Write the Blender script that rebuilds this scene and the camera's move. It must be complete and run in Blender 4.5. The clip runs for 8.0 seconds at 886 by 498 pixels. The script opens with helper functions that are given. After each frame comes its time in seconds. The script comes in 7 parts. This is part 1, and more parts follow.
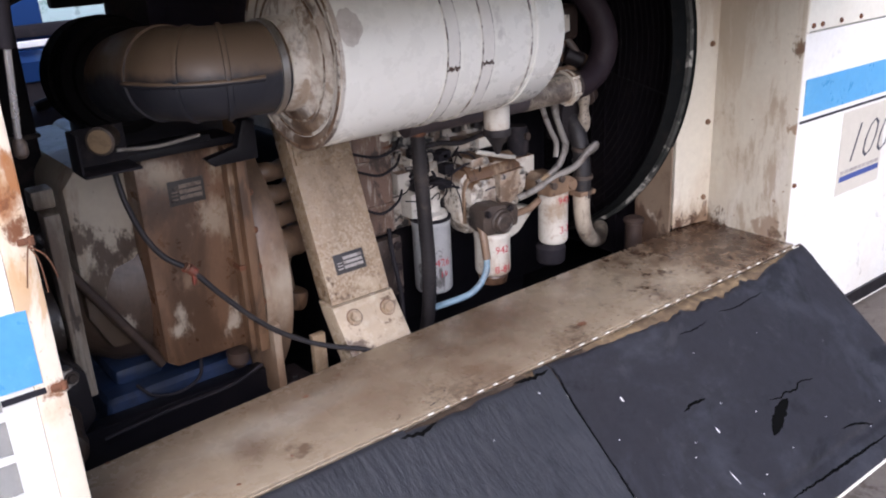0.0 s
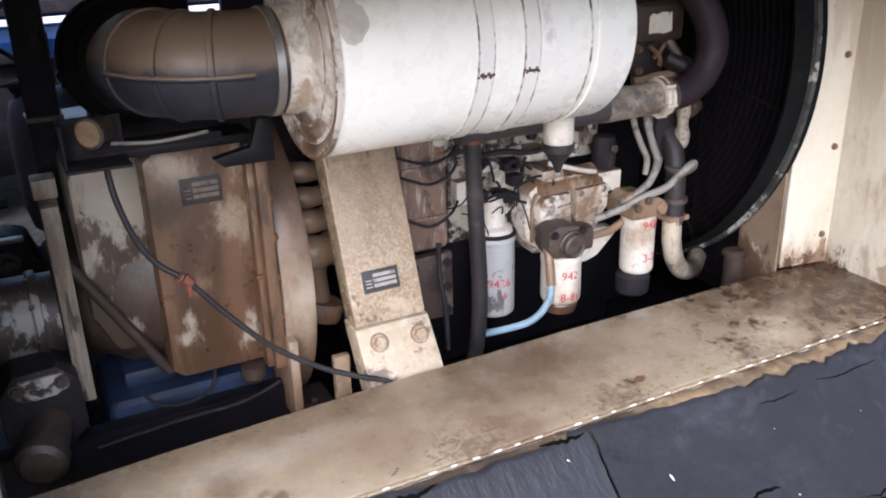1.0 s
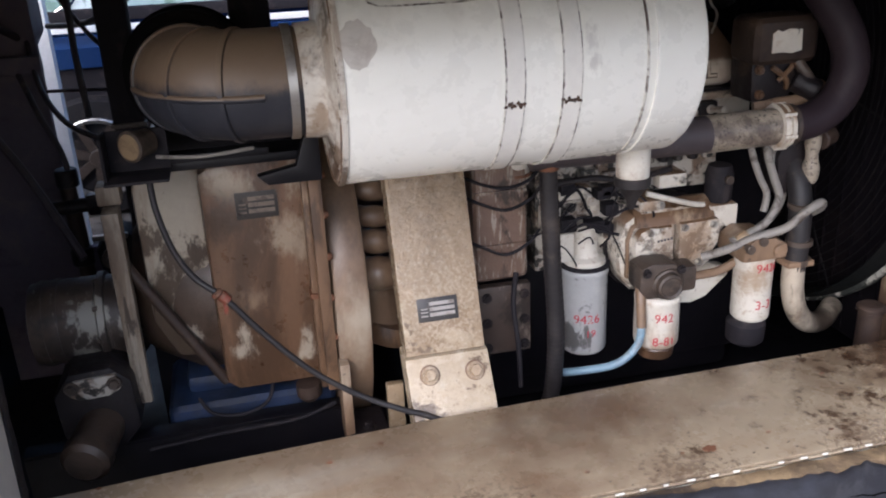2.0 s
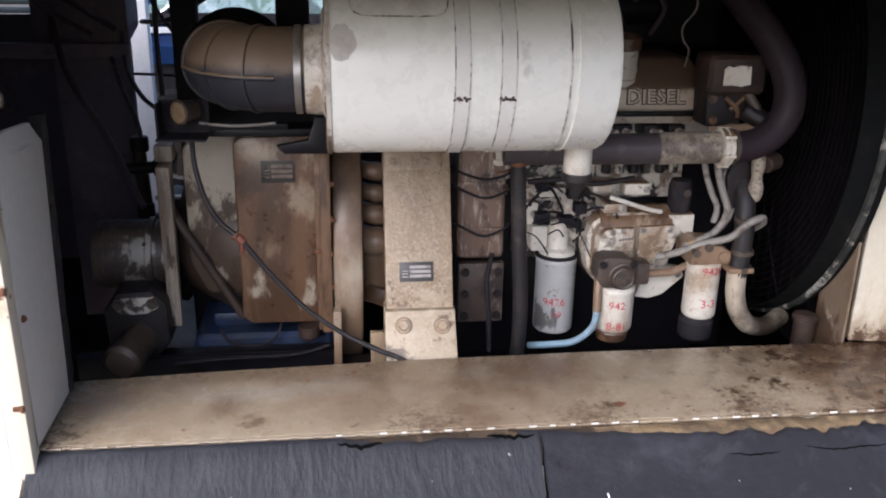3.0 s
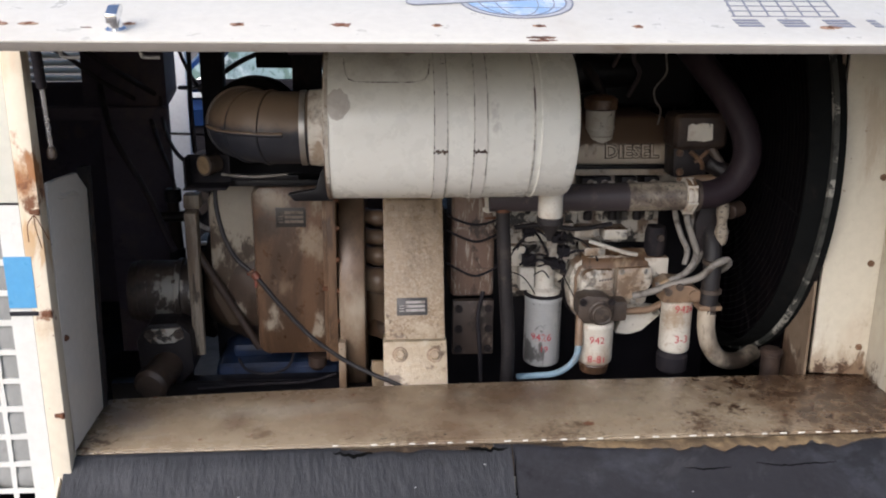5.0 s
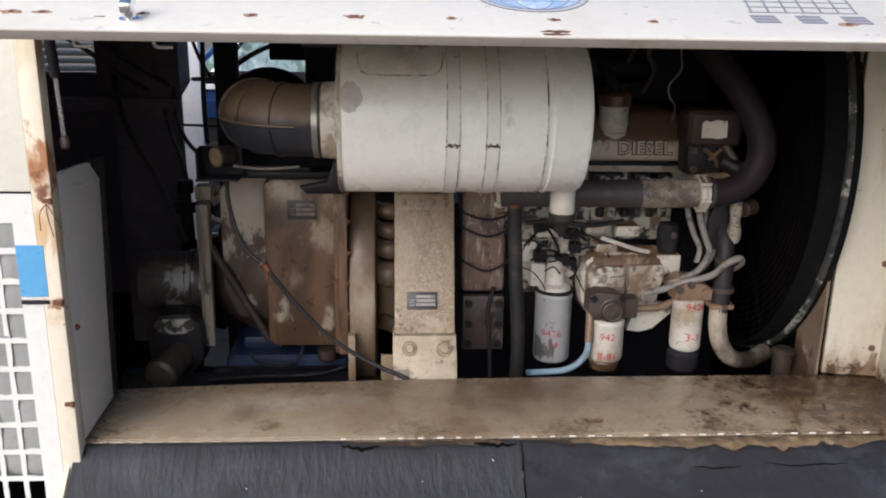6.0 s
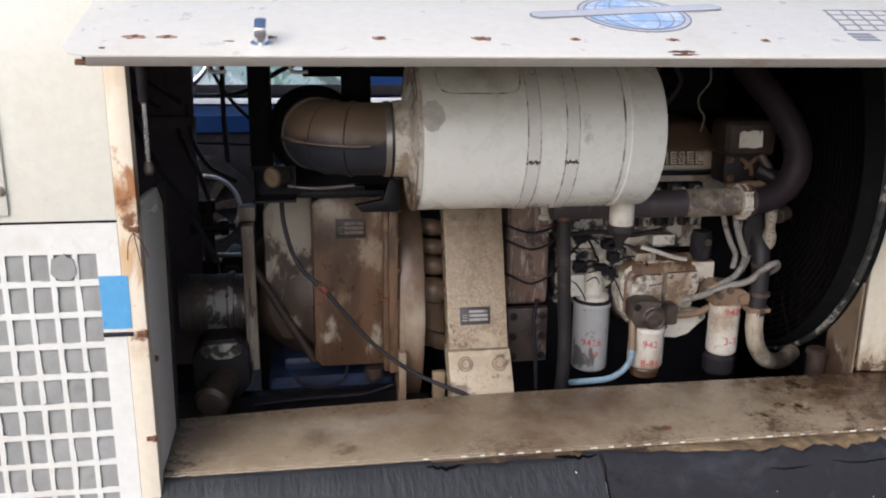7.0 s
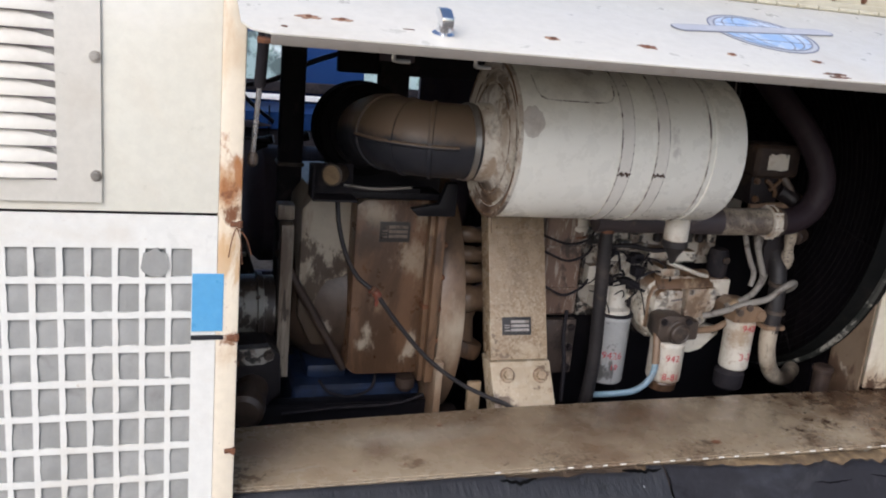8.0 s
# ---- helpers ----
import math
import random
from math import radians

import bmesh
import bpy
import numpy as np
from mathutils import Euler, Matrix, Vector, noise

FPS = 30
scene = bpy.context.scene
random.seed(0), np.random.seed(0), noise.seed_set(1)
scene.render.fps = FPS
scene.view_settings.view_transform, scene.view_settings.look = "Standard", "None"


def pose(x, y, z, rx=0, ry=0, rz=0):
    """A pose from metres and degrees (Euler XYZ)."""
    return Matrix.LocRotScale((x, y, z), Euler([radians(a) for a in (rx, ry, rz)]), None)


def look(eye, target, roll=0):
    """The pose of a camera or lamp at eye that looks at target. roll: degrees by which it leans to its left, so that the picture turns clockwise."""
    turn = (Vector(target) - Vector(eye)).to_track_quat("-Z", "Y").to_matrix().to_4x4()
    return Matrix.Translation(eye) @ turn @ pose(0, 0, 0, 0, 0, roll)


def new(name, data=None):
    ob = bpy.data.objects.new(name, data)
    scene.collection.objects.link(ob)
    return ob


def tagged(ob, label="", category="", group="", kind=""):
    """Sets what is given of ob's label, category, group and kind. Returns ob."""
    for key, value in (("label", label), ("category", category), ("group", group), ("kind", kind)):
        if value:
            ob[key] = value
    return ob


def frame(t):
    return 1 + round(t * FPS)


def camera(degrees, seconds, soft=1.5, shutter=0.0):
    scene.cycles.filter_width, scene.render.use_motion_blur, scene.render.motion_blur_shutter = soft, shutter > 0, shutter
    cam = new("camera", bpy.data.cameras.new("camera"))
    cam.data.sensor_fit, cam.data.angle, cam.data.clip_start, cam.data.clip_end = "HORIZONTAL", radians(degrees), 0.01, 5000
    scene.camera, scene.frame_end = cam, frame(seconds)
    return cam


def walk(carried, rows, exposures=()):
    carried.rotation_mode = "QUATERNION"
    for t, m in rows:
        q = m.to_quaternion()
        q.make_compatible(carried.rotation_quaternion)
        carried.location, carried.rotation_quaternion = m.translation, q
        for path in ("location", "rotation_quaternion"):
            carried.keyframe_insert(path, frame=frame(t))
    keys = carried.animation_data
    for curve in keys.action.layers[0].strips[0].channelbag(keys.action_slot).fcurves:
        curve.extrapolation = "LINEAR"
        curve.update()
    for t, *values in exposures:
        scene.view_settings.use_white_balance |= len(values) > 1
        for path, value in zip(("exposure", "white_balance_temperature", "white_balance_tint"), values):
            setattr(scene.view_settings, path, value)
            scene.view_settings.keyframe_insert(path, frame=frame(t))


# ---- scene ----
cam = camera(54.0, 8.0, soft=2.0)
EXPOSURES = [(0, 0.5, 5780, 20), (0.5, 0.86, 5770, 17), (1.0, 1.1, 5760, 16), (1.7, 0.8, 5780, 15.5), (2.8, 0.62, 5860, 15.5), (3.5, 0.6, 5860, 15.5), (4.5, 0.36, 6180, 13), (6.5, 0.22, 6150, 13.5), (8.0, 0.12, 6020, 13)]
PATH = [
    (0, (-0.257, -1.399, 1.484), (0.876, 0.086, 0.768), -2.9),
    (0.5, (-0.017, -1.398, 1.467), (0.881, 0.216, 0.7), -2.0),
    (1, (0.127, -1.288, 1.473), (0.971, 0.364, 0.726), -1.5),
    (1.5, (0.277, -1.204, 1.492), (0.952, 0.527, 0.751), -1.8),
    (1.7, (0.368, -1.214, 1.482), (0.912, 0.551, 0.715), -2.7),
    (2.8, (0.642, -1.606, 1.507), (0.876, 0.277, 0.876), 0.3),
    (3, (0.659, -1.734, 1.494), (0.891, 0.135, 0.819), 1.1),
    (3.5, (0.703, -1.898, 1.527), (0.95, -0.028, 0.863), 0.7),
    (4, (0.764, -2.004, 1.516), (0.941, -0.113, 0.891), 0.2),
    (4.5, (0.766, -2.038, 1.526), (0.915, -0.119, 0.982), 0.3),
    (6, (0.767, -2.032, 1.522), (0.886, -0.115, 0.967), 1.0),
    (6.5, (0.613, -2.01, 1.511), (0.633, -0.092, 0.945), 2.8),
    (7, (0.372, -1.985, 1.544), (0.671, -0.083, 1.005), 0.7),
    (7.5, (0.177, -1.885, 1.521), (0.707, -0.018, 1.038), 3.6),
    (8, (-0.131, -1.81, 1.499), (0.461, 0.031, 0.992), 5.3),
]
walk(cam, [(t, look(eye, target, roll)) for t, eye, target, roll in PATH], EXPOSURES)

# ---- light ----
world = bpy.data.worlds.new("sky")
scene.world = world
world.use_nodes = True
wn = world.node_tree.nodes
wn.clear()
sky = wn.new("ShaderNodeTexSky")
sky.sky_type = "NISHITA"
sky.sun_disc = False
sky.sun_elevation, sky.sun_rotation = radians(37), radians(214)
sky.air_density, sky.dust_density, sky.ozone_density = 1.0, 3.0, 1.0
bg = wn.new("ShaderNodeBackground")
bg.inputs["Strength"].default_value = 0.15
wo = wn.new("ShaderNodeOutputWorld")
world.node_tree.links.new(sky.outputs[0], bg.inputs[0])
world.node_tree.links.new(bg.outputs[0], wo.inputs[0])
sun_data = bpy.data.lights.new("sun", "SUN")
sun_data.energy, sun_data.angle, sun_data.color = 2.4, radians(60), (1.0, 0.985, 0.985)
sun = new("sun", sun_data)
sun.matrix_world = look((-2.2, -4.4, 4.6), (1.0, 0.2, 0.8))


# ---- materials ----
def mat(name, base, rough=0.5, metal=0.0, layers=(), bump=(), spec=0.5, blobs=(), dust=None, fine=0.06, patches=()):
    """layers: (colour, scale, low, high, amount[, stretch]); blobs: (colour, centre, radius, amount[, softness]);
    patches: (colour, centre, radius, scale, amount[, stretch]), ragged flecks that crowd towards a centre."""
    m = bpy.data.materials.new(name)
    m.use_nodes = True
    nt = m.node_tree
    n, link = nt.nodes, nt.links.new
    b = n["Principled BSDF"]
    b.inputs["Metallic"].default_value = metal
    b.inputs["Specular IOR Level"].default_value = spec
    geo = n.new("ShaderNodeNewGeometry")
    pos = geo.outputs["Position"]

    def noise_tex(scale, detail=6.0, stretch=None, dist=0.0):
        t = n.new("ShaderNodeTexNoise")
        t.inputs["Scale"].default_value, t.inputs["Detail"].default_value = scale, detail
        t.inputs["Roughness"].default_value, t.inputs["Distortion"].default_value = 0.68, dist
        if stretch:
            mp = n.new("ShaderNodeMapping")
            mp.inputs["Scale"].default_value = stretch
            link(pos, mp.inputs[0])
            link(mp.outputs[0], t.inputs["Vector"])
        else:
            link(pos, t.inputs["Vector"])
        return t.outputs["Fac"]

    def ramp(fac, lo, hi, amount):
        r = n.new("ShaderNodeMapRange")
        r.interpolation_type = "SMOOTHSTEP"
        link(fac, r.inputs[0])
        for k, v in zip((1, 2, 3, 4), (lo, hi, 0.0, amount)):
            r.inputs[k].default_value = v
        return r.outputs[0]

    def mix(fac, a, colour, kind="MIX"):
        x = n.new("ShaderNodeMix")
        x.data_type, x.blend_type = "RGBA", kind
        link(fac, x.inputs[0])
        if isinstance(a, tuple):
            x.inputs[6].default_value = (*a, 1)
        else:
            link(a, x.inputs[6])
        x.inputs[7].default_value = (*colour, 1)
        return x.outputs[2]

    out = mix(ramp(noise_tex(45.0), 0.3, 0.7, fine * 6), tuple(base), tuple(c * 0.8 for c in base))
    rfac = None
    for lay in layers:
        colour, scale, lo, hi, amount = lay[:5]
        f = ramp(noise_tex(scale, lay[6] if len(lay) > 6 else 8.0, lay[5] if len(lay) > 5 else None, 0.4), lo, hi, amount)
        out = mix(f, out, colour)
        rfac = rfac or f
    for colour, centre, radius, amount, *soft in blobs:
        soft = soft[0] if soft else 0.0
        v = n.new("ShaderNodeVectorMath")
        v.operation = "DISTANCE"
        link(pos, v.inputs[0])
        v.inputs[1].default_value = centre
        a = n.new("ShaderNodeMath")
        a.operation = "MULTIPLY_ADD"
        link(noise_tex(max(7.0, 1.1 / radius), 7.0, (1, 1, 0.5)), a.inputs[0])
        a.inputs[1].default_value = -radius * 4.2
        link(v.outputs["Value"], a.inputs[2])
        out = mix(ramp(a.outputs[0], -radius * (1.1 - soft * 0.4), -radius * (1.5 + soft), amount), out, colour)
    for colour, centre, radius, scale, amount, *st in patches:
        v = n.new("ShaderNodeVectorMath")
        v.operation = "DISTANCE"
        link(pos, v.inputs[0])
        v.inputs[1].default_value = centre
        a = n.new("ShaderNodeMath")
        a.operation = "MULTIPLY_ADD"
        link(v.outputs["Value"], a.inputs[0])
        a.inputs[1].default_value = -0.3 / radius
        link(noise_tex(scale, 9.0, st[0] if st else None, 0.3), a.inputs[2])
        out = mix(ramp(a.outputs[0], 0.4, 0.5, amount), out, colour)
    if dust:
        sep = n.new("ShaderNodeSeparateXYZ")
        link(geo.outputs["Normal"], sep.inputs[0])
        a = n.new("ShaderNodeMath")
        a.operation = "MULTIPLY_ADD"
        link(noise_tex(20.0), a.inputs[0])
        a.inputs[1].default_value = 0.5
        link(sep.outputs[2], a.inputs[2])
        out = mix(ramp(a.outputs[0], dust[1], dust[2], dust[3]), out, dust[0])
    link(out, b.inputs["Base Color"])
    rr = n.new("ShaderNodeMapRange")
    link(noise_tex(18.0, 5.0), rr.inputs[0])
    for k, v in zip((1, 2, 3, 4), (0.3, 0.7, max(rough - 0.12, 0.03), min(rough + 0.12, 1.0))):
        rr.inputs[k].default_value = v
    link(rr.outputs[0], b.inputs["Roughness"])
    prev = None
    for scale, strength, *st in bump:
        bp = n.new("ShaderNodeBump")
        bp.inputs["Strength"].default_value, bp.inputs["Distance"].default_value = strength, 0.004
        link(noise_tex(scale, 6.0, st[0] if st else None), bp.inputs["Height"])
        if prev:
            link(prev, bp.inputs["Normal"])
        prev = bp.outputs[0]
    if prev:
        link(prev, b.inputs["Normal"])
    return m


RUST, GRIME, BLACK_OIL = (0.2, 0.07, 0.025), (0.1, 0.06, 0.035), (0.012, 0.01, 0.009)
M_ground = mat("ground_concrete", (0.15, 0.128, 0.105), 0.9, layers=(((0.08, 0.06, 0.045), 1.3, 0.45, 0.7, 0.7), ((0.05, 0.035, 0.025), 14.0, 0.52, 0.64, 0.7), ((0.24, 0.21, 0.18), 60.0, 0.58, 0.7, 0.5)), bump=((60, 0.6), (8, 0.5)))
M_white = mat("white_panel_paint", (0.755, 0.735, 0.63), 0.38, layers=(((0.64, 0.57, 0.45), 1.6, 0.48, 0.72, 0.5), ((0.78, 0.755, 0.68), 4.0, 0.52, 0.7, 0.5), ((0.4, 0.27, 0.16), 30.0, 0.72, 0.76, 0.6)), bump=((3, 0.12),))
M_lid = mat("lid_paint", (0.67, 0.64, 0.56), 0.36, layers=(((0.53, 0.475, 0.385), 2.4, 0.5, 0.75, 0.5), ((0.35, 0.2, 0.1), 34.0, 0.74, 0.79, 0.6)), bump=((2.5, 0.12),))
M_trim = mat("cream_edge_paint", (0.74, 0.66, 0.52), 0.42, layers=(((0.62, 0.49, 0.31), 7.0, 0.52, 0.7, 0.6, (1, 1, 0.3)), (RUST, 40.0, 0.66, 0.71, 0.9, (1, 1, 0.5))), bump=((40, 0.15),), blobs=(((0.42, 0.22, 0.08), (-0.025, -0.06, 1.15), 0.08, 0.9, 0.8), ((0.27, 0.1, 0.028), (-0.015, -0.06, 1.13), 0.03, 0.95, 0.7), ((0.3, 0.12, 0.035), (-0.015, -0.06, 1.19), 0.02, 0.85, 0.7), ((0.15, 0.055, 0.02), (-0.02, -0.06, 1.085), 0.022, 0.95, 0.2), ((0.52, 0.32, 0.14), (-0.03, -0.06, 1.03), 0.035, 0.7, 1.0), (RUST, (-0.02, -0.06, 0.82), 0.018, 1.0, 0.3), ((0.5, 0.32, 0.16), (-0.025, -0.06, 0.78), 0.03, 0.6, 1.0), ((0.55, 0.38, 0.2), (-0.035, -0.06, 1.4), 0.05, 0.5, 1.2)), patches=(((0.34, 0.14, 0.045), (-0.006, -0.06, 1.14), 0.2, 22.0, 0.9, (1, 1, 0.5)), ((0.16, 0.06, 0.022), (-0.01, -0.06, 1.1), 0.08, 34.0, 0.9), ((0.2, 0.08, 0.03), (-0.01, -0.06, 0.82), 0.045, 34.0, 0.9), ((0.5, 0.3, 0.13), (-0.03, -0.06, 0.98), 0.16, 14.0, 0.7, (1, 1, 0.25)), ((0.55, 0.37, 0.19), (-0.04, -0.06, 1.45), 0.3, 12.0, 0.55, (1, 1, 0.15))))
M_sill = mat("sill_paint", (0.335, 0.268, 0.182), 0.28, layers=(((0.2, 0.135, 0.082), 1.9, 0.45, 0.68, 0.8, (0.45, 1.2, 1)), ((0.4, 0.355, 0.285), 3.4, 0.5, 0.7, 0.7, (0.35, 1.5, 1)), ((0.2, 0.13, 0.078), 8.0, 0.54, 0.74, 0.55, (0.5, 1, 1)), ((0.48, 0.43, 0.355), 24.0, 0.6, 0.72, 0.4, (0.4, 1, 1)), ((0.07, 0.042, 0.026), 70.0, 0.66, 0.71, 0.75)),
             bump=((30, 0.2), (5, 0.2), (1.5, 0.3)),
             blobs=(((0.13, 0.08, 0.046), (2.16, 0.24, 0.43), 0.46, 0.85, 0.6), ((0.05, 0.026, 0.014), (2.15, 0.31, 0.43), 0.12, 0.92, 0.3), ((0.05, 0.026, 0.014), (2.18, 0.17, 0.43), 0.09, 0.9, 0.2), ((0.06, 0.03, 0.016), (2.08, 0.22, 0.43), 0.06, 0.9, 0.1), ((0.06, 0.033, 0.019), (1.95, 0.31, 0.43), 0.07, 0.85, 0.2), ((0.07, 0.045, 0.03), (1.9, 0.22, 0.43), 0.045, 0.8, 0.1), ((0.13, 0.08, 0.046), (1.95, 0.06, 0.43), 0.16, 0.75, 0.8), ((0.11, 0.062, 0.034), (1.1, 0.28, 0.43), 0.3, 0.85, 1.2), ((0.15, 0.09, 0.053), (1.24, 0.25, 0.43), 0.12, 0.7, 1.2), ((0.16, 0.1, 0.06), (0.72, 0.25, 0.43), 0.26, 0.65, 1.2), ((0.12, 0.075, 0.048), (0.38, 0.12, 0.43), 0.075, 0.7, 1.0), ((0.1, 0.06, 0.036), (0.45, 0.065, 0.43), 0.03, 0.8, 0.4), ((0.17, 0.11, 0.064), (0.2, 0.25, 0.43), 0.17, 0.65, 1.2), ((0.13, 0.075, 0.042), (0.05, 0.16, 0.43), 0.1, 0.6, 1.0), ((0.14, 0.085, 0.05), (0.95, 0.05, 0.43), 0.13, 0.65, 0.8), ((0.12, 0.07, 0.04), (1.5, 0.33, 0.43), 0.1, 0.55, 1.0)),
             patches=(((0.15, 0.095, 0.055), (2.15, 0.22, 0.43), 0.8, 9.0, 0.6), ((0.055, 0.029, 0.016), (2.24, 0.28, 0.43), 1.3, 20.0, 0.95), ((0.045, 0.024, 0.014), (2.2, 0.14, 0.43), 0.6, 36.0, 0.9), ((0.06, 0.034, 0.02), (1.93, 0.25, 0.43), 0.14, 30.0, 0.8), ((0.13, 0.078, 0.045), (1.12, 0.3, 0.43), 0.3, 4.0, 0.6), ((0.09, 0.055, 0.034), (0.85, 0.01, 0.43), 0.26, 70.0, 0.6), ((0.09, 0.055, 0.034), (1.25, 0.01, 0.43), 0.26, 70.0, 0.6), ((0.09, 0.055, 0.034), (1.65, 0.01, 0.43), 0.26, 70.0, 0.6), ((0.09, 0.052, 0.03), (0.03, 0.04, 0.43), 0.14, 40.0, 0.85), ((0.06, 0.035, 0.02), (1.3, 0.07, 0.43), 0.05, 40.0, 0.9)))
M_inner = mat("inner_wall_paint", (0.55, 0.51, 0.41), 0.4, layers=(((0.4, 0.31, 0.215), 2.6, 0.45, 0.64, 0.65, (1, 1, 0.25)), ((0.62, 0.59, 0.52), 4.0, 0.54, 0.66, 0.6, (1, 1, 0.4)), ((0.2, 0.12, 0.07), 30.0, 0.645, 0.69, 0.8), ((0.36, 0.24, 0.14), 10.0, 0.58, 0.7, 0.6, (1, 1, 0.2))), bump=((20, 0.1), (3, 0.15)), blobs=(((0.08, 0.045, 0.028), (2.22, 0.34, 0.44), 0.07, 1.0), ((0.2, 0.12, 0.07), (2.25, 0.1, 0.45), 0.05, 0.7), ((0.1, 0.055, 0.03), (2.252, 0.032, 1.06), 0.03, 0.9), ((0.22, 0.13, 0.07), (2.252, 0.034, 0.8), 0.03, 0.8), ((0.3, 0.2, 0.12), (2.25, 0.2, 1.3), 0.14, 0.5, 1.2)), patches=(((0.27, 0.19, 0.12), (2.15, 0.35, 0.4), 1.1, 5.0, 0.65, (1, 1, 0.3)), ((0.06, 0.032, 0.019), (2.15, 0.35, 0.43), 0.15, 22.0, 0.95), ((0.07, 0.04, 0.024), (2.25, 0.3, 0.43), 0.1, 26.0, 0.9), ((0.1, 0.06, 0.035), (2.25, 0.05, 0.44), 0.12, 30.0, 0.85), ((0.14, 0.085, 0.05), (2.25, 0.03, 1.05), 0.1, 24.0, 0.8), ((0.36, 0.27, 0.18), (2.15, 0.35, 1.2), 0.7, 6.0, 0.5, (1, 1, 0.15))))
M_sideplate = mat("side_plate_grey", (0.66, 0.635, 0.585), 0.42, layers=(((0.62, 0.58, 0.52), 3.0, 0.48, 0.68, 0.6), ((0.15, 0.11, 0.08), 40.0, 0.66, 0.72, 0.7)), bump=((30, 0.1),))
M_cleaner = mat("air_cleaner_paint", (0.86, 0.845, 0.765), 0.3, layers=(((0.7, 0.66, 0.57), 1.7, 0.46, 0.78, 0.5, (0.5, 1, 1)), ((0.74, 0.72, 0.65), 7.0, 0.55, 0.8, 0.35), ((0.22, 0.14, 0.08), 60.0, 0.735, 0.77, 0.8)), bump=((6, 0.05), (1.6, 0.08)), patches=(((0.26, 0.19, 0.135), (0.79, 0.19, 1.42), 0.13, 7.0, 0.7), ((0.42, 0.35, 0.27), (1.02, 0.22, 1.42), 0.13, 5.0, 0.5)), blobs=(((0.34, 0.29, 0.235), (0.79, 0.15, 1.42), 0.1, 0.75, 1.6), ((0.5, 0.45, 0.38), (1.0, 0.17, 1.43), 0.12, 0.45, 1.6), ((0.56, 0.53, 0.48), (1.05, 0.07, 1.27), 0.022, 0.6, 0.4), ((0.56, 0.53, 0.48), (1.055, 0.072, 1.235), 0.014, 0.6, 0.4)), fine=0.012)
M_strap = mat("strap_chipped_paint", (0.77, 0.745, 0.68), 0.42, layers=(((0.07, 0.05, 0.035), 45.0, 0.64, 0.69, 1.0),), bump=((60, 0.2),))
M_chip = mat("chipped_seam", (0.1, 0.075, 0.055), 0.7, layers=(((0.66, 0.63, 0.56), 40.0, 0.42, 0.54, 0.9), ((0.72, 0.7, 0.63), 5.0, 0.5, 0.6, 0.6)))
# First patch darkens the lower rim: shade painted in over brown grime.
M_capend = mat("cleaner_end_paint", (0.69, 0.64, 0.55), 0.4, layers=(((0.45, 0.34, 0.23), 6.0, 0.52, 0.68, 0.75), ((0.16, 0.09, 0.05), 26.0, 0.61, 0.66, 0.85)), bump=((40, 0.1),), blobs=(((0.14, 0.085, 0.05), (0.64, 0.25, 1.05), 0.07, 0.9), ((0.25, 0.17, 0.1), (0.62, 0.3, 1.36), 0.05, 0.8)), patches=(((0.085, 0.05, 0.03), (0.63, 0.3, 1.0), 0.6, 5.0, 0.85), ((0.3, 0.2, 0.12), (0.63, 0.14, 1.35), 0.5, 9.0, 0.5), ((0.3, 0.2, 0.12), (0.63, 0.2, 1.06), 0.32, 9.0, 0.5), ((0.1, 0.055, 0.03), (0.63, 0.24, 1.02), 0.26, 16.0, 0.7), ((0.14, 0.085, 0.05), (0.62, 0.2, 1.39), 0.18, 18.0, 0.6), ((0.2, 0.125, 0.07), (0.6, 0.2, 1.31), 0.1, 26.0, 0.7)))
M_elbow = mat("rubber_elbow", (0.021, 0.022, 0.029), 0.5, layers=(((0.036, 0.036, 0.042), 12.0, 0.45, 0.65, 0.6),), bump=((60, 0.08),), dust=((0.17, 0.115, 0.07), 0.18, 0.5, 0.85))
M_rubber = mat("black_rubber", (0.02, 0.018, 0.019), 0.52, layers=(((0.075, 0.058, 0.047), 16.0, 0.52, 0.7, 0.6), ((0.05, 0.042, 0.04), 3.0, 0.48, 0.7, 0.5)), bump=((70, 0.25),), spec=0.35)
M_steel = mat("dull_steel", (0.5, 0.48, 0.44), 0.38, 0.9, layers=(((0.2, 0.14, 0.09), 25.0, 0.5, 0.7, 0.6),))
M_chrome = mat("chrome", (0.85, 0.86, 0.88), 0.08, 1.0, fine=0.01)
M_bracket = mat("bracket_tan_paint", (0.32, 0.236, 0.15), 0.27, layers=(((0.175, 0.12, 0.068), 4.0, 0.47, 0.66, 0.75, (1, 1, 0.6)), ((0.48, 0.41, 0.31), 60.0, 0.56, 0.66, 0.4), ((0.1, 0.062, 0.035), 70.0, 0.58, 0.68, 0.6), ((0.13, 0.075, 0.04), 22.0, 0.63, 0.68, 0.7)), bump=((90, 0.7), (12, 0.2)), patches=(((0.5, 0.42, 0.31), (0.87, 0.45, 0.66), 0.3, 120.0, 0.45), ((0.46, 0.38, 0.27), (0.87, 0.41, 0.57), 0.3, 10.0, 0.6), ((0.1, 0.062, 0.035), (0.8, 0.42, 0.56), 0.12, 40.0, 0.8)))
M_scraped = mat("scraped_oily_plate", (0.06, 0.043, 0.035), 0.42, layers=(((0.24, 0.2, 0.165), 18.0, 0.54, 0.62, 0.7, (1, 1, 0.35)), ((0.02, 0.015, 0.013), 9.0, 0.5, 0.6, 0.85)), bump=((60, 0.4),))
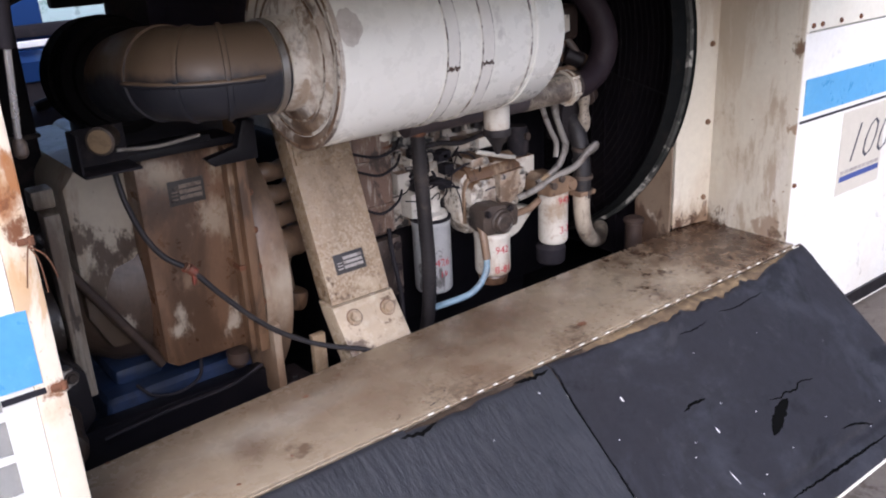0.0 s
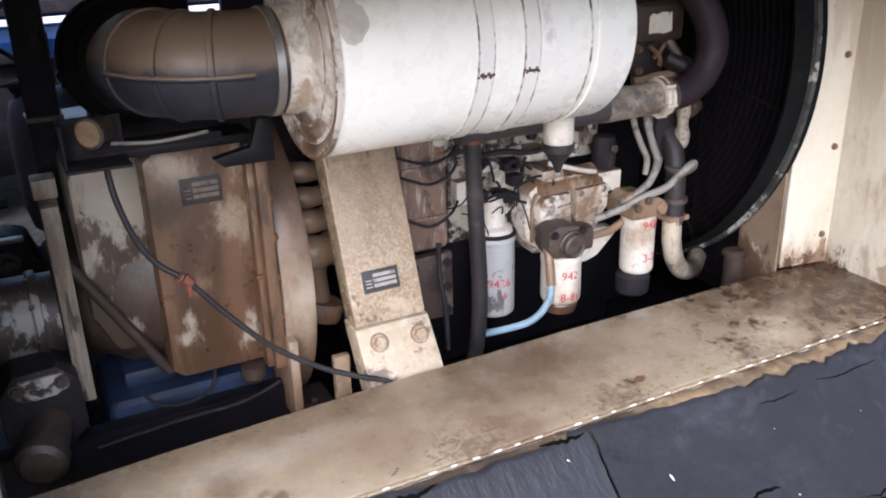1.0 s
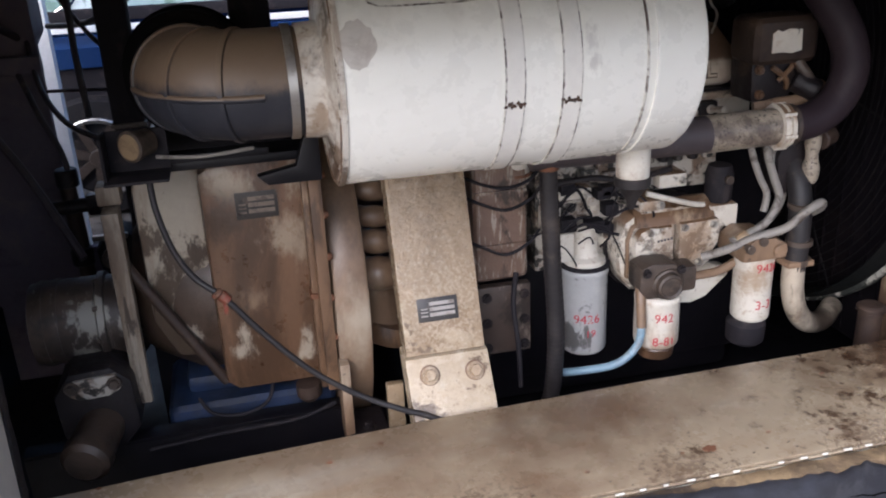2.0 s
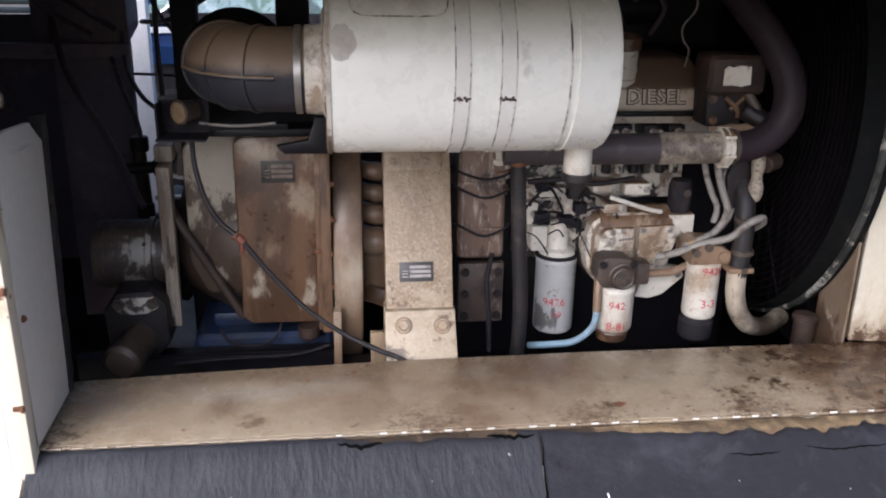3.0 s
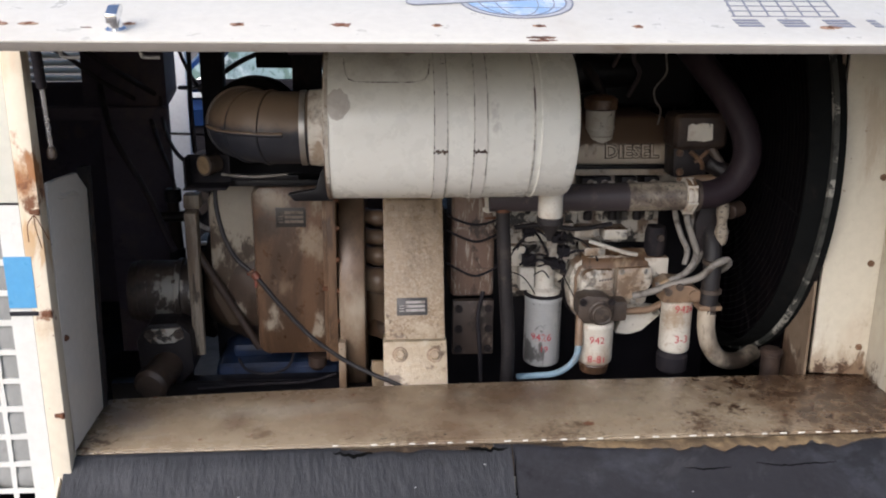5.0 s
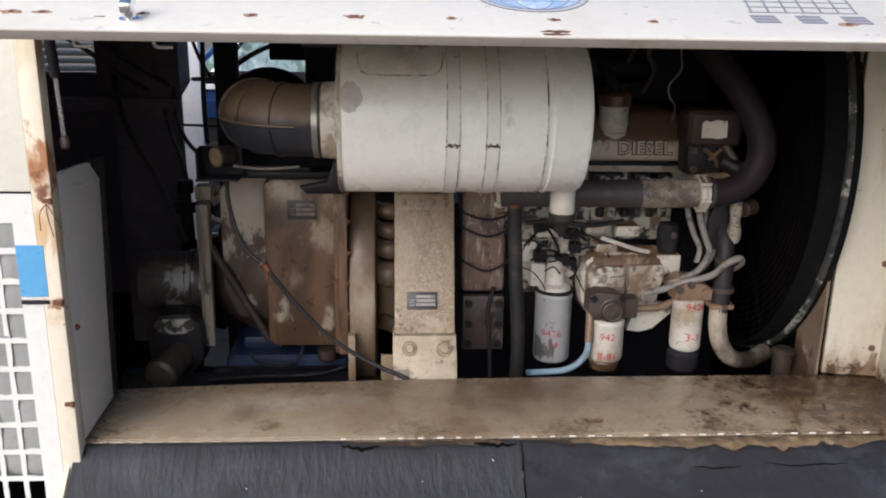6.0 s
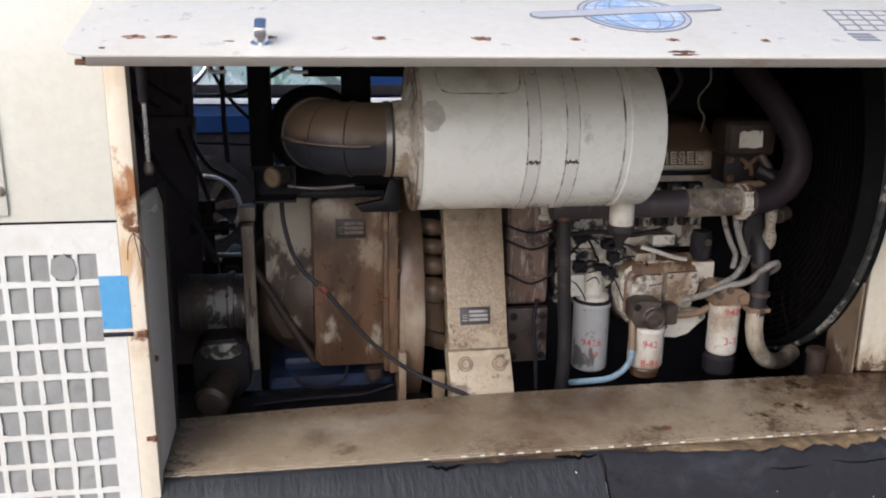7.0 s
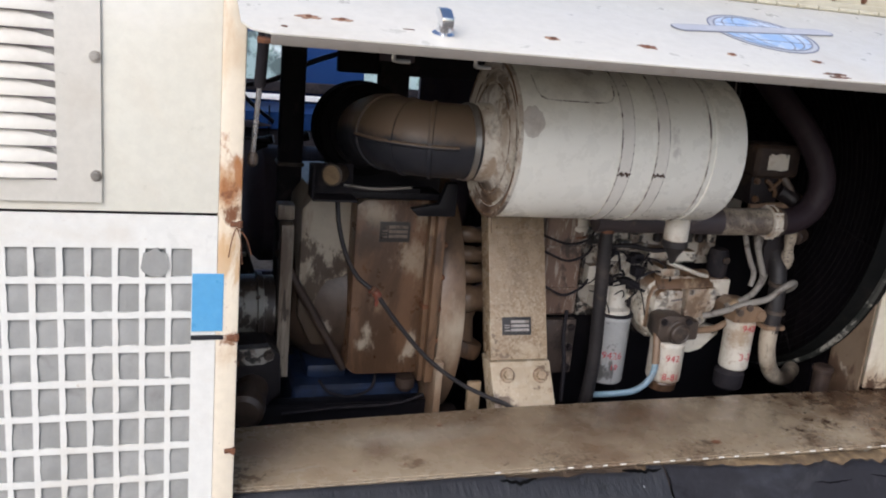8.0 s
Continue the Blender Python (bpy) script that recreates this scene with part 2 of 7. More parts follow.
M_brfoot = mat("cream_worn_paint", (0.43, 0.35, 0.245), 0.27, layers=(((0.3, 0.22, 0.14), 5.0, 0.5, 0.68, 0.6), ((0.52, 0.46, 0.36), 12.0, 0.55, 0.7, 0.5), ((0.09, 0.055, 0.032), 40.0, 0.63, 0.69, 0.7)), bump=((90, 0.5), (12, 0.2)), patches=(((0.08, 0.048, 0.028), (0.79, 0.37, 0.44), 0.12, 26.0, 0.85), ((0.1, 0.06, 0.036), (0.95, 0.4, 0.5), 0.1, 30.0, 0.8)))
M_gear = mat("gearbox_grimy_paint", (0.155, 0.086, 0.048), 0.34, layers=(((0.055, 0.031, 0.018), 5.0, 0.47, 0.6, 0.8, (1, 1, 0.3)), ((0.26, 0.16, 0.095), 9.0, 0.55, 0.66, 0.6, (1, 1, 0.25)), ((0.03, 0.02, 0.014), 50.0, 0.61, 0.68, 0.6)), bump=((50, 0.4), (9, 0.3)), blobs=(((0.4, 0.34, 0.26), (0.42, 0.6, 0.535), 0.03, 0.85, 0.5), ((0.4, 0.34, 0.26), (0.43, 0.6, 0.575), 0.022, 0.85, 0.5), ((0.4, 0.34, 0.26), (0.565, 0.6, 0.5), 0.028, 0.85, 0.4), ((0.4, 0.34, 0.26), (0.57, 0.6, 0.55), 0.022, 0.85, 0.4), ((0.34, 0.27, 0.19), (0.55, 0.6, 0.8), 0.06, 0.7, 0.5), ((0.36, 0.3, 0.22), (0.43, 0.6, 0.96), 0.07, 0.8, 0.5), ((0.35, 0.29, 0.21), (0.575, 0.6, 0.94), 0.045, 0.8, 0.5), ((0.05, 0.03, 0.019), (0.4, 0.6, 0.86), 0.07, 0.85, 0.6), ((0.26, 0.18, 0.115), (0.46, 0.6, 0.66), 0.03, 0.7, 0.6)))
M_gear2 = mat("gearbox_lighter_paint", (0.42, 0.365, 0.285), 0.4, layers=(((0.24, 0.175, 0.12), 7.0, 0.52, 0.64, 0.7, (1, 1, 0.35)), ((0.06, 0.04, 0.026), 30.0, 0.61, 0.67, 0.75, (1, 1, 0.5))), bump=((50, 0.4), (9, 0.25)), blobs=(((0.07, 0.048, 0.032), (0.31, 0.68, 0.52), 0.2, 0.97), ((0.06, 0.04, 0.027), (0.35, 0.68, 0.76), 0.07, 0.95), ((0.075, 0.05, 0.033), (0.24, 0.68, 0.8), 0.04, 0.9)))
M_rustyflange = mat("rusty_flange", (0.15, 0.085, 0.045), 0.55, layers=(((0.34, 0.25, 0.16), 9.0, 0.56, 0.66, 0.8, (1, 1, 0.3)), ((0.05, 0.028, 0.016), 14.0, 0.48, 0.62, 0.85, (1, 1, 0.3))), bump=((60, 0.3),))
# Blobs paint the drum's stained, shaded top and brighter lower front.
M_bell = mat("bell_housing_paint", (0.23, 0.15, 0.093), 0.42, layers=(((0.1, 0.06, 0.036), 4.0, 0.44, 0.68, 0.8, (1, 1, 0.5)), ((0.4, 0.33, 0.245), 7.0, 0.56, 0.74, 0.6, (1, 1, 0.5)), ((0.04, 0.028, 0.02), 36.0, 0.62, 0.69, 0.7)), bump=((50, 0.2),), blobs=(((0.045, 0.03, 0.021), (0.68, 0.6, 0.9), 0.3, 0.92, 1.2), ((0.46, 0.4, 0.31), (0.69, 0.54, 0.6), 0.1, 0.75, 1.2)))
M_block = mat("engine_block_grime", (0.017, 0.0135, 0.0145), 0.46, layers=(((0.013, 0.01, 0.011), 9.0, 0.42, 0.6, 0.9), ((0.12, 0.09, 0.066), 40.0, 0.6, 0.7, 0.7), ((0.075, 0.05, 0.035), 6.0, 0.55, 0.68, 0.6)), bump=((60, 0.5), (15, 0.4)), spec=0.3)
M_cast = mat("white_casting", (0.62, 0.575, 0.49), 0.34, layers=(((0.32, 0.2, 0.105), 6.0, 0.54, 0.68, 0.75), ((0.04, 0.03, 0.022), 20.0, 0.61, 0.66, 0.85), ((0.42, 0.33, 0.23), 30.0, 0.52, 0.68, 0.5)), bump=((60, 0.3),), dust=((0.17, 0.09, 0.042), 0.55, 0.95, 0.92), patches=(((0.05, 0.035, 0.025), (1.5, 0.68, 0.6), 0.42, 24.0, 0.75), ((0.2, 0.12, 0.066), (1.55, 0.65, 0.66), 0.4, 7.0, 0.5)))
M_filter = mat("filter_white", (0.6, 0.565, 0.49), 0.38, layers=(((0.32, 0.23, 0.15), 7.0, 0.5, 0.66, 0.8), ((0.12, 0.075, 0.045), 28.0, 0.61, 0.68, 0.8), ((0.3, 0.2, 0.12), 60.0, 0.54, 0.66, 0.5)), blobs=(((0.3, 0.2, 0.12), (1.46, 0.55, 0.4), 0.06, 0.75, 0.8), ((0.32, 0.22, 0.14), (1.72, 0.54, 0.59), 0.03, 0.7, 0.6)))
M_filter_grey = mat("filter_greyblue", (0.4, 0.405, 0.4), 0.36, layers=(((0.5, 0.5, 0.48), 10.0, 0.5, 0.66, 0.6), ((0.1, 0.095, 0.09), 14.0, 0.57, 0.63, 0.75), ((0.25, 0.19, 0.13), 50.0, 0.58, 0.7, 0.5)), blobs=(((0.07, 0.065, 0.06), (1.262, 0.67, 0.39), 0.05, 0.85),))
M_pump = mat("pump_grey", (0.066, 0.048, 0.037), 0.48, layers=(((0.13, 0.098, 0.074), 20.0, 0.55, 0.68, 0.7), ((0.02, 0.015, 0.012), 12.0, 0.52, 0.64, 0.85)), bump=((70, 0.4),))
M_red = mat("red_marker", (0.42, 0.025, 0.04), 0.5, layers=(((0.5, 0.4, 0.36), 50.0, 0.55, 0.63, 0.8),))
M_purple = mat("coolant_hose_dark", (0.027, 0.019, 0.023), 0.5, layers=(((0.047, 0.035, 0.037), 8.0, 0.5, 0.7, 0.7),), bump=((50, 0.12),), spec=0.12)
M_pipe = mat("speckled_pipe", (0.34, 0.29, 0.225), 0.4, layers=(((0.045, 0.035, 0.028), 110.0, 0.54, 0.6, 0.9), ((0.07, 0.05, 0.042), 6.0, 0.48, 0.62, 0.8)), bump=((60, 0.2),))
M_pipe_dark = mat("dark_pipe", (0.062, 0.051, 0.055), 0.48, layers=(((0.17, 0.135, 0.105), 14.0, 0.56, 0.68, 0.6), ((0.1, 0.08, 0.072), 4.0, 0.48, 0.66, 0.6)), bump=((50, 0.2),), spec=0.35)
# Near-black blob paints the elbow's far end as it fades into shade.
M_creampipe = mat("cream_pipe", (0.42, 0.36, 0.28), 0.42, layers=(((0.18, 0.12, 0.08), 6.0, 0.5, 0.64, 0.8), ((0.04, 0.028, 0.02), 14.0, 0.57, 0.66, 0.8)), blobs=(((0.02, 0.014, 0.01), (1.96, 0.58, 0.38), 0.2, 0.97, 0.8),))
M_braid = mat("grey_braided_hose", (0.24, 0.22, 0.195), 0.5, 0.0, layers=(((0.07, 0.052, 0.04), 18.0, 0.5, 0.62, 0.85),), bump=((220, 0.4),))
M_blue_hose = mat("pale_blue_hose", (0.23, 0.35, 0.44), 0.4, layers=(((0.13, 0.11, 0.09), 12.0, 0.5, 0.68, 0.7),))
M_blue_tank = mat("blue_tank_paint", (0.016, 0.031, 0.076), 0.42, layers=(((0.012, 0.017, 0.03), 6.0, 0.44, 0.6, 0.8), ((0.07, 0.09, 0.13), 12.0, 0.58, 0.7, 0.6)), bump=((40, 0.3),))
M_dark = mat("sooty_interior", (0.17, 0.14, 0.165), 0.75, layers=(((0.25, 0.19, 0.175), 4.0, 0.5, 0.7, 0.7), ((0.09, 0.075, 0.09), 9.0, 0.55, 0.7, 0.6)), bump=((30, 0.3),), spec=0.25)
M_black = mat("black_plastic", (0.02, 0.018, 0.021), 0.7, layers=(((0.05, 0.041, 0.04), 14.0, 0.5, 0.68, 0.6),), spec=0.12)
M_shroud = mat("shroud_black", (0.0045, 0.005, 0.005), 0.85, layers=(((0.015, 0.012, 0.0105), 6.0, 0.54, 0.68, 0.7),), spec=0.1)
M_rim = mat("shroud_chipped_rim", (0.055, 0.055, 0.05), 0.6, layers=(((0.33, 0.315, 0.275), 14.0, 0.54, 0.58, 0.85), ((0.02, 0.022, 0.02), 9.0, 0.5, 0.58, 0.85)), spec=0.08)
M_blue = mat("blue_stripe_paint", (0.1, 0.34, 0.6), 0.35, layers=(((0.22, 0.46, 0.66), 20.0, 0.58, 0.72, 0.5), ((0.16, 0.42, 0.64), 3.0, 0.45, 0.65, 0.6)))
M_line = mat("black_line_paint", (0.015, 0.015, 0.02), 0.4)
M_sheet = mat("black_insulation_sheet", (0.048, 0.047, 0.054), 0.5, layers=(((0.095, 0.1, 0.117), 3.2, 0.46, 0.7, 0.85), ((0.1, 0.1, 0.105), 9.0, 0.57, 0.7, 0.5), ((0.02, 0.02, 0.023), 4.0, 0.55, 0.66, 0.7), ((0.16, 0.16, 0.165), 90.0, 0.66, 0.72, 0.5)), bump=((80, 0.25), (7, 0.35), (2.2, 0.5)), spec=0.3)
M_foam = mat("yellowed_foam", (0.24, 0.165, 0.085), 0.9, layers=(((0.07, 0.045, 0.025), 7.0, 0.44, 0.62, 0.85), ((0.38, 0.3, 0.18), 16.0, 0.58, 0.7, 0.6), ((0.03, 0.02, 0.013), 40.0, 0.6, 0.68, 0.8)), bump=((60, 0.7),), blobs=(((0.05, 0.032, 0.02), (0.85, -0.05, 0.4), 0.35, 0.9),))
M_greyfoam = mat("grey_filter_foam", (0.295, 0.295, 0.277), 0.9, layers=(((0.35, 0.35, 0.33), 4.0, 0.45, 0.65, 0.7), ((0.2, 0.19, 0.18), 9.0, 0.56, 0.7, 0.5)), bump=((120, 0.4), (14, 0.3)))
M_rustspot = mat("rust_stain", (0.4, 0.25, 0.16), 0.8, layers=(((0.15, 0.055, 0.03), 45.0, 0.43, 0.56, 0.9), ((0.75, 0.66, 0.55), 45.0, 0.6, 0.7, 0.8)))
M_rust = mat("rusted_steel", (0.16, 0.065, 0.03), 0.8, layers=(((0.07, 0.035, 0.02), 25.0, 0.45, 0.6, 0.8),), bump=((60, 0.4),))
M_plate = mat("plate_dark", (0.05, 0.045, 0.042), 0.35, 0.3, layers=(((0.14, 0.1, 0.07), 20.0, 0.52, 0.7, 0.7),))
M_bar = mat("plate_print", (0.36, 0.33, 0.3), 0.4, layers=(((0.12, 0.09, 0.065), 30.0, 0.48, 0.66, 0.7),))
M_bar_dirty = mat("grimy_plate_print", (0.17, 0.135, 0.105), 0.45, layers=(((0.06, 0.045, 0.035), 30.0, 0.45, 0.62, 0.8),))
M_brass = mat("gauge_face", (0.3, 0.21, 0.12), 0.5, layers=(((0.15, 0.1, 0.06), 30.0, 0.45, 0.65, 0.7),))
M_carblue = mat("car_blue_paint", (0.014, 0.04, 0.13), 0.12, fine=0.01)
# Sky and tree reflections are painted into the glass colour.
M_glass_car = mat("car_window_reflections", (0.42, 0.56, 0.56), 0.06, layers=(((0.06, 0.085, 0.085), 2.2, 0.5, 0.58, 0.8), ((0.16, 0.26, 0.2), 7.0, 0.52, 0.58, 0.8), ((0.75, 0.85, 0.85), 3.5, 0.54, 0.6, 0.9)), fine=0.01)
M_silver = mat("silver_alloy", (0.7, 0.7, 0.7), 0.25, 0.8, fine=0.01)
M_decal_paper = mat("decal_film", (0.56, 0.525, 0.44), 0.4)
M_decal_blue = mat("decal_blue", (0.3, 0.46, 0.68), 0.4, layers=(((0.66, 0.7, 0.76), 14.0, 0.42, 0.55, 0.8),))
M_decal_grey = mat("decal_grey", (0.5, 0.5, 0.52), 0.4, layers=(((0.6, 0.6, 0.6), 12.0, 0.5, 0.6, 0.6),))
M_ink = mat("dark_ink", (0.05, 0.05, 0.065), 0.45)
M_navy = mat("navy_ink", (0.05, 0.08, 0.25), 0.45)
# Darker grey puts the shade on the lid's front edge into its colour.
M_flange_shade = mat("door_flange_shaded", (0.2, 0.178, 0.152), 0.5, layers=(((0.13, 0.095, 0.065), 12.0, 0.52, 0.7, 0.7),))
M_cover = mat("streaked_block_paint", (0.15, 0.095, 0.068), 0.42, layers=(((0.24, 0.165, 0.11), 5.0, 0.5, 0.66, 0.7), ((0.36, 0.32, 0.27), 80.0, 0.53, 0.62, 0.7, (1, 1, 0.16)), ((0.025, 0.018, 0.015), 10.0, 0.54, 0.62, 0.85, (1, 1, 0.5))), bump=((120, 0.7),))
M_lettering = mat("worn_cast_letters", (0.6, 0.51, 0.4), 0.45, layers=(((0.2, 0.14, 0.095), 30.0, 0.5, 0.66, 0.6),))
M_letter_outline = mat("letter_outline_dark", (0.07, 0.047, 0.034), 0.6)
# Dark base carries the compartment's shadow on the motor as well as grime.
M_motor = mat("motor_grime_and_shade", (0.045, 0.034, 0.028), 0.42, layers=(((0.12, 0.082, 0.058), 7.0, 0.5, 0.66, 0.6), ((0.3, 0.28, 0.24), 30.0, 0.6, 0.68, 0.5, (3, 1, 0.15))), bump=((50, 0.4),), blobs=(((0.33, 0.31, 0.265), (0.095, 0.65, 0.64), 0.06, 0.85), ((0.25, 0.23, 0.19), (0.075, 0.66, 0.56), 0.03, 0.8)))
M_white_low = mat("lower_panel_white", (0.72, 0.715, 0.665), 0.36, layers=(((0.6, 0.555, 0.47), 3.0, 0.5, 0.7, 0.55), ((0.4, 0.28, 0.17), 38.0, 0.66, 0.72, 0.6)), bump=((3, 0.12),))
M_guard = mat("guard_wire_black", (0.006, 0.0055, 0.006), 0.8, layers=(((0.014, 0.011, 0.0105), 5.0, 0.48, 0.66, 0.7),), spec=0.08)
M_sheet_wrinkled = mat("wrinkled_insulation_sheet", (0.06, 0.062, 0.071), 0.45, layers=(((0.09, 0.092, 0.103), 3.0, 0.45, 0.65, 0.8), ((0.02, 0.02, 0.022), 5.0, 0.55, 0.68, 0.6), ((0.15, 0.15, 0.155), 70.0, 0.64, 0.7, 0.5)), bump=((17, 0.7, (1.7, 0.36, 0.36)), (36, 0.8, (1.5, 0.4, 0.4)), (8, 0.7), (90, 0.15)))
M_cast_oily = mat("oily_white_casting", (0.46, 0.42, 0.36), 0.38, layers=(((0.12, 0.07, 0.04), 12.0, 0.48, 0.6, 0.85), ((0.012, 0.01, 0.009), 18.0, 0.5, 0.55, 0.95)), bump=((60, 0.5),))
M_paintloss = mat("bare_rusty_metal", (0.07, 0.04, 0.025), 0.8, layers=(((0.025, 0.018, 0.014), 30.0, 0.45, 0.6, 0.8),), bump=((60, 0.5),))
M_stain = mat("dull_paint_stain", (0.61, 0.565, 0.5), 0.5, layers=(((0.45, 0.4, 0.34), 16.0, 0.46, 0.66, 0.8), ((0.68, 0.64, 0.58), 26.0, 0.56, 0.7, 0.6)))
M_arm = mat("oily_brown_arm", (0.045, 0.03, 0.023), 0.45, layers=(((0.1, 0.065, 0.043), 8.0, 0.5, 0.68, 0.7), ((0.018, 0.013, 0.012), 5.0, 0.5, 0.64, 0.7)), bump=((50, 0.3),), spec=0.3)
M_cone = mat("bearing_cone_grime", (0.075, 0.05, 0.035), 0.42, layers=(((0.03, 0.02, 0.014), 5.0, 0.46, 0.6, 0.8),), bump=((50, 0.4), (9, 0.25)), blobs=(((0.36, 0.31, 0.25), (0.3, 0.66, 0.56), 0.035, 0.9),))
M_plateshroud = mat("shroud_plate_paint", (0.19, 0.14, 0.096), 0.5, layers=(((0.12, 0.08, 0.05), 4.0, 0.46, 0.6, 0.8), ((0.4, 0.35, 0.28), 6.0, 0.62, 0.66, 0.7), ((0.1, 0.06, 0.035), 20.0, 0.62, 0.68, 0.8)), bump=((30, 0.2),), blobs=(((0.07, 0.04, 0.025), (2.08, 0.45, 0.42), 0.09, 0.9),))
M_core = mat("sooty_radiator_core", (0.01, 0.0085, 0.0105), 0.95, layers=(((0.018, 0.014, 0.0145), 6.0, 0.5, 0.7, 0.7),), spec=0.0)
M_decal_line = mat("decal_grey_line", (0.2, 0.21, 0.25), 0.45)
M_groove = mat("dirt_groove", (0.2, 0.125, 0.075), 0.7, layers=(((0.62, 0.57, 0.48), 9.0, 0.46, 0.54, 0.95), ((0.07, 0.045, 0.03), 20.0, 0.55, 0.63, 0.8)))
M_endbar = mat("streaked_flange_bar", (0.3, 0.25, 0.19), 0.42, layers=(((0.1, 0.065, 0.042), 6.0, 0.44, 0.62, 0.9, (1.5, 1, 0.25)), ((0.42, 0.37, 0.3), 14.0, 0.55, 0.66, 0.6, (2, 1, 0.2)), ((0.03, 0.02, 0.015), 24.0, 0.56, 0.64, 0.85, (2, 1, 0.3))), bump=((50, 0.3),))
# Near black for low and under-roof parts: carries their deep shade besides oil.
M_oil_shade = mat("oil_and_shade_black", (0.0065, 0.006, 0.008), 0.4, layers=(((0.014, 0.012, 0.013), 5.0, 0.5, 0.68, 0.6),), bump=((20, 0.3),), spec=0.25)
M_tear = mat("dark_split", (0.004, 0.004, 0.004), 0.95, spec=0.02)
M_vcover = mat("valve_cover_paint", (0.62, 0.54, 0.43), 0.4, layers=(((0.42, 0.33, 0.24), 5.0, 0.48, 0.7, 0.7), ((0.7, 0.62, 0.5), 14.0, 0.56, 0.7, 0.5), ((0.07, 0.045, 0.03), 30.0, 0.63, 0.69, 0.7)), bump=((60, 0.2),), dust=((0.12, 0.07, 0.043), 0.35, 0.75, 0.95))
M_roof = mat("roof_paint", (0.5, 0.47, 0.36), 0.5, layers=(((0.35, 0.3, 0.2), 4.0, 0.45, 0.7, 0.7),))
M_redclamp = mat("red_clamp", (0.16, 0.03, 0.015), 0.6, layers=((GRIME, 30.0, 0.42, 0.55, 0.85),))
M_white_scuff = mat("white_scuff", (0.9, 0.9, 0.9), 0.5)

# ---- building helpers ----
ROOT = {}


def box(bm, x0, x1, y0, y1, z0, z1, bevel=0.0, seg=2):
    c = Matrix.Translation(((x0 + x1) / 2, (y0 + y1) / 2, (z0 + z1) / 2)) @ Matrix.Diagonal((x1 - x0, y1 - y0, z1 - z0, 1))
    vs = bmesh.ops.create_cube(bm, size=1.0, matrix=c)["verts"]
    if bevel:
        es = list({e for v in vs for e in v.link_edges})
        bmesh.ops.bevel(bm, geom=es, offset=bevel, segments=seg, affect="EDGES", profile=0.6)
    return vs


def basis(a, b):
    d = (Vector(b) - Vector(a)).normalized()
    u = d.cross(Vector((0, 0, 1)) if abs(d.z) < 0.9 else Vector((1, 0, 0))).normalized()
    return d, u, d.cross(u)


def lathe(bm, a, b, profile, seg=28, caps=True):
    """Rings round the axis a-b; profile: (metres along the axis from a, radius)."""
    a = Vector(a)
    d, u, v = basis(a, b)
    rings = []
    for s, r in profile:
        rings.append([bm.verts.new(a + d * s + (u * math.cos(k * math.tau / seg) + v * math.sin(k * math.tau / seg)) * r) for k in range(seg)])
    for p, q in zip(rings, rings[1:]):
        for k in range(seg):
            bm.faces.new((p[k], p[(k + 1) % seg], q[(k + 1) % seg], q[k]))
    if caps:
        for ring in (rings[0], rings[-1]):
            bm.faces.new(ring)


def rod(bm, a, b, r, seg=20, bevel=0.0):
    n = (Vector(b) - Vector(a)).length
    e = bevel or min(r, n) * 0.12
    lathe(bm, a, b, ((0, r - e), (e, r), (n - e, r), (n, r - e)), seg)


def smooth_path(pts, step=8):
    pts = [Vector(p) for p in pts]
    out = []
    for i in range(len(pts) - 1):
        p0, p1, p2, p3 = pts[max(i - 1, 0)], pts[i], pts[i + 1], pts[min(i + 2, len(pts) - 1)]
        for k in range(step):
            t = k / step
            out.append(0.5 * (2 * p1 + (p2 - p0) * t + (2 * p0 - 5 * p1 + 4 * p2 - p3) * t * t + (3 * p1 - p0 - 3 * p2 + p3) * t ** 3))
    return out + [pts[-1]]


def tube(bm, pts, r, seg=12, step=8, radius=None, raw=False):
    """A hose along a smooth path. radius: a function of 0..1 that scales r."""
    path = [Vector(p) for p in pts] if raw else smooth_path(pts, step)
    rings, up = [], None
    for i, p in enumerate(path):
        d = (path[min(i + 1, len(path) - 1)] - path[max(i - 1, 0)]).normalized()
        if up is None:
            up = d.orthogonal().normalized()
        up = (up - d * up.dot(d)).normalized()
        w = d.cross(up)
        rr = r * (radius(i / (len(path) - 1)) if radius else 1)
        rings.append([bm.verts.new(p + (up * math.cos(k * math.tau / seg) + w * math.sin(k * math.tau / seg)) * rr) for k in range(seg)])
    for p, q in zip(rings, rings[1:]):
        for k in range(seg):
            bm.faces.new((p[k], p[(k + 1) % seg], q[(k + 1) % seg], q[k]))
    bm.faces.new(rings[0]), bm.faces.new(rings[-1])


def prism(bm, pts, axis, d0, d1, bevel=0.0):
    """An outline of (u, v) pushed along an axis: u, v are the other two axes in order."""
    def at(u, v, d):
        return {"x": (d, u, v), "y": (u, d, v), "z": (u, v, d)}[axis]
    lo = [bm.verts.new(at(u, v, d0)) for u, v in pts]
    hi = [bm.verts.new(at(u, v, d1)) for u, v in pts]
    fs = [bm.faces.new(lo), bm.faces.new(hi)]
    for i in range(len(pts)):
        j = (i + 1) % len(pts)
        fs.append(bm.faces.new((lo[i], lo[j], hi[j], hi[i])))
    bmesh.ops.recalc_face_normals(bm, faces=fs)
    if bevel:
        es = list({e for f in fs for e in f.edges})
        bmesh.ops.bevel(bm, geom=es, offset=bevel, segments=2, affect="EDGES", profile=0.6)


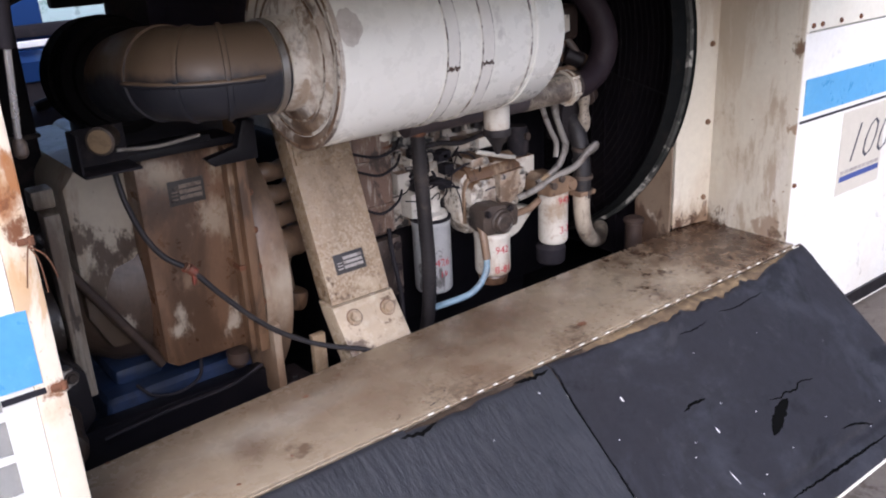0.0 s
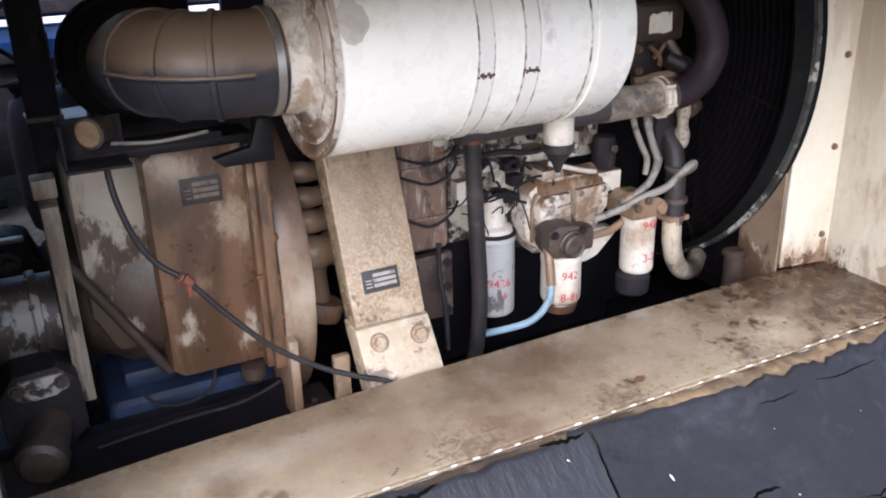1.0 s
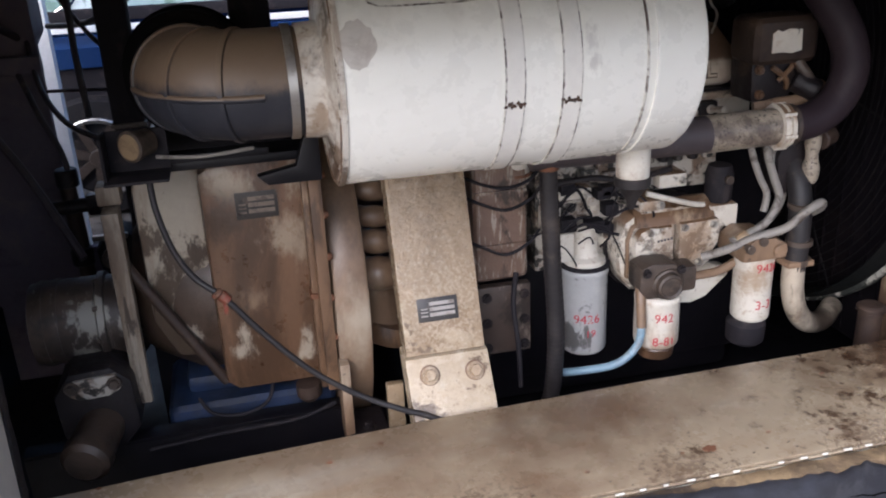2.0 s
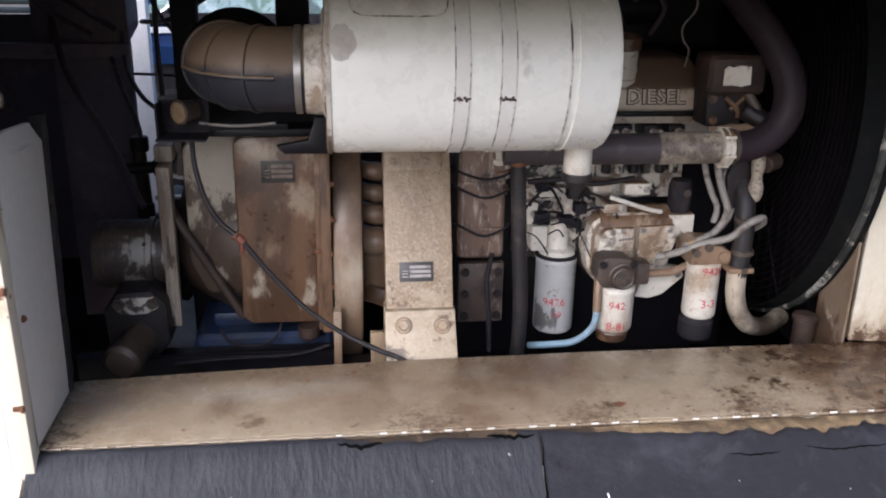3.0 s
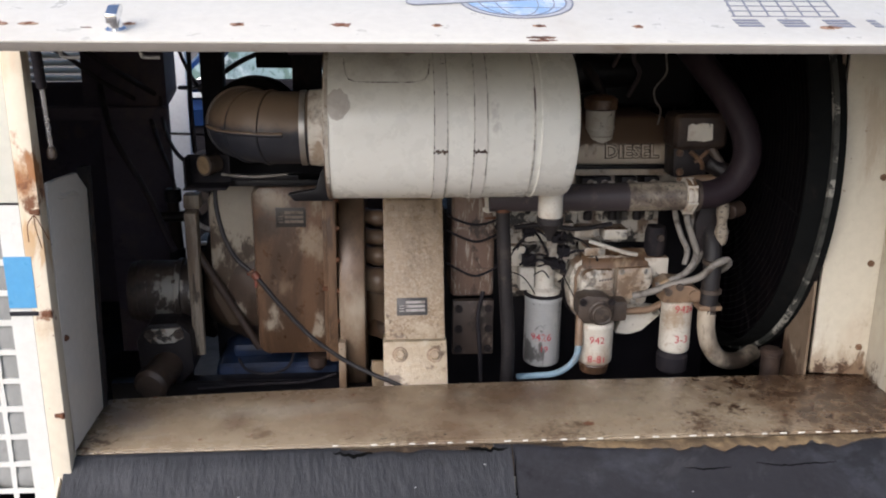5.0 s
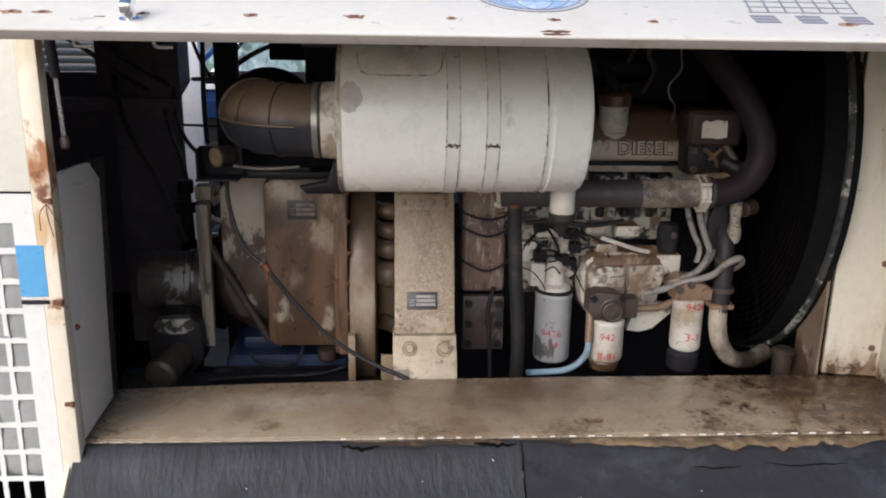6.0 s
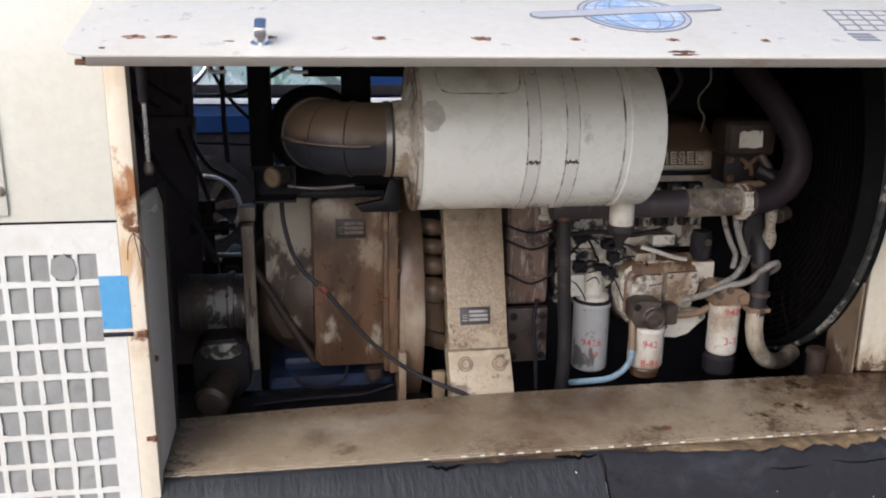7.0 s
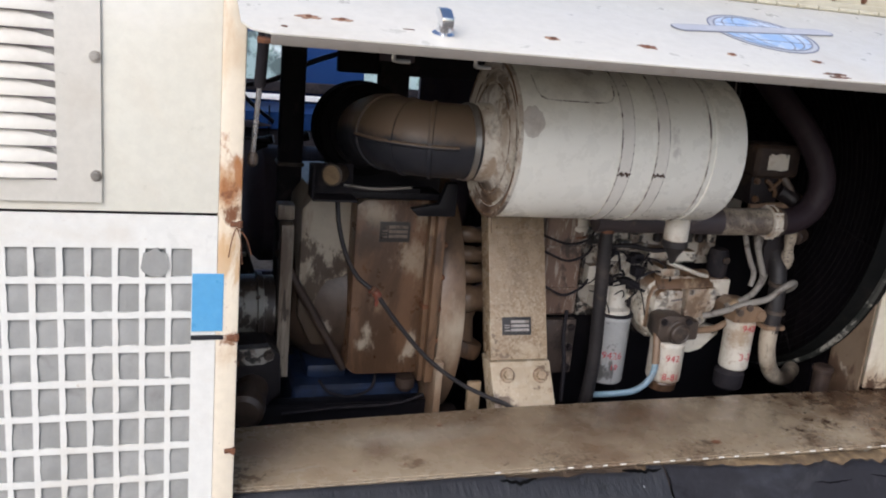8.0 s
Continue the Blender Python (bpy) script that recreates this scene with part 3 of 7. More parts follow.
def hexbolt(bm, at, d, r=0.012, h=0.01):
    """A hexagon head on a washer, at a place, pointing along d."""
    at, d = Vector(at), Vector(d).normalized()
    lathe(bm, at, at + d, ((-0.002, r * 1.35), (0.002, r * 1.35), (0.003, r * 1.3)), 16)
    lathe(bm, at, at + d, ((0.002, r), (0.002 + h * 0.8, r), (0.002 + h, r * 0.85)), 6)


def mesh_of(name, bm, material, angle=35):
    bmesh.ops.recalc_face_normals(bm, faces=bm.faces)
    me = bpy.data.meshes.new(name)
    for f in bm.faces:
        f.smooth = True
    bm.to_mesh(me)
    bm.free()
    me.set_sharp_from_angle(angle=radians(angle))
    me.materials.append(material)
    return me


def thing(name, at, label, category, group="", kind=""):
    """An Empty at a thing's base."""
    ob = new(name)
    ob.empty_display_size = 0.05
    ob.location = at
    ROOT[ob.name] = Vector(at)
    return tagged(ob, label, category, group, kind)


def part(name, bm, material, parent, label="", angle=35):
    off = ROOT[parent.name]
    bmesh.ops.translate(bm, verts=bm.verts, vec=-off)
    ob = new(name, mesh_of(name, bm, material, angle))
    ob.parent = parent
    ROOT[ob.name] = off
    return tagged(ob, label)


def solid(name, bm, material, label="", category="", group="", kind="", angle=35):
    """A thing or piece of the setting that is one mesh, its origin at its base."""
    xs = [v.co for v in bm.verts]
    lo = [min(c[i] for c in xs) for i in range(3)]
    hi = [max(c[i] for c in xs) for i in range(3)]
    off = Vector(((lo[0] + hi[0]) / 2, (lo[1] + hi[1]) / 2, lo[2]))
    bmesh.ops.translate(bm, verts=bm.verts, vec=-off)
    ob = new(name, mesh_of(name, bm, material, angle))
    ob.location = off
    ROOT[ob.name] = off
    return tagged(ob, label, category, group, kind)


def B():
    return bmesh.new()


def boxed(*a, **k):
    bm = B()
    box(bm, *a, **k)
    return bm


def rodded(a, b, r, **k):
    bm = B()
    rod(bm, a, b, r, **k)
    return bm


def tubed(*a, **k):
    bm = B()
    tube(bm, *a, **k)
    return bm


def prismed(*a, **k):
    bm = B()
    prism(bm, *a, **k)
    return bm


def lathed(*a, **k):
    bm = B()
    lathe(bm, *a, **k)
    return bm


def words(text, size, m, depth=0.0008, shear=0.0, grow=0.0):
    """Lettering as a mesh, its base line on the pose m."""
    cu = bpy.data.curves.new("lettering", "FONT")
    cu.body, cu.size, cu.extrude, cu.shear = text, size, depth, shear
    cu.resolution_u, cu.offset = 2, grow
    ob = bpy.data.objects.new("lettering", cu)
    scene.collection.objects.link(ob)
    bpy.context.view_layer.update()
    me = bpy.data.meshes.new_from_object(ob.evaluated_get(bpy.context.evaluated_depsgraph_get()))
    bpy.data.objects.remove(ob)
    bm = B()
    bm.from_mesh(me)
    bpy.data.meshes.remove(me)
    bmesh.ops.transform(bm, matrix=m, verts=bm.verts)
    return bm


def blot(bm, m, rx, ry, h, seed, rough=0.35, n=18):
    """A ragged flat patch, h thick, on the pose m."""
    rnd = random.Random(seed)
    lo, hi = [], []
    for k in range(n):
        a = k * math.tau / n
        f = 1 - rough * rnd.random()
        p = (math.cos(a) * rx * f, math.sin(a) * ry * f)
        lo.append(bm.verts.new(m @ Vector((*p, 0))))
        hi.append(bm.verts.new(m @ Vector((*p, h))))
    bm.faces.new(lo), bm.faces.new(hi)
    for k in range(n):
        bm.faces.new((lo[k], lo[(k + 1) % n], hi[(k + 1) % n], hi[k]))

# ---- setting ----
SILL, FACE_L, FACE_R, XR, ROOF = 0.43, -0.06, 0.03, 2.25, 1.62

bm = B()
bmesh.ops.create_grid(bm, x_segments=2, y_segments=2, size=400)
solid("ground", bm, M_ground, "worn grey-brown concrete and dirt ground", "ground", kind="structure")

# enclosure: walls, roof, floor pan
solid("wall_front_upper", boxed(-1.9, -0.045, FACE_L, FACE_L + 0.03, 1.085, ROOF - 0.02, bevel=0.004), M_white, "cream-white painted steel upper side panel", "panel", kind="structure")
solid("wall_left", boxed(-1.93, -1.9, FACE_L, 2.15, 0.03, ROOF, bevel=0.004), M_white, "cream-white painted enclosure end panel", "panel", kind="structure")
solid("wall_right", boxed(3.6, 3.63, FACE_R, 2.15, 0.03, ROOF, bevel=0.004), M_white, "cream-white painted enclosure end panel", "panel", kind="structure")
for k, (x0, x1, z0, z1) in enumerate(((-1.9, -0.9, 0.1, ROOF), (-0.46, -0.26, 0.1, ROOF), (-0.9, -0.46, 0.1, 1.165), (-0.9, -0.46, 1.46, ROOF))):
    solid("wall_back_%d" % (k + 1), boxed(x0, x1, 2.12, 2.15, z0, z1), M_dark, "sooty inner face of the rear side panel", "panel", kind="structure")
solid("wall_back_right", boxed(0.95, 3.6, 2.12, 2.15, 0.1, ROOF, bevel=0.004), M_dark, "sooty inner face of the rear side panel", "panel", kind="structure")
solid("wall_back_low", boxed(-0.26, 0.95, 2.12, 2.15, 0.1, 0.3, bevel=0.004), M_dark, "sooty rear sill panel under the opening", "panel", kind="structure")
solid("partition", boxed(-1.25, -1.22, 0.05, 2.1, 0.1, ROOF - 0.03, bevel=0.003), M_dark, "sooty inner partition wall of the enclosure", "panel", kind="structure")
solid("floor_pan", boxed(-1.9, 3.6, 0.02, 2.12, 0.05, 0.1), M_oil_shade, "floor pan of the enclosure, near black with oil and painted-in shade", "floor", kind="structure")
bm = B()
box(bm, -1.93, 3.63, 0.075, 2.15, ROOF - 0.02, ROOF + 0.01, bevel=0.004)
solid("roof_panel", bm, M_roof, "weathered cream-green painted steel roof", "roof", kind="structure")

bm = B()
prism(bm, ((0.1, ROOF + 0.009), (0.102, ROOF + 0.03), (0.12, ROOF + 0.04), (0.7, ROOF + 0.2), (1.3, ROOF + 0.2), (1.75, ROOF + 0.009)), "x", -1.9, 3.6, bevel=0.004)
solid("roof_crown", bm, M_roof, "weathered cream raised middle of the steel roof", "roof", kind="structure")
for k in range(26):
    bm = B()
    hexbolt(bm, (-0.02 + k * 0.092, 0.1, ROOF + 0.022), (0, -1, 0), 0.006, 0.006)
    solid("bolt", bm, M_rust, "small rusty bolt along the roof hinge", "bolt", "roof hinge bolts")
solid("roof_edge_left", boxed(-1.93, -0.05, FACE_L, 0.073, ROOF - 0.019, ROOF + 0.008, bevel=0.004), M_roof, "weathered cream-green painted roof edge", "roof", kind="structure")
solid("roof_edge_right", boxed(2.315, 3.63, FACE_R, 0.073, ROOF - 0.019, ROOF + 0.008, bevel=0.004), M_roof, "weathered cream-green painted roof edge", "roof", kind="structure")

# front post beside the opening
post = thing("post", (-0.022, FACE_L + 0.02, 0.05), "rust-streaked cream corner post beside the opening", "post", kind="structure")
part("upright", boxed(-0.046, 0.0, FACE_L - 0.002, FACE_L + 0.045, 0.05, ROOF - 0.02, bevel=0.006), M_trim, post)
for z in (1.065, 0.822, 0.56):
    bm = B()
    box(bm, -0.022, -0.001, FACE_L - 0.008, FACE_L - 0.001, z - 0.005, z + 0.005, bevel=0.002)
    rod(bm, (-0.003, FACE_L - 0.006, z - 0.007), (-0.003, FACE_L - 0.006, z + 0.007), 0.005, seg=10)
    part("hinge_stub", bm, M_rust, post, "rusted hinge stub")
bm = B()
for k, (dx, dz) in enumerate(((0.03, -0.055), (0.012, -0.075), (-0.015, -0.06))):
    tube(bm, ((-0.01, FACE_L - 0.012, 1.06), (-0.01 + dx * 0.6, FACE_L - 0.03, 1.06 + dz * 0.3), (-0.01 + dx, FACE_L - 0.02, 1.06 + dz)), 0.0012, seg=5, step=5)
part("loose_wire", bm, M_rust, post)

# lower grille panel: bars round rectangular holes, grey filter foam behind
grille = thing("grille_panel", (-0.5, FACE_L, 0.05), "white punched steel grille over grey filter foam", "grille", kind="structure")
GX, GZ, PX, PZ, COLS, ROWS = -0.095, 1.012, 0.0505, 0.0735, 17, 12
gx0, gz0 = GX - COLS * PX, GZ - ROWS * PZ
bm = B()
box(bm, GX, -0.046, FACE_L, FACE_L + 0.004, 0.05, 1.08)
box(bm, gx0, GX, FACE_L, FACE_L + 0.004, GZ, 1.08)
box(bm, -1.9, gx0, FACE_L, FACE_L + 0.004, 0.05, 1.08)
box(bm, gx0, GX, FACE_L, FACE_L + 0.004, 0.05, gz0)
part("border", bm, M_white_low, grille)
rnd = random.Random(4)
for c in range(COLS):
    bm = B()
    x = GX - (c + 1) * PX
    prof = []
    for k in range(ROWS * 4 + 1):
        z = GZ - k * PZ / 4
        w = 0.0115 + rnd.uniform(-0.0014, 0.0016)
        prof.append([bm.verts.new((x + s * w, y, z)) for s, y in ((0, FACE_L), (1, FACE_L), (1, FACE_L + 0.004), (0, FACE_L + 0.004))])
    for p, q in zip(prof, prof[1:]):
        for k in range(4):
            bm.faces.new((p[k], p[(k + 1) % 4], q[(k + 1) % 4], q[k]))
    part("bar", bm, M_white_low, grille)
for r in range(1, ROWS + 1):
    bm = B()
    z = GZ - r * PZ
    prof = []
    for k in range(COLS * 4 + 1):
        x = GX - k * PX / 4
        w = 0.0135 + rnd.uniform(-0.0016, 0.0016)
        prof.append([bm.verts.new((x, y, z + s * w)) for s, y in ((0, FACE_L - 0.0006), (1, FACE_L - 0.0006), (1, FACE_L + 0.0034), (0, FACE_L + 0.0034))])
    for p, q in zip(prof, prof[1:]):
        for k in range(4):
            bm.faces.new((p[k], p[(k + 1) % 4], q[(k + 1) % 4], q[k]))
    part("bar", bm, M_white_low, grille)
bm = B()
bmesh.ops.create_grid(bm, x_segments=90, y_segments=64, size=0.5)
for v in bm.verts:
    u, w = v.co.x + 0.5, v.co.y + 0.5
    x, z = gx0 - 0.03 + u * (COLS * PX + 0.04), 0.335 + 0.006 * math.sin(u * 19) + w * 0.695
    y = FACE_L + 0.0075 - 0.0045 * abs(math.sin((x - GX) / PX * math.pi)) * abs(math.sin((z - GZ) / PZ * math.pi)) + 0.004 * noise.noise((x * 14, z * 14, 2)) + 0.03 * max(0, (0.385 - z) / 0.05) ** 2
    v.co = (x, y, z)
part("filter_foam", bm, M_greyfoam, grille, "grey filter foam", angle=80)
bm = B()
m = Matrix.Translation((-0.166, FACE_L - 0.001, 0.982)) @ Matrix.Rotation(radians(90), 4, "X")
blot(bm, m, 0.029, 0.033, 0.003, 9, 0.22)
part("torn_foam", bm, M_greyfoam, grille, "grey foam bulging over a torn bar")
for seed, x, z, w, h in ((1, -0.2, 0.7, 0.004, 0.05), (2, -0.23, 0.66, 0.03, 0.004), (3, -0.145, 0.735, 0.025, 0.006), (5, -0.37, 0.79, 0.02, 0.003)):
    bm = B()
    blot(bm, Matrix.Translation((x, FACE_L - 0.0008, z)) @ Matrix.Rotation(radians(90), 4, "X"), w / 2, h / 2, 0.0012, seed, 0.5)
    part("paint_crack", bm, M_greyfoam, grille, "grey crack in the paint")
solid("blue_stripe", boxed(-0.094, -0.032, FACE_L - 0.0035, FACE_L - 0.0005, 0.836, 0.96), M_blue, "sky-blue painted stripe end on white panel", "stripe", kind="structure")
solid("black_stripe", boxed(-0.095, -0.03, FACE_L - 0.0035, FACE_L - 0.0005, 0.817, 0.827), M_line, "thin black pinstripe on white panel", "stripe", kind="structure")

# louvred vent cover on the upper panel
vent = thing("vent_cover", (-0.75, FACE_L, 1.1), "white steel cover plate with pressed louvres", "vent")
part("plate", boxed(-1.25, -0.262, FACE_L - 0.008, FACE_L - 0.001, 1.103, 1.575, bevel=0.002), M_lid, vent)
for k in range(14):
    z = 1.15 + k * 0.0302
    bm = B()
    n = 14
    rows_ = []
    for i in range(n + 1):
        u = i / n
        x = -1.18 + u * 0.84
        e = min(1.0, min(u, 1 - u) / 0.03)
        rows_.append([bm.verts.new((x, y, zz)) for y, zz in ((FACE_L - 0.008, z + 0.026), (FACE_L - 0.008 - 0.006 * e, z + 0.014), (FACE_L - 0.008 - 0.0105 * e, z + 0.001), (FACE_L - 0.008 - 0.0105 * e, z - 0.001), (FACE_L - 0.0075, z - 0.001))])
    for p, q in zip(rows_, rows_[1:]):
        for i in range(4):
            bm.faces.new((p[i], p[i + 1], q[i + 1], q[i]))
    ob = part("louvre", bm, M_lid, vent, angle=60)
    bm = B()
    box(bm, -1.175, -0.342, FACE_L - 0.0105, FACE_L - 0.0084, z - 0.0035, z - 0.0012)
    part("slot", bm, M_dark, vent)
for z in (1.156, 1.378):
    bm = B()
    hexbolt(bm, (-0.272, FACE_L - 0.009, z), (0, -1, 0), 0.008, 0.005)
    part("bolt", bm, M_steel, vent)

# sill of the opening: a folded steel channel
bm = B()
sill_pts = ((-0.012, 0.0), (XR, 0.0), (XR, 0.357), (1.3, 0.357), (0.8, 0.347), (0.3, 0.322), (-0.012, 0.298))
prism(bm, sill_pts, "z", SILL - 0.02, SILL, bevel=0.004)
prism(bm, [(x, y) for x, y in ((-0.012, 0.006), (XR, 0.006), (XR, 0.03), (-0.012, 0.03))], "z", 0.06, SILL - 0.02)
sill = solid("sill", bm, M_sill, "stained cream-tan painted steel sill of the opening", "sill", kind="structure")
rnd = random.Random(11)
for k in range(16):
    x, y = 0.12 + k * 0.137 + rnd.uniform(-0.05, 0.05), rnd.choice((0.06, 0.17, 0.28)) + rnd.uniform(-0.03, 0.03)
    bm = B()
    blot(bm, Matrix.Translation((x, y, SILL + 0.0002)), rnd.uniform(0.004, 0.008), rnd.uniform(0.003, 0.006), 0.001, k, 0.4, 10)
    part("rust_pit", bm, M_rust, sill)
bm = B()
blot(bm, Matrix.Translation((1.325, 0.07, SILL + 0.0002)), 0.02, 0.012, 0.0012, 77, 0.4)
part("rust_pit", bm, M_rust, sill)

for k in range(16):
    x = 2.22 - 0.55 * rnd.random() ** 1.7
    y = rnd.uniform(0.03, 0.33)
    bm = B()
    blot(bm, Matrix.Translation((x, y, SILL + 0.0002)) @ Matrix.Rotation(rnd.uniform(0, 3), 4, "Z"), rnd.uniform(0.004, 0.022) * (0.5 + 0.5 * (x > 1.95)), rnd.uniform(0.003, 0.008), 0.0008, 100 + k, 0.6, 14)
    part("rust_flake", bm, M_paintloss, sill)

for k in range(36):
    x = 0.55 + 1.65 * rnd.random()
    y = 0.006 + 0.05 * rnd.random() ** 2
    bm = B()
    blot(bm, Matrix.Translation((x, y, SILL + 0.0002)) @ Matrix.Rotation(rnd.uniform(-0.6, 0.6), 4, "Z"), rnd.uniform(0.002, 0.006), rnd.uniform(0.001, 0.0028), 0.001, 300 + k, 0.6, 10)
    part("rust_flake", bm, M_paintloss, sill)

# right-hand inner wall, end post and outer panel
solid("wall_inner_right", boxed(XR, XR + 0.02, FACE_R + 0.002, 0.36, SILL - 0.02, ROOF - 0.02, bevel=0.003), M_inner, "cream painted inner jamb with rust marks", "panel", kind="structure")
bm = B()
prism(bm, ((2.088, 0.362), (2.25, 0.335), (2.25, 0.36), (2.094, 0.386)), "z", SILL + 0.002, ROOF - 0.02, bevel=0.003)
end_post = solid("end_post", bm, M_inner, "cream folded steel end post with rusty bolts", "post", kind="structure")
for z in (0.523, 0.79, 1.05, 1.32):
    bm = B()
    hexbolt(bm, (2.222, 0.339, z), (-0.16, -1, 0), 0.0075, 0.006)
    part("bolt", bm, M_gear, end_post)
solid("wall_front_right", boxed(XR + 0.003, 3.6, FACE_R, FACE_R + 0.03, 0.03, 1.098, bevel=0.005), M_white_low, "white painted steel lower side panel", "panel", kind="structure")
solid("wall_front_right_upper", boxed(XR + 0.003, 3.6, FACE_R - 0.002, FACE_R + 0.03, 1.103, ROOF - 0.02, bevel=0.005), M_white, "white painted steel upper side panel", "panel", kind="structure")
solid("blue_stripe", boxed(XR + 0.025, 3.58, FACE_R - 0.003, FACE_R - 0.0005, 0.843, 0.957), M_blue, "long sky-blue painted stripe on white panel", "stripe", kind="structure")
solid("black_stripe", boxed(XR + 0.01, 3.58, FACE_R - 0.003, FACE_R - 0.0005, 0.82, 0.828), M_line, "thin black pinstripe on white panel", "stripe", kind="structure")
for x, z in ((2.28, 1.12), (2.33, 1.12), (2.44, 1.12), (2.56, 1.12), (2.262, 0.62)):
    bm = B()
    hexbolt(bm, (x, FACE_R - 0.003, z), (0, -1, 0), 0.006, 0.004)
    solid("screw", bm, M_rust, "small rusted screw on the white panel", "screw", "panel screws")
decal = thing("anniversary_decal", (2.62, FACE_R, 0.54), "cream anniversary sticker with a script numeral and blue strip", "sticker")
part("film", boxed(2.53, 2.82, FACE_R - 0.0025, FACE_R - 0.0005, 0.52, 0.81), M_decal_paper, decal)
mw = Matrix.Translation((2.555, FACE_R - 0.003, 0.625)) @ Matrix.Rotation(radians(90), 4, "X")
part("numeral", words("100", 0.2, mw, 0.0005, 0.4, grow=-0.0045), M_ink, decal, "thin dark script numeral")
part("strip", boxed(2.545, 2.81, FACE_R - 0.0035, FACE_R - 0.002, 0.565, 0.585), M_navy, decal)
for k in range(9):
    part("print_bar", boxed(2.55 + k * 0.029, 2.572 + k * 0.029, FACE_R - 0.0035, FACE_R - 0.002, 0.592, 0.604), M_bar, decal)
solid("red_mark", boxed(2.62, 2.75, FACE_R - 0.003, FACE_R - 0.0005, 0.06, 0.085), mat("red_mark_paint", (0.4, 0.03, 0.04), 0.5), "small red painted mark low on the panel", "mark", kind="structure")

# left jamb plate
jamb = thing("jamb_plate", (0.0, 0.1, SILL), "grey steel jamb plate with torn black lining edge", "panel", kind="structure")
bm = B()
prism(bm, ((-0.03, 0.44), (0.214, 0.445), (0.232, 0.7), (0.268, 1.05), (0.2, 1.105), (0.08, 1.115), (-0.005, 1.115)), "x", -0.012, 0.0, bevel=0.002)
part("plate", bm, M_sideplate, jamb)
bm = B()
rnd = random.Random(3)
prof = []
for k in range(30):
    z = 0.445 + k * 0.0228
    y = 0.214 + (z - 0.44) * 0.088
    prof.append([bm.verts.new((dx, y + dy + rnd.uniform(-0.006, 0.008), z)) for dx, dy in ((-0.02, 0.0), (0.004, 0.0), (0.006, 0.022), (-0.02, 0.03))])
for p, q in zip(prof, prof[1:]):
    for k in range(4):
        bm.faces.new((p[k], p[(k + 1) % 4], q[(k + 1) % 4], q[k]))
part("lining_edge", bm, M_rubber, jamb, "ragged black lining edge")
bm = B()
bmesh.ops.create_grid(bm, x_segments=12, y_segments=10, size=0.5)
for v in bm.verts:
    u, w = v.co.x + 0.5, v.co.y + 0.5
    v.co = (-0.012 + 0.016 * noise.noise((u * 3, w * 3, 1.0)) + 0.008, -0.005 + u * 0.262, 1.05 + w * (0.07 - 0.05 * u) - 0.02 * u * u + 0.008 * noise.noise((u * 4, w * 4, 5)))
bmesh.ops.solidify(bm, geom=bm.faces[:], thickness=0.006)
part("torn_flap", bm, M_sideplate, jamb, "crumpled grey lining flap")
bm = B()
hexbolt(bm, (0.001, 0.0, 0.735), (1, 0, 0), 0.006, 0.005)
part("bolt", bm, M_rust, jamb)

# ---- upper door, propped open ----
LA = math.atan2(0.155, 0.52)
LID = Matrix.Translation((0, -0.46, 1.45)) @ Matrix.Rotation(LA, 4, "X")
LEN = 0.5426
door = thing("upper_door", (1.1, -0.2, 1.45), "white upper door propped open with rusty screws and decals", "door")


def on_lid(bm, name, material, label="", parent=None):
    bmesh.ops.transform(bm, matrix=LID, verts=bm.verts)
    return part(name, bm, material, parent or door, label)


bm = B()
c = 0.045
FE = 0.028
outline = [(-0.035 + c, FE), (2.3 - c, FE), (2.3 - c * 0.3, FE + c * 0.3), (2.3, FE + c), (2.3, LEN), (-0.035, LEN), (-0.035, FE + c), (-0.035 + c * 0.3, FE + c * 0.3)]
prism(bm, outline, "z", -0.004, 0.0, bevel=0.0015)
on_lid(bm, "panel", M_lid)
bm = B()
box(bm, 0.008, 2.257, FE + 0.0005, FE + 0.006, -0.02, -0.0042, bevel=0.0015)
box(bm, -0.025, -0.017, FE + 0.045, LEN - 0.03, -0.014, -0.004, bevel=0.0015)
box(bm, 2.28, 2.288, FE + 0.045, LEN - 0.03, -0.014, -0.004, bevel=0.0015)
on_lid(bm, "flange", M_flange_shade)
bm = B()
box(bm, 0.0, 2.26, FE + 0.012, LEN - 0.03, -0.013, -0.005, bevel=0.003)
on_lid(bm, "lining", M_sheet, "black insulation lining")
for k, x in enumerate((0.075, 0.13, 0.31, 0.509, 0.70, 0.88, 1.074, 1.268, 1.65, 1.84, 2.03)):
    bm = B()
    blot(bm, Matrix.Translation((x, 0.121, 0.0003)), (0.026, 0.02, 0.014, 0.019, 0.026, 0.013, 0.016, 0.014)[k % 8], 0.015 if k in (0, 4) else 0.011, 0.0008, 20 + k, 0.5)
    stain = on_lid(bm, "rust_stain", M_rustspot, "rust stain round a screw")
    bm = B()
    lathe(bm, (x, 0.121, 0), (x, 0.121, 1), ((0.0, 0.006), (0.002, 0.0055), (0.0028, 0.004)), 12)
    on_lid(bm, "screw", M_rust, parent=stain)
for k, (x, s, w, h) in enumerate(((1.07, 0.054, 0.032, 0.009), (1.065, 0.038, 0.034, 0.007), (0.03, 0.062, 0.006, 0.005), (0.24, 0.1, 0.012, 0.003))):
    bm = B()
    blot(bm, Matrix.Translation((x, s, 0.0002)), w, h, 0.0009, 50 + k, 0.5)
    on_lid(bm, "rust_streak", M_rust)
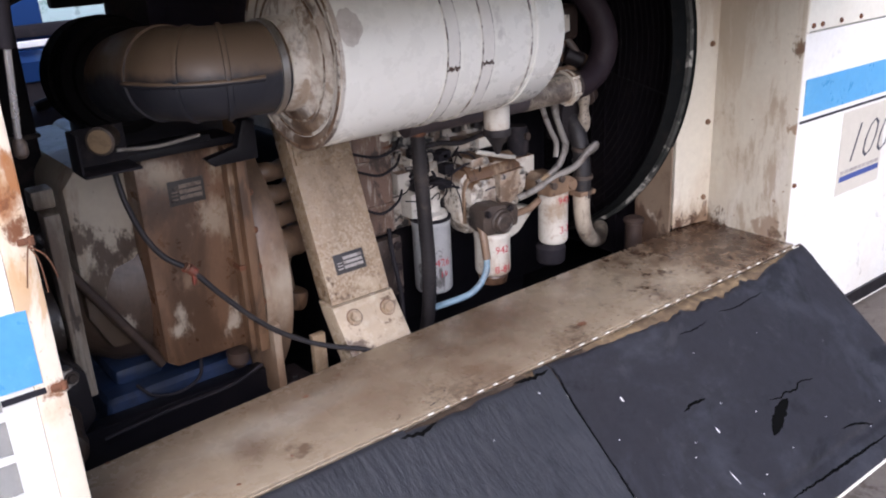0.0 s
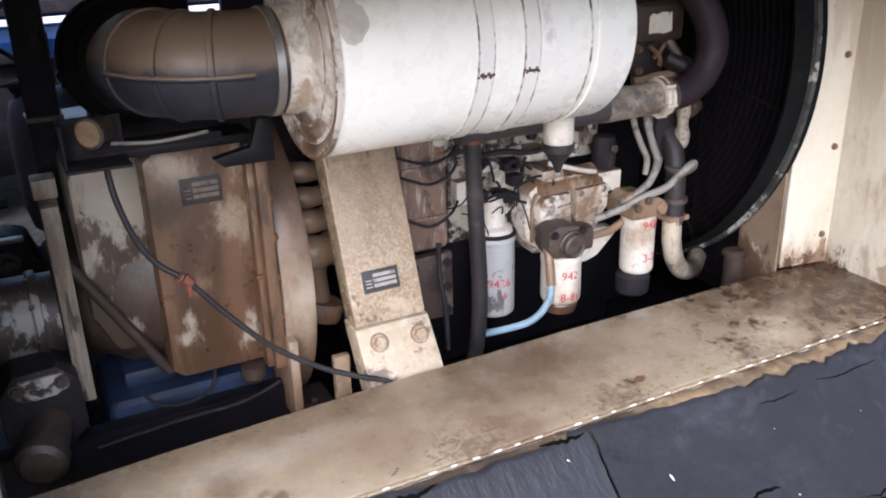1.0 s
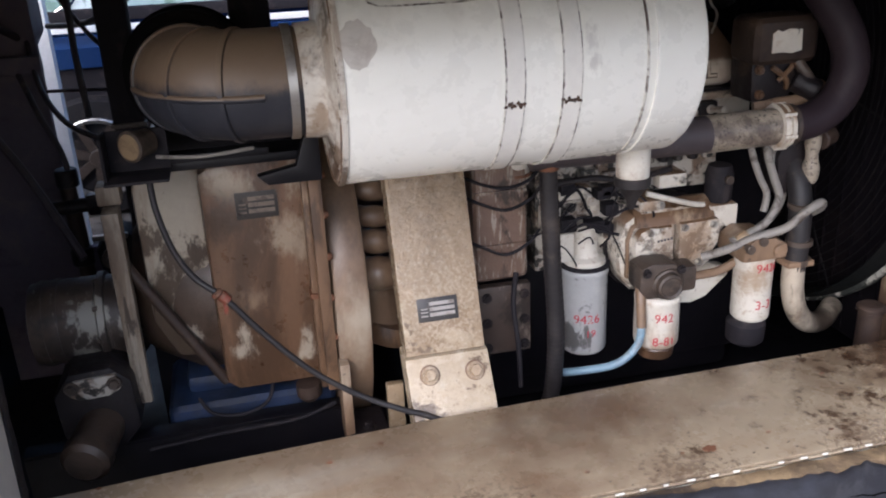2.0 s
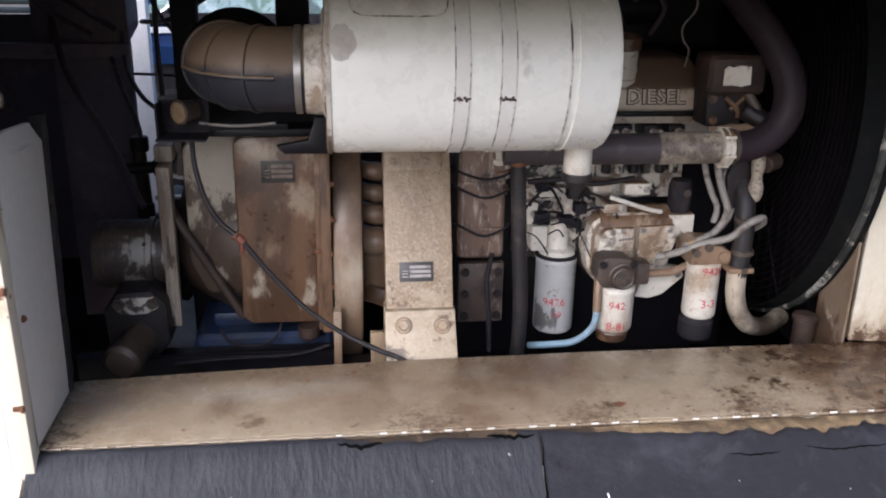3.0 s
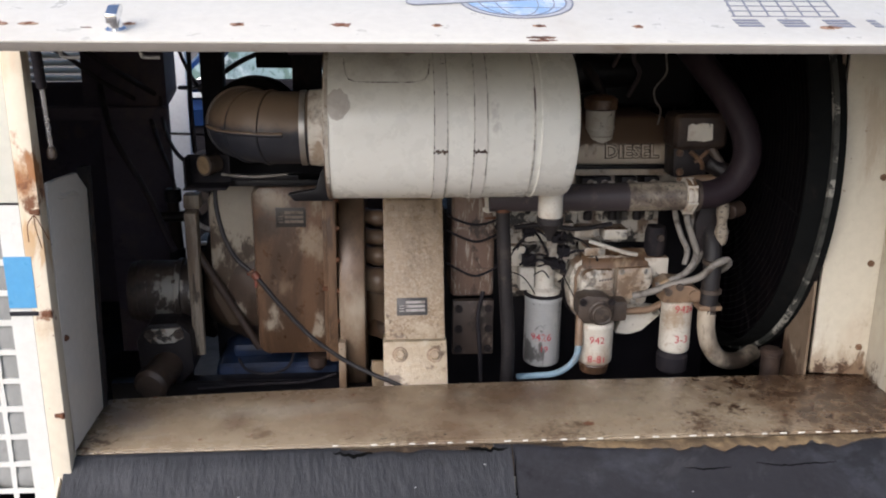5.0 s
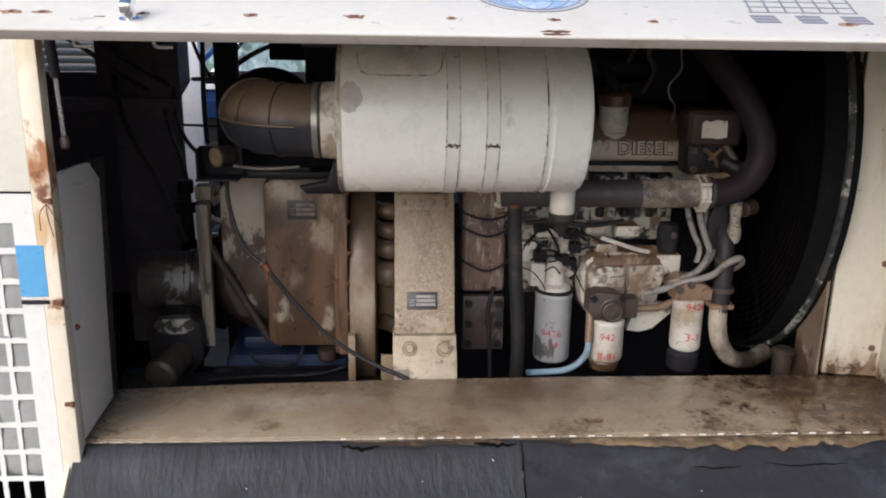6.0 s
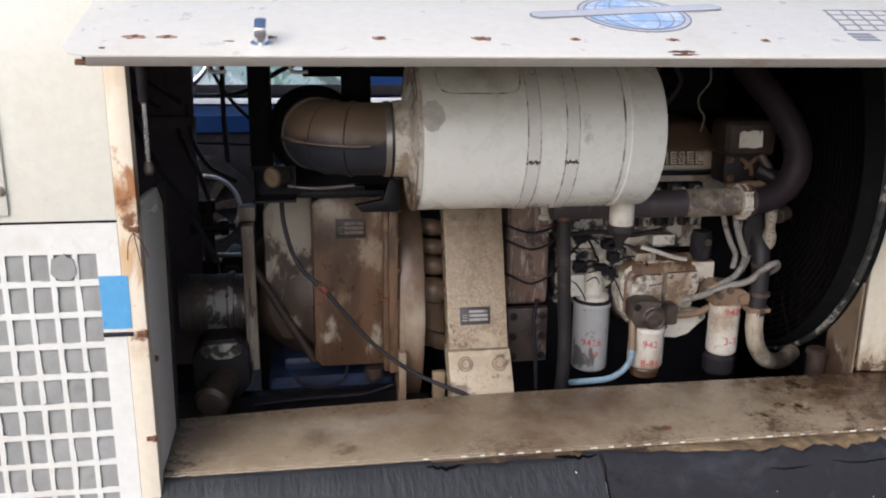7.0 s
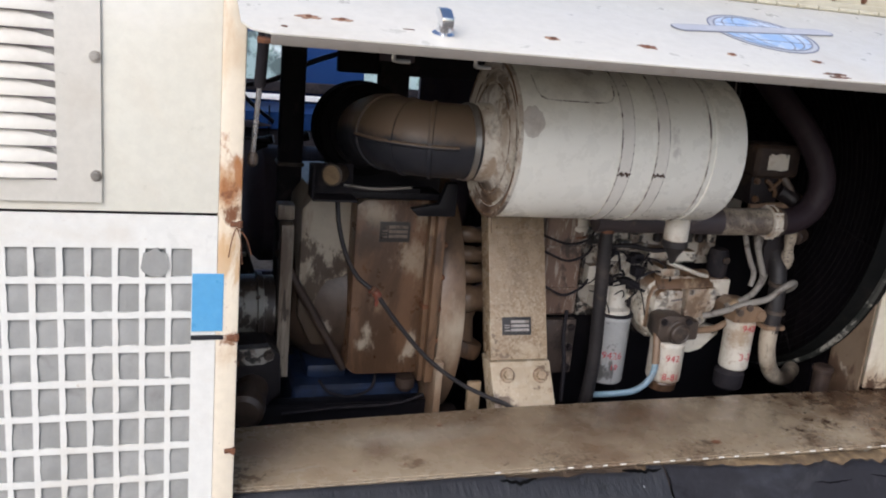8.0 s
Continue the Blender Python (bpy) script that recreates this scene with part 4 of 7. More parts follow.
# chrome latch handle
bm = B()
lathe(bm, (0.295, 0.088, 0), (0.295, 0.088, 1), ((0, 0.019), (0.003, 0.019), (0.007, 0.013), (0.024, 0.011), (0.027, 0.01)), 24)
latch = on_lid(bm, "latch", M_chrome, "chrome latch handle")
bm = B()
prism(bm, ((-0.018, 0.024), (0.006, 0.026), (0.03, 0.034), (0.034, 0.046), (0.012, 0.05), (-0.014, 0.042)), "x", 0.284, 0.306, bevel=0.005)
bmesh.ops.translate(bm, verts=bm.verts, vec=(0.0, 0.083, -0.007))
on_lid(bm, "latch_lever", M_chrome, parent=latch)
# hooks under the front edge
for x in (0.205, 0.345):
    bm = B()
    tube(bm, ((x, FE + 0.014, -0.012), (x, FE + 0.012, -0.026), (x + 0.004, FE + 0.016, -0.035), (x + 0.03, FE + 0.02, -0.037)), 0.0035, seg=8, step=4)
    on_lid(bm, "hook", M_steel)
bm = B()
box(bm, -0.012, 0.03, FE + 0.008, FE + 0.02, -0.022, -0.013, bevel=0.003)
on_lid(bm, "latch_tongue", M_rust)
# hinge along the roof
for k in range(38):
    bm = B()
    x = -0.02 + k * 0.061
    rod(bm, (x, LEN + 0.006, 0.004), (x + 0.056, LEN + 0.006, 0.004), 0.006, seg=8)
    on_lid(bm, "hinge_knuckle", M_roof)
# globe emblem and bar, plain shapes
def flat_ellipse(bm, x, s, rx, rs, w0, w1, turn=0.0, inner=0.0, n=40):
    rings = []
    for r in ((inner,) if inner else ()) + (1.0,):
        for w in (w0, w1):
            ring = []
            for k in range(n):
                a = k * math.tau / n
                p, q = math.cos(a) * rx * r, math.sin(a) * rs * r
                ring.append(bm.verts.new((x + p * math.cos(turn) - q * math.sin(turn), s + p * math.sin(turn) + q * math.cos(turn), w)))
            rings.append(ring)
    if inner:
        order = (rings[0], rings[1], rings[3], rings[2], rings[0])
    else:
        bm.faces.new(rings[0]), bm.faces.new(rings[1])
        order = (rings[0], rings[1])
    for p, q in zip(order, order[1:]):
        for k in range(n):
            bm.faces.new((p[k], p[(k + 1) % n], q[(k + 1) % n], q[k]))


GXc, GS = 1.052, 0.285
bm = B()
flat_ellipse(bm, GXc, GS, 0.118, 0.118, 0.0002, 0.0008)
emblem = on_lid(bm, "emblem", M_decal_grey, "round globe emblem in blue and grey")
bm = B()
flat_ellipse(bm, GXc, GS, 0.105, 0.105, 0.0008, 0.0014)
on_lid(bm, "globe", M_decal_blue, parent=emblem)
bm = B()
flat_ellipse(bm, GXc, GS, 0.119, 0.119, 0.0008, 0.0015, inner=0.97)
flat_ellipse(bm, GXc, GS, 0.106, 0.106, 0.0014, 0.0018, inner=0.965)
flat_ellipse(bm, GXc, GS, 0.045, 0.105, 0.0014, 0.0018, inner=0.96)
flat_ellipse(bm, GXc, GS, 0.08, 0.105, 0.0014, 0.0018, inner=0.97)
for ds in (-0.05, 0.05):
    box(bm, GXc - 0.09, GXc + 0.09, GS + ds - 0.001, GS + ds + 0.001, 0.0014, 0.0018)
on_lid(bm, "emblem_lines", M_decal_line, parent=emblem)
bm = B()
BAR = (Vector((0.845, GS - 0.018)), Vector((1.245, GS + 0.05)))


def bar_outline(r):
    """A bar with round ends."""
    d = (BAR[1] - BAR[0]).normalized()
    side = Vector((-d.y, d.x))
    pts = []
    for c_, sg in ((BAR[0], -1), (BAR[1], 1)):
        for k in range(9):
            a_ = radians(-90 + k * 22.5)
            q = c_ + (d * math.cos(a_) + side * math.sin(a_)) * r * sg
            pts.append((q.x, q.y))
    return pts


prism(bm, bar_outline(0.021), "z", 0.0016, 0.0024)
on_lid(bm, "emblem_bar_edge", M_decal_line, parent=emblem)
bm = B()
prism(bm, bar_outline(0.0175), "z", 0.0024, 0.003)
on_lid(bm, "emblem_bar", M_decal_grey, parent=emblem)
# lattice emblem and a row of dark lettering bars
bm = B()
for k in range(7):
    x = 1.48 + k * 0.036
    prism(bm, ((x, 0.19), (x + 0.004, 0.19), (x + 0.03, 0.33), (x + 0.026, 0.33)), "z", 0.0002, 0.001)
for s in (0.19, 0.225, 0.26, 0.295, 0.328):
    box(bm, 1.475 + (s - 0.19) * 0.2, 1.70 + (s - 0.19) * 0.2, s - 0.0018, s + 0.0018, 0.0002, 0.001)
on_lid(bm, "lattice_emblem", M_decal_line, "grey lattice emblem")
for k in range(5):
    bm = B()
    x = 1.47 + k * 0.092
    for s_ in (0.125, 0.142, 0.159):
        box(bm, x, x + (0.05 if k != 3 else 0.018), s_, s_ + 0.011, 0.0002, 0.001)
    on_lid(bm, "lettering_bar", M_decal_line, "dark block lettering bar")

# gas strut
strut = thing("gas_strut", (0.03, 0.0, 1.15), "grey gas strut holding the upper door", "strut")
a, b_, c_ = Vector((0.022, -0.01, 1.205)), Vector((0.028, -0.04, 1.34)), Vector((0.034, -0.085, 1.53))
part("rod", rodded(a, b_, 0.0055, seg=12), M_silver, strut)
part("cylinder", rodded(b_, c_, 0.0115, seg=16), M_black, strut)
bm = B()
lathe(bm, a - Vector((0, 0, 0.03)), a + Vector((0, 0, 0.01)), ((0, 0.006), (0.006, 0.011), (0.022, 0.011), (0.03, 0.006)), 12)
part("end_joint", bm, M_pump, strut)

# ---- lower door, folded down ----
DB = math.atan(0.8)
LOW = Matrix.Translation((0, -0.004, SILL - 0.006)) @ Matrix.Rotation(DB, 4, "X")
ldoor = thing("lower_door", (1.1, -0.3, 0.0), "folded-down lower door lined with torn black insulation", "door")


def on_low(bm, name, material, label="", parent=None, angle=35):
    bmesh.ops.transform(bm, matrix=LOW, verts=bm.verts)
    return part(name, bm, material, parent or ldoor, label, angle)


DL = 0.665
bm = B()
box(bm, -0.035, 2.27, -DL, -0.004, -0.03, -0.012, bevel=0.004)
on_low(bm, "panel", M_white)
bm = B()
box(bm, -0.035, -0.027, -DL, -0.006, -0.012, 0.012, bevel=0.003)
on_low(bm, "edge_flange", M_trim)
bm = B()
box(bm, 2.262, 2.27, -DL, -0.006, -0.012, 0.012, bevel=0.003)
on_low(bm, "edge_flange", M_plate)


def torn_edge(x):
    """How far the sheet's upper edge is torn back from the hinge."""
    e = 0.01
    if 1.05 < x < 2.2:
        grow = min(1.0, (x - 1.05) / 0.5) * min(1.0, (2.2 - x) / 0.25)
        e += grow * (0.034 + 0.03 * noise.noise((x * 3.1, 0.3, 7)) + 0.016 * noise.noise((x * 13, 1.3, 7)) + 0.012 * noise.noise((x * 45, 2.1, 5)))
    elif 0.66 < x <= 1.05:
        e += 0.012 + 0.012 * noise.noise((x * 15, 3.3, 2))
    return max(e, 0.008)


def sheet_height(x, s, seed):
    """Height of the crumpled sheet over the door."""
    w = 0.012 + 0.007 * math.exp(-((s + 0.05) / 0.06) ** 2) + 0.006 * noise.noise((x * 3, s * 3, seed + 2))
    if x < 1.1:
        w += 0.0012 * noise.noise((x * 45, s * 12, seed))
        fold = 0.5 + 0.5 * noise.noise((x * 2.3, s * 3, 11))
        w += 0.0016 * fold * (1 if x < 0.7 else max(0.25, 1 - (x - 0.7) * 2.5)) * (1 - abs(noise.noise((x * 62 + 2 * noise.noise((x * 8, s * 7, 4)), s * 6, seed)))) ** 5
        w += 0.0009 * (1 - abs(noise.noise((x * 75 + s * 18, s * 20, seed + 5)))) ** 6
    else:
        w += 0.0012 * noise.noise((x * 30, s * 22, seed))
    return w - 0.01 * math.exp(-((s + DL - 0.1) / 0.012) ** 2)


def sheet(x0, x1, nx, name, seed):
    bm = B()
    ny = 84
    grid = []
    for j in range(ny + 1):
        row = []
        for i in range(nx + 1):
            x = x0 + (x1 - x0) * i / nx
            top = -torn_edge(x)
            s = top + (-DL + 0.012 - top) * (j / ny)
            w = sheet_height(x, s, seed)
            if j == 0 or j == ny:
                w -= 0.006
            row.append(bm.verts.new((x, s, w)))
        grid.append(row)
    for j in range(ny):
        for i in range(nx):
            bm.faces.new((grid[j][i], grid[j][i + 1], grid[j + 1][i + 1], grid[j + 1][i]))
    bmesh.ops.solidify(bm, geom=bm.faces[:], thickness=0.006)
    return on_low(bm, name, M_sheet_wrinkled if x0 < 1 else M_sheet, "torn and wrinkled black insulation sheet", angle=70)


left_sheet = sheet(-0.02, 1.098, 320, "insulation_sheet", 3)
right_sheet = sheet(1.101, 2.26, 120, "insulation_sheet", 8)
bm = B()
n = 120
grid = []
for i in range(n + 1):
    x = 0.62 + i * (2.24 - 0.62) / n
    row = []
    for s, w in ((-0.008, -0.011), (-0.008, 0.001), (-0.035, 0.012), (-0.06, 0.01), (-0.09, 0.0), (-0.09, -0.011)):
        row.append(bm.verts.new((x, s + 0.004 * noise.noise((x * 20, s * 9, 1)), w + 0.004 * noise.noise((x * 14, s * 30, 4)) if w > 0 else w)))
    grid.append(row)
for p, q in zip(grid, grid[1:]):
    for k in range(5):
        bm.faces.new((p[k], p[k + 1], q[k + 1], q[k]))
on_low(bm, "foam_strip", M_foam, "exposed yellowed foam", angle=70)
rnd = random.Random(6)
for k in range(46):
    x = -0.01 + k * 0.0495
    a_, b_ = x + 0.004, x + 0.019 + rnd.uniform(-0.005, 0.004)
    bm = B()
    rod(bm, (a_, -0.002, 0.006), (b_, -0.002, 0.006), 0.0026, seg=8)
    on_low(bm, "hinge_knuckle", M_lid if x > 0.6 and k % 7 else M_sill)
    bm = B()
    rod(bm, (b_ + 0.001, -0.003, 0.0055), (x + 0.052, -0.003, 0.0055), 0.0032, seg=8)
    on_low(bm, "hinge_knuckle", M_sill)
rnd = random.Random(5)
FLECKS = ((1.24, -0.173, 2), (1.45, -0.359, 2), (1.16, -0.257, 1), (1.52, -0.304, 1), (1.61, -0.368, 1), (1.36, -0.355, 1), (1.33, -0.385, 1), (1.5, -0.511, 1), (1.64, -0.495, 1), (1.82, -0.477, 0), (1.96, -0.564, 1), (2.03, -0.298, 0), (1.55, -0.156, 0), (1.81, -0.189, 0), (1.4, -0.476, 3), (1.45, -0.544, 1), (2.05, -0.524, 1))
for k, (x, s, big) in enumerate(FLECKS):
    bm = B()
    turn = radians(100) if big > 1 else rnd.uniform(0, 3)
    blot(bm, Matrix.Translation((x, s, sheet_height(x, s, 8) + 0.0008)) @ Matrix.Rotation(turn, 4, "Z"), (0.0017, 0.003, 0.011, 0.022)[big], (0.0011, 0.0014, 0.0022, 0.0012)[big], 0.0016, k, 0.5, 10)
    on_low(bm, "paint_fleck", M_white_scuff, "white paint fleck", right_sheet)
for k in range(12):
    x, s = rnd.uniform(0.05, 1.05), -rnd.uniform(0.06, 0.5)
    bm = B()
    blot(bm, Matrix.Translation((x, s, sheet_height(x, s, 3) + 0.0012)) @ Matrix.Rotation(rnd.uniform(0, 3), 4, "Z"), rnd.uniform(0.002, 0.006), 0.0014, 0.0016, k, 0.6, 8)
    on_low(bm, "paint_fleck", M_white_scuff, "white paint fleck", left_sheet)


def crack(pts, wide, seed, jag=0.006, owner=None, over=0.0014):
    """A ragged dark split that follows the sheet from point to point."""
    rnd_ = random.Random(seed)
    line = []
    for (xa, sa), (xb, sb) in zip(pts, pts[1:]):
        n_ = max(3, int(math.hypot(xb - xa, sb - sa) / 0.008))
        for k in range(n_):
            u = k / n_
            line.append((xa + (xb - xa) * u + rnd_.uniform(-jag, jag) * 0.5, sa + (sb - sa) * u + rnd_.uniform(-jag, jag) * 0.5))
    line.append(pts[-1])
    bm = B()
    rows_ = []
    for k, (x, s) in enumerate(line):
        u = k / (len(line) - 1)
        d = Vector(line[min(k + 1, len(line) - 1)]) - Vector(line[max(k - 1, 0)])
        d = d.normalized() if d.length else Vector((1, 0))
        half = wide * (0.15 + math.sin(math.pi * u) ** 0.7) * rnd_.uniform(0.75, 1.1) / 2
        w = sheet_height(x, s, 3 if x < 1.1 else 8)
        rows_.append([bm.verts.new((x - d.y * q, s + d.x * q, w + z)) for q, z in ((half, over), (-half, over), (-half, -0.004), (half, -0.004))])
    for p, q in zip(rows_, rows_[1:]):
        for i in range(4):
            bm.faces.new((p[i], p[(i + 1) % 4], q[(i + 1) % 4], q[i]))
    bm.faces.new(rows_[0]), bm.faces.new(rows_[-1])
    on_low(bm, "tear", M_tear, "dark ragged split in the sheet", owner or right_sheet)


crack(((1.74, -0.383), (1.7, -0.395), (1.66, -0.415), (1.61, -0.443)), 0.032, 1, 0.003)
crack(((1.68, -0.362), (1.72, -0.372), (1.75, -0.366), (1.79, -0.376), (1.82, -0.362), (1.88, -0.375)), 0.0045, 2, 0.004)
crack(((1.393, -0.277), (1.43, -0.268), (1.483, -0.275)), 0.008, 3, 0.004)
crack(((1.542, -0.092), (1.6, -0.1), (1.665, -0.095)), 0.003, 4, 0.003)
crack(((1.732, -0.087), (1.8, -0.096), (1.95, -0.09)), 0.003, 5, 0.003)
crack(((1.843, -0.526), (1.9, -0.535), (1.974, -0.563)), 0.005, 6, 0.004)
crack(((1.525, -0.591), (1.75, -0.6), (1.978, -0.606)), 0.008, 7, 0.004)
crack(((1.105, -0.03), (1.101, -0.2), (1.099, -0.4), (1.1, -0.6)), 0.0045, 8, 0.003)
crack(((0.64, -0.026), (0.69, -0.036), (0.74, -0.028)), 0.009, 10, 0.006, left_sheet)
crack(((0.98, -0.022), (1.04, -0.03), (1.09, -0.026)), 0.008, 11, 0.006, left_sheet)

# ---- air cleaner ----
AY, AZ, AR = 0.268, 1.222, 0.2
cleaner = thing("air_cleaner", (0.95, AY, AZ - AR), "large white cylindrical air cleaner with chipped paint bands", "air cleaner")
A0 = (0.64, AY, AZ)
A1 = (1.265, AY, AZ)
part("body", lathed(A0, A1, ((0.0, AR - 0.012), (0.003, AR - 0.003), (0.01, AR), (0.255, AR), (0.505, AR), (0.51, AR - 0.002), (0.612, AR - 0.002), (0.622, AR - 0.008), (0.625, AR - 0.02), (0.618, AR - 0.03), (0.618, 0.03)), seg=72), M_cleaner, cleaner)
for x in (0.902, 1.0):
    band = part("band", lathed((x, AY, AZ), (x + 1, AY, AZ), ((0, AR - 0.002), (0.0005, AR + 0.0025), (0.0325, AR + 0.0025), (0.033, AR - 0.002)), seg=72), M_strap, cleaner)
    for e in (0.0, 0.0315):
        part("chipped_edge", lathed((x + e - 0.001, AY, AZ), (x + 1, AY, AZ), ((0, AR + 0.0005), (0.0003, AR + 0.003), (0.0024, AR + 0.003), (0.0027, AR + 0.0005)), seg=72), M_chip, band)
    bm = B()
    for k in range(7):
        bx, bz = x - 0.002 + 0.0052 * k, AZ - 0.047 + 0.0025 * math.sin(k * 2.4 + x * 40)
        blot(bm, Matrix.Translation((bx + 0.002, AY - AR - 0.0026 + (AZ - bz) ** 2 * 2.5, bz)) @ Matrix.Rotation(radians(90), 4, "X"), 0.0042, 0.0035 + 0.002 * (k % 3), 0.0014, k + int(x * 90), 0.5, 9)
    part("buckle", bm, M_paintloss, band, "chipped rusty buckle mark")
part("seam", lathed((1.147, AY, AZ), (2, AY, AZ), ((0, AR - 0.002), (0.0005, AR + 0.0015), (0.004, AR + 0.0015), (0.0045, AR - 0.002)), seg=72), M_chip, cleaner)
part("seam", lathed((1.166, AY, AZ), (2, AY, AZ), ((0, AR - 0.004), (0.001, AR + 0.0008), (0.005, AR + 0.0008), (0.006, AR - 0.004)), seg=72), M_cleaner, cleaner)
part("end_cap", lathed((0.64, AY, AZ), (0.5, AY, AZ), ((-0.004, AR + 0.002), (0.004, AR + 0.003), (0.007, AR - 0.004), (0.004, AR - 0.02), (-0.002, AR - 0.03), (0.004, AR - 0.042), (0.008, AR - 0.052), (0.003, AR - 0.062), (0.01, AR - 0.075), (0.015, AR - 0.09), (0.016, 0.05)), seg=72), M_capend, cleaner, "grimy stepped end cap")
for r, x, w in ((AR - 0.005, 0.6335, 0.004), (AR - 0.031, 0.6405, 0.004), (AR - 0.062, 0.635, 0.003)):
    part("groove", lathed((x, AY, AZ), (x - 1, AY, AZ), ((-0.003, r + w), (0.0012, r + w * 0.8), (0.0018, r), (0.0012, r - w * 0.8), (-0.003, r - w)), seg=72, caps=False), M_groove, cleaner, "dirt-filled groove")
NZ = 1.208
part("neck", lathed((0.638, AY, NZ), (0.5, AY, NZ), ((0, 0.108), (0.01, 0.101), (0.04, 0.099), (0.05, 0.0985)), seg=48), M_capend, cleaner)
bm = B()
oval = []
for x_, deg in ((0.683, 58), (0.684, 50), (0.687, 43), (0.695, 38.5), (0.71, 36.5), (0.74, 36), (0.79, 36), (0.84, 36), (0.866, 36.5), (0.881, 38.5), (0.889, 43), (0.892, 50), (0.893, 58)):
    a = radians(deg)
    oval.append((x_, AY - math.cos(a) * (AR + 0.001), AZ + math.sin(a) * (AR + 0.001)))
tube(bm, oval, 0.0016, seg=6, raw=True)


def stain_on_drum(outline, middle):
    """A thin stain on the drum; outline and middle: (x, degrees above the front)."""
    bm = B()
    rings = []
    for f in (1.0, 0.75, 0.5, 0.25, 0.02):
        ring = []
        for x, d in outline:
            xx, a = middle[0] + (x - middle[0]) * f, radians(middle[1] + (d - middle[1]) * f)
            ring.append(bm.verts.new((xx, AY - math.cos(a) * (AR + 0.0012), AZ + math.sin(a) * (AR + 0.0012))))
        rings.append(ring)
    for p, q in zip(rings, rings[1:]):
        for k in range(len(p)):
            bm.faces.new((p[k], p[(k + 1) % len(p)], q[(k + 1) % len(p)], q[k]))
    return bm


rnd = random.Random(9)
edge = []
for k in range(28):
    a_ = k * math.tau / 28
    f = 1 + rnd.uniform(-0.08, 0.08)
    edge.append((0.668 + 0.031 * f * math.copysign(abs(math.cos(a_)) ** 1.1, math.cos(a_)), 20 + 11 * f * math.copysign(abs(math.sin(a_)) ** 1.2, math.sin(a_))))
part("stain", stain_on_drum(edge, (0.668, 20)), M_stain, cleaner, "dull grey stain", angle=70)
part("welded_outline", bm, M_chip, cleaner, "dark welded outline")
part("right_end", lathed((1.25, AY, AZ), (1.3, AY, AZ), ((0, 0.17), (0.02, 0.165), (0.03, 0.06), (0.045, 0.02)), seg=40), M_capend, cleaner)
# drain cup and rubber valve under the body
bm = B()
lathe(bm, (1.243, 0.305, 1.04), (1.243, 0.305, 0.9), ((0, 0.034), (0.015, 0.0345), (0.07, 0.0345), (0.088, 0.034), (0.09, 0.028)), 32)
cup = part("drain_cup", bm, M_filter, cleaner, "white drain cup")
bm = B()
lathe(bm, (1.243, 0.305, 0.953), (1.243, 0.305, 0.8), ((0, 0.03), (0.002, 0.038), (0.02, 0.037), (0.026, 0.03), (0.05, 0.014), (0.072, 0.006)), 24)
part("rubber_valve", bm, M_rubber, cup, "black rubber valve")
# ---- rubber intake elbow ----
elbow = thing("intake_elbow", (0.45, 0.34, NZ - 0.1), "dusty black ribbed rubber intake elbow", "hose")
path = [Vector((0.59, AY, NZ)), Vector((0.55, AY, NZ))]
R = 0.135
for k in range(15):
    a = k / 14 * math.pi / 2
    path.append(Vector((0.53 - R * math.sin(a), AY + R - R * math.cos(a), NZ)))
path += [Vector((0.395, 0.46, NZ - 0.005)), Vector((0.393, 0.54, NZ - 0.02)), Vector((0.39, 0.66, NZ - 0.05)), Vector((0.39, 0.78, NZ - 0.1))]
part("hose", tubed(path, 0.094, seg=48, raw=True), M_elbow, elbow, angle=60)


def ring_on(path, i, r, w, h):
    d = (path[i + 1] - path[i - 1]).normalized()
    return lathed(path[i] - d * w / 2, path[i] + d, ((0, r - 0.003), (0.002, r + h * 0.8), (w / 2, r + h), (w - 0.002, r + h * 0.8), (w, r - 0.003)), seg=48)


for i in (5, 9, 14):
    part("rib", ring_on(path, i, 0.0935, 0.014, 0.0055), M_elbow, elbow, angle=60)
bm = B()
ridge = []
for p, q in zip(path[:15], path[1:16]):
    d = (q - p).normalized()
    side = Vector((d.y, -d.x, 0))
    side = side if side.y < 0 or side.x < 0 else -side
    ridge.append(p + side * 0.094 + Vector((0, 0, -0.006)))
tube(bm, ridge[2:], 0.0065, seg=10, raw=True)
part("ridge", bm, M_elbow, elbow, angle=60)
bm = B()
lathe(bm, (0.565, AY, NZ), (0.6, AY, NZ), ((0, 0.094), (0.0005, 0.0985), (0.015, 0.0985), (0.0155, 0.094)), 48)
clamp = part("clamp_band", bm, M_steel, elbow, "steel hose clamp")
part("clamp_screw", rodded((0.572, AY + 0.03, NZ - 0.1), (0.572, AY + 0.08, NZ - 0.075), 0.007, seg=10), M_steel, clamp)
# black flared duct behind the elbow
duct = thing("intake_duct", (0.4, 0.85, 1.1), "black intake duct behind the rubber elbow", "duct")
part("drum", lathed((0.39, 0.6, NZ - 0.03), (0.39, 1.1, NZ - 0.06), ((0, 0.1), (0.02, 0.13), (0.18, 0.135), (0.2, 0.1)), seg=40), M_guard, duct)
part("collar", lathed((0.39, 0.585, NZ - 0.028), (0.39, 1.1, NZ - 0.06), ((0, 0.1), (0.002, 0.108), (0.03, 0.112), (0.034, 0.1)), seg=40), M_guard, duct)
part("mounting_band", lathed((0.39, 0.69, NZ - 0.036), (0.39, 1.1, NZ - 0.06), ((0, 0.13), (0.001, 0.1385), (0.025, 0.1385), (0.026, 0.13)), seg=40), M_guard, duct)

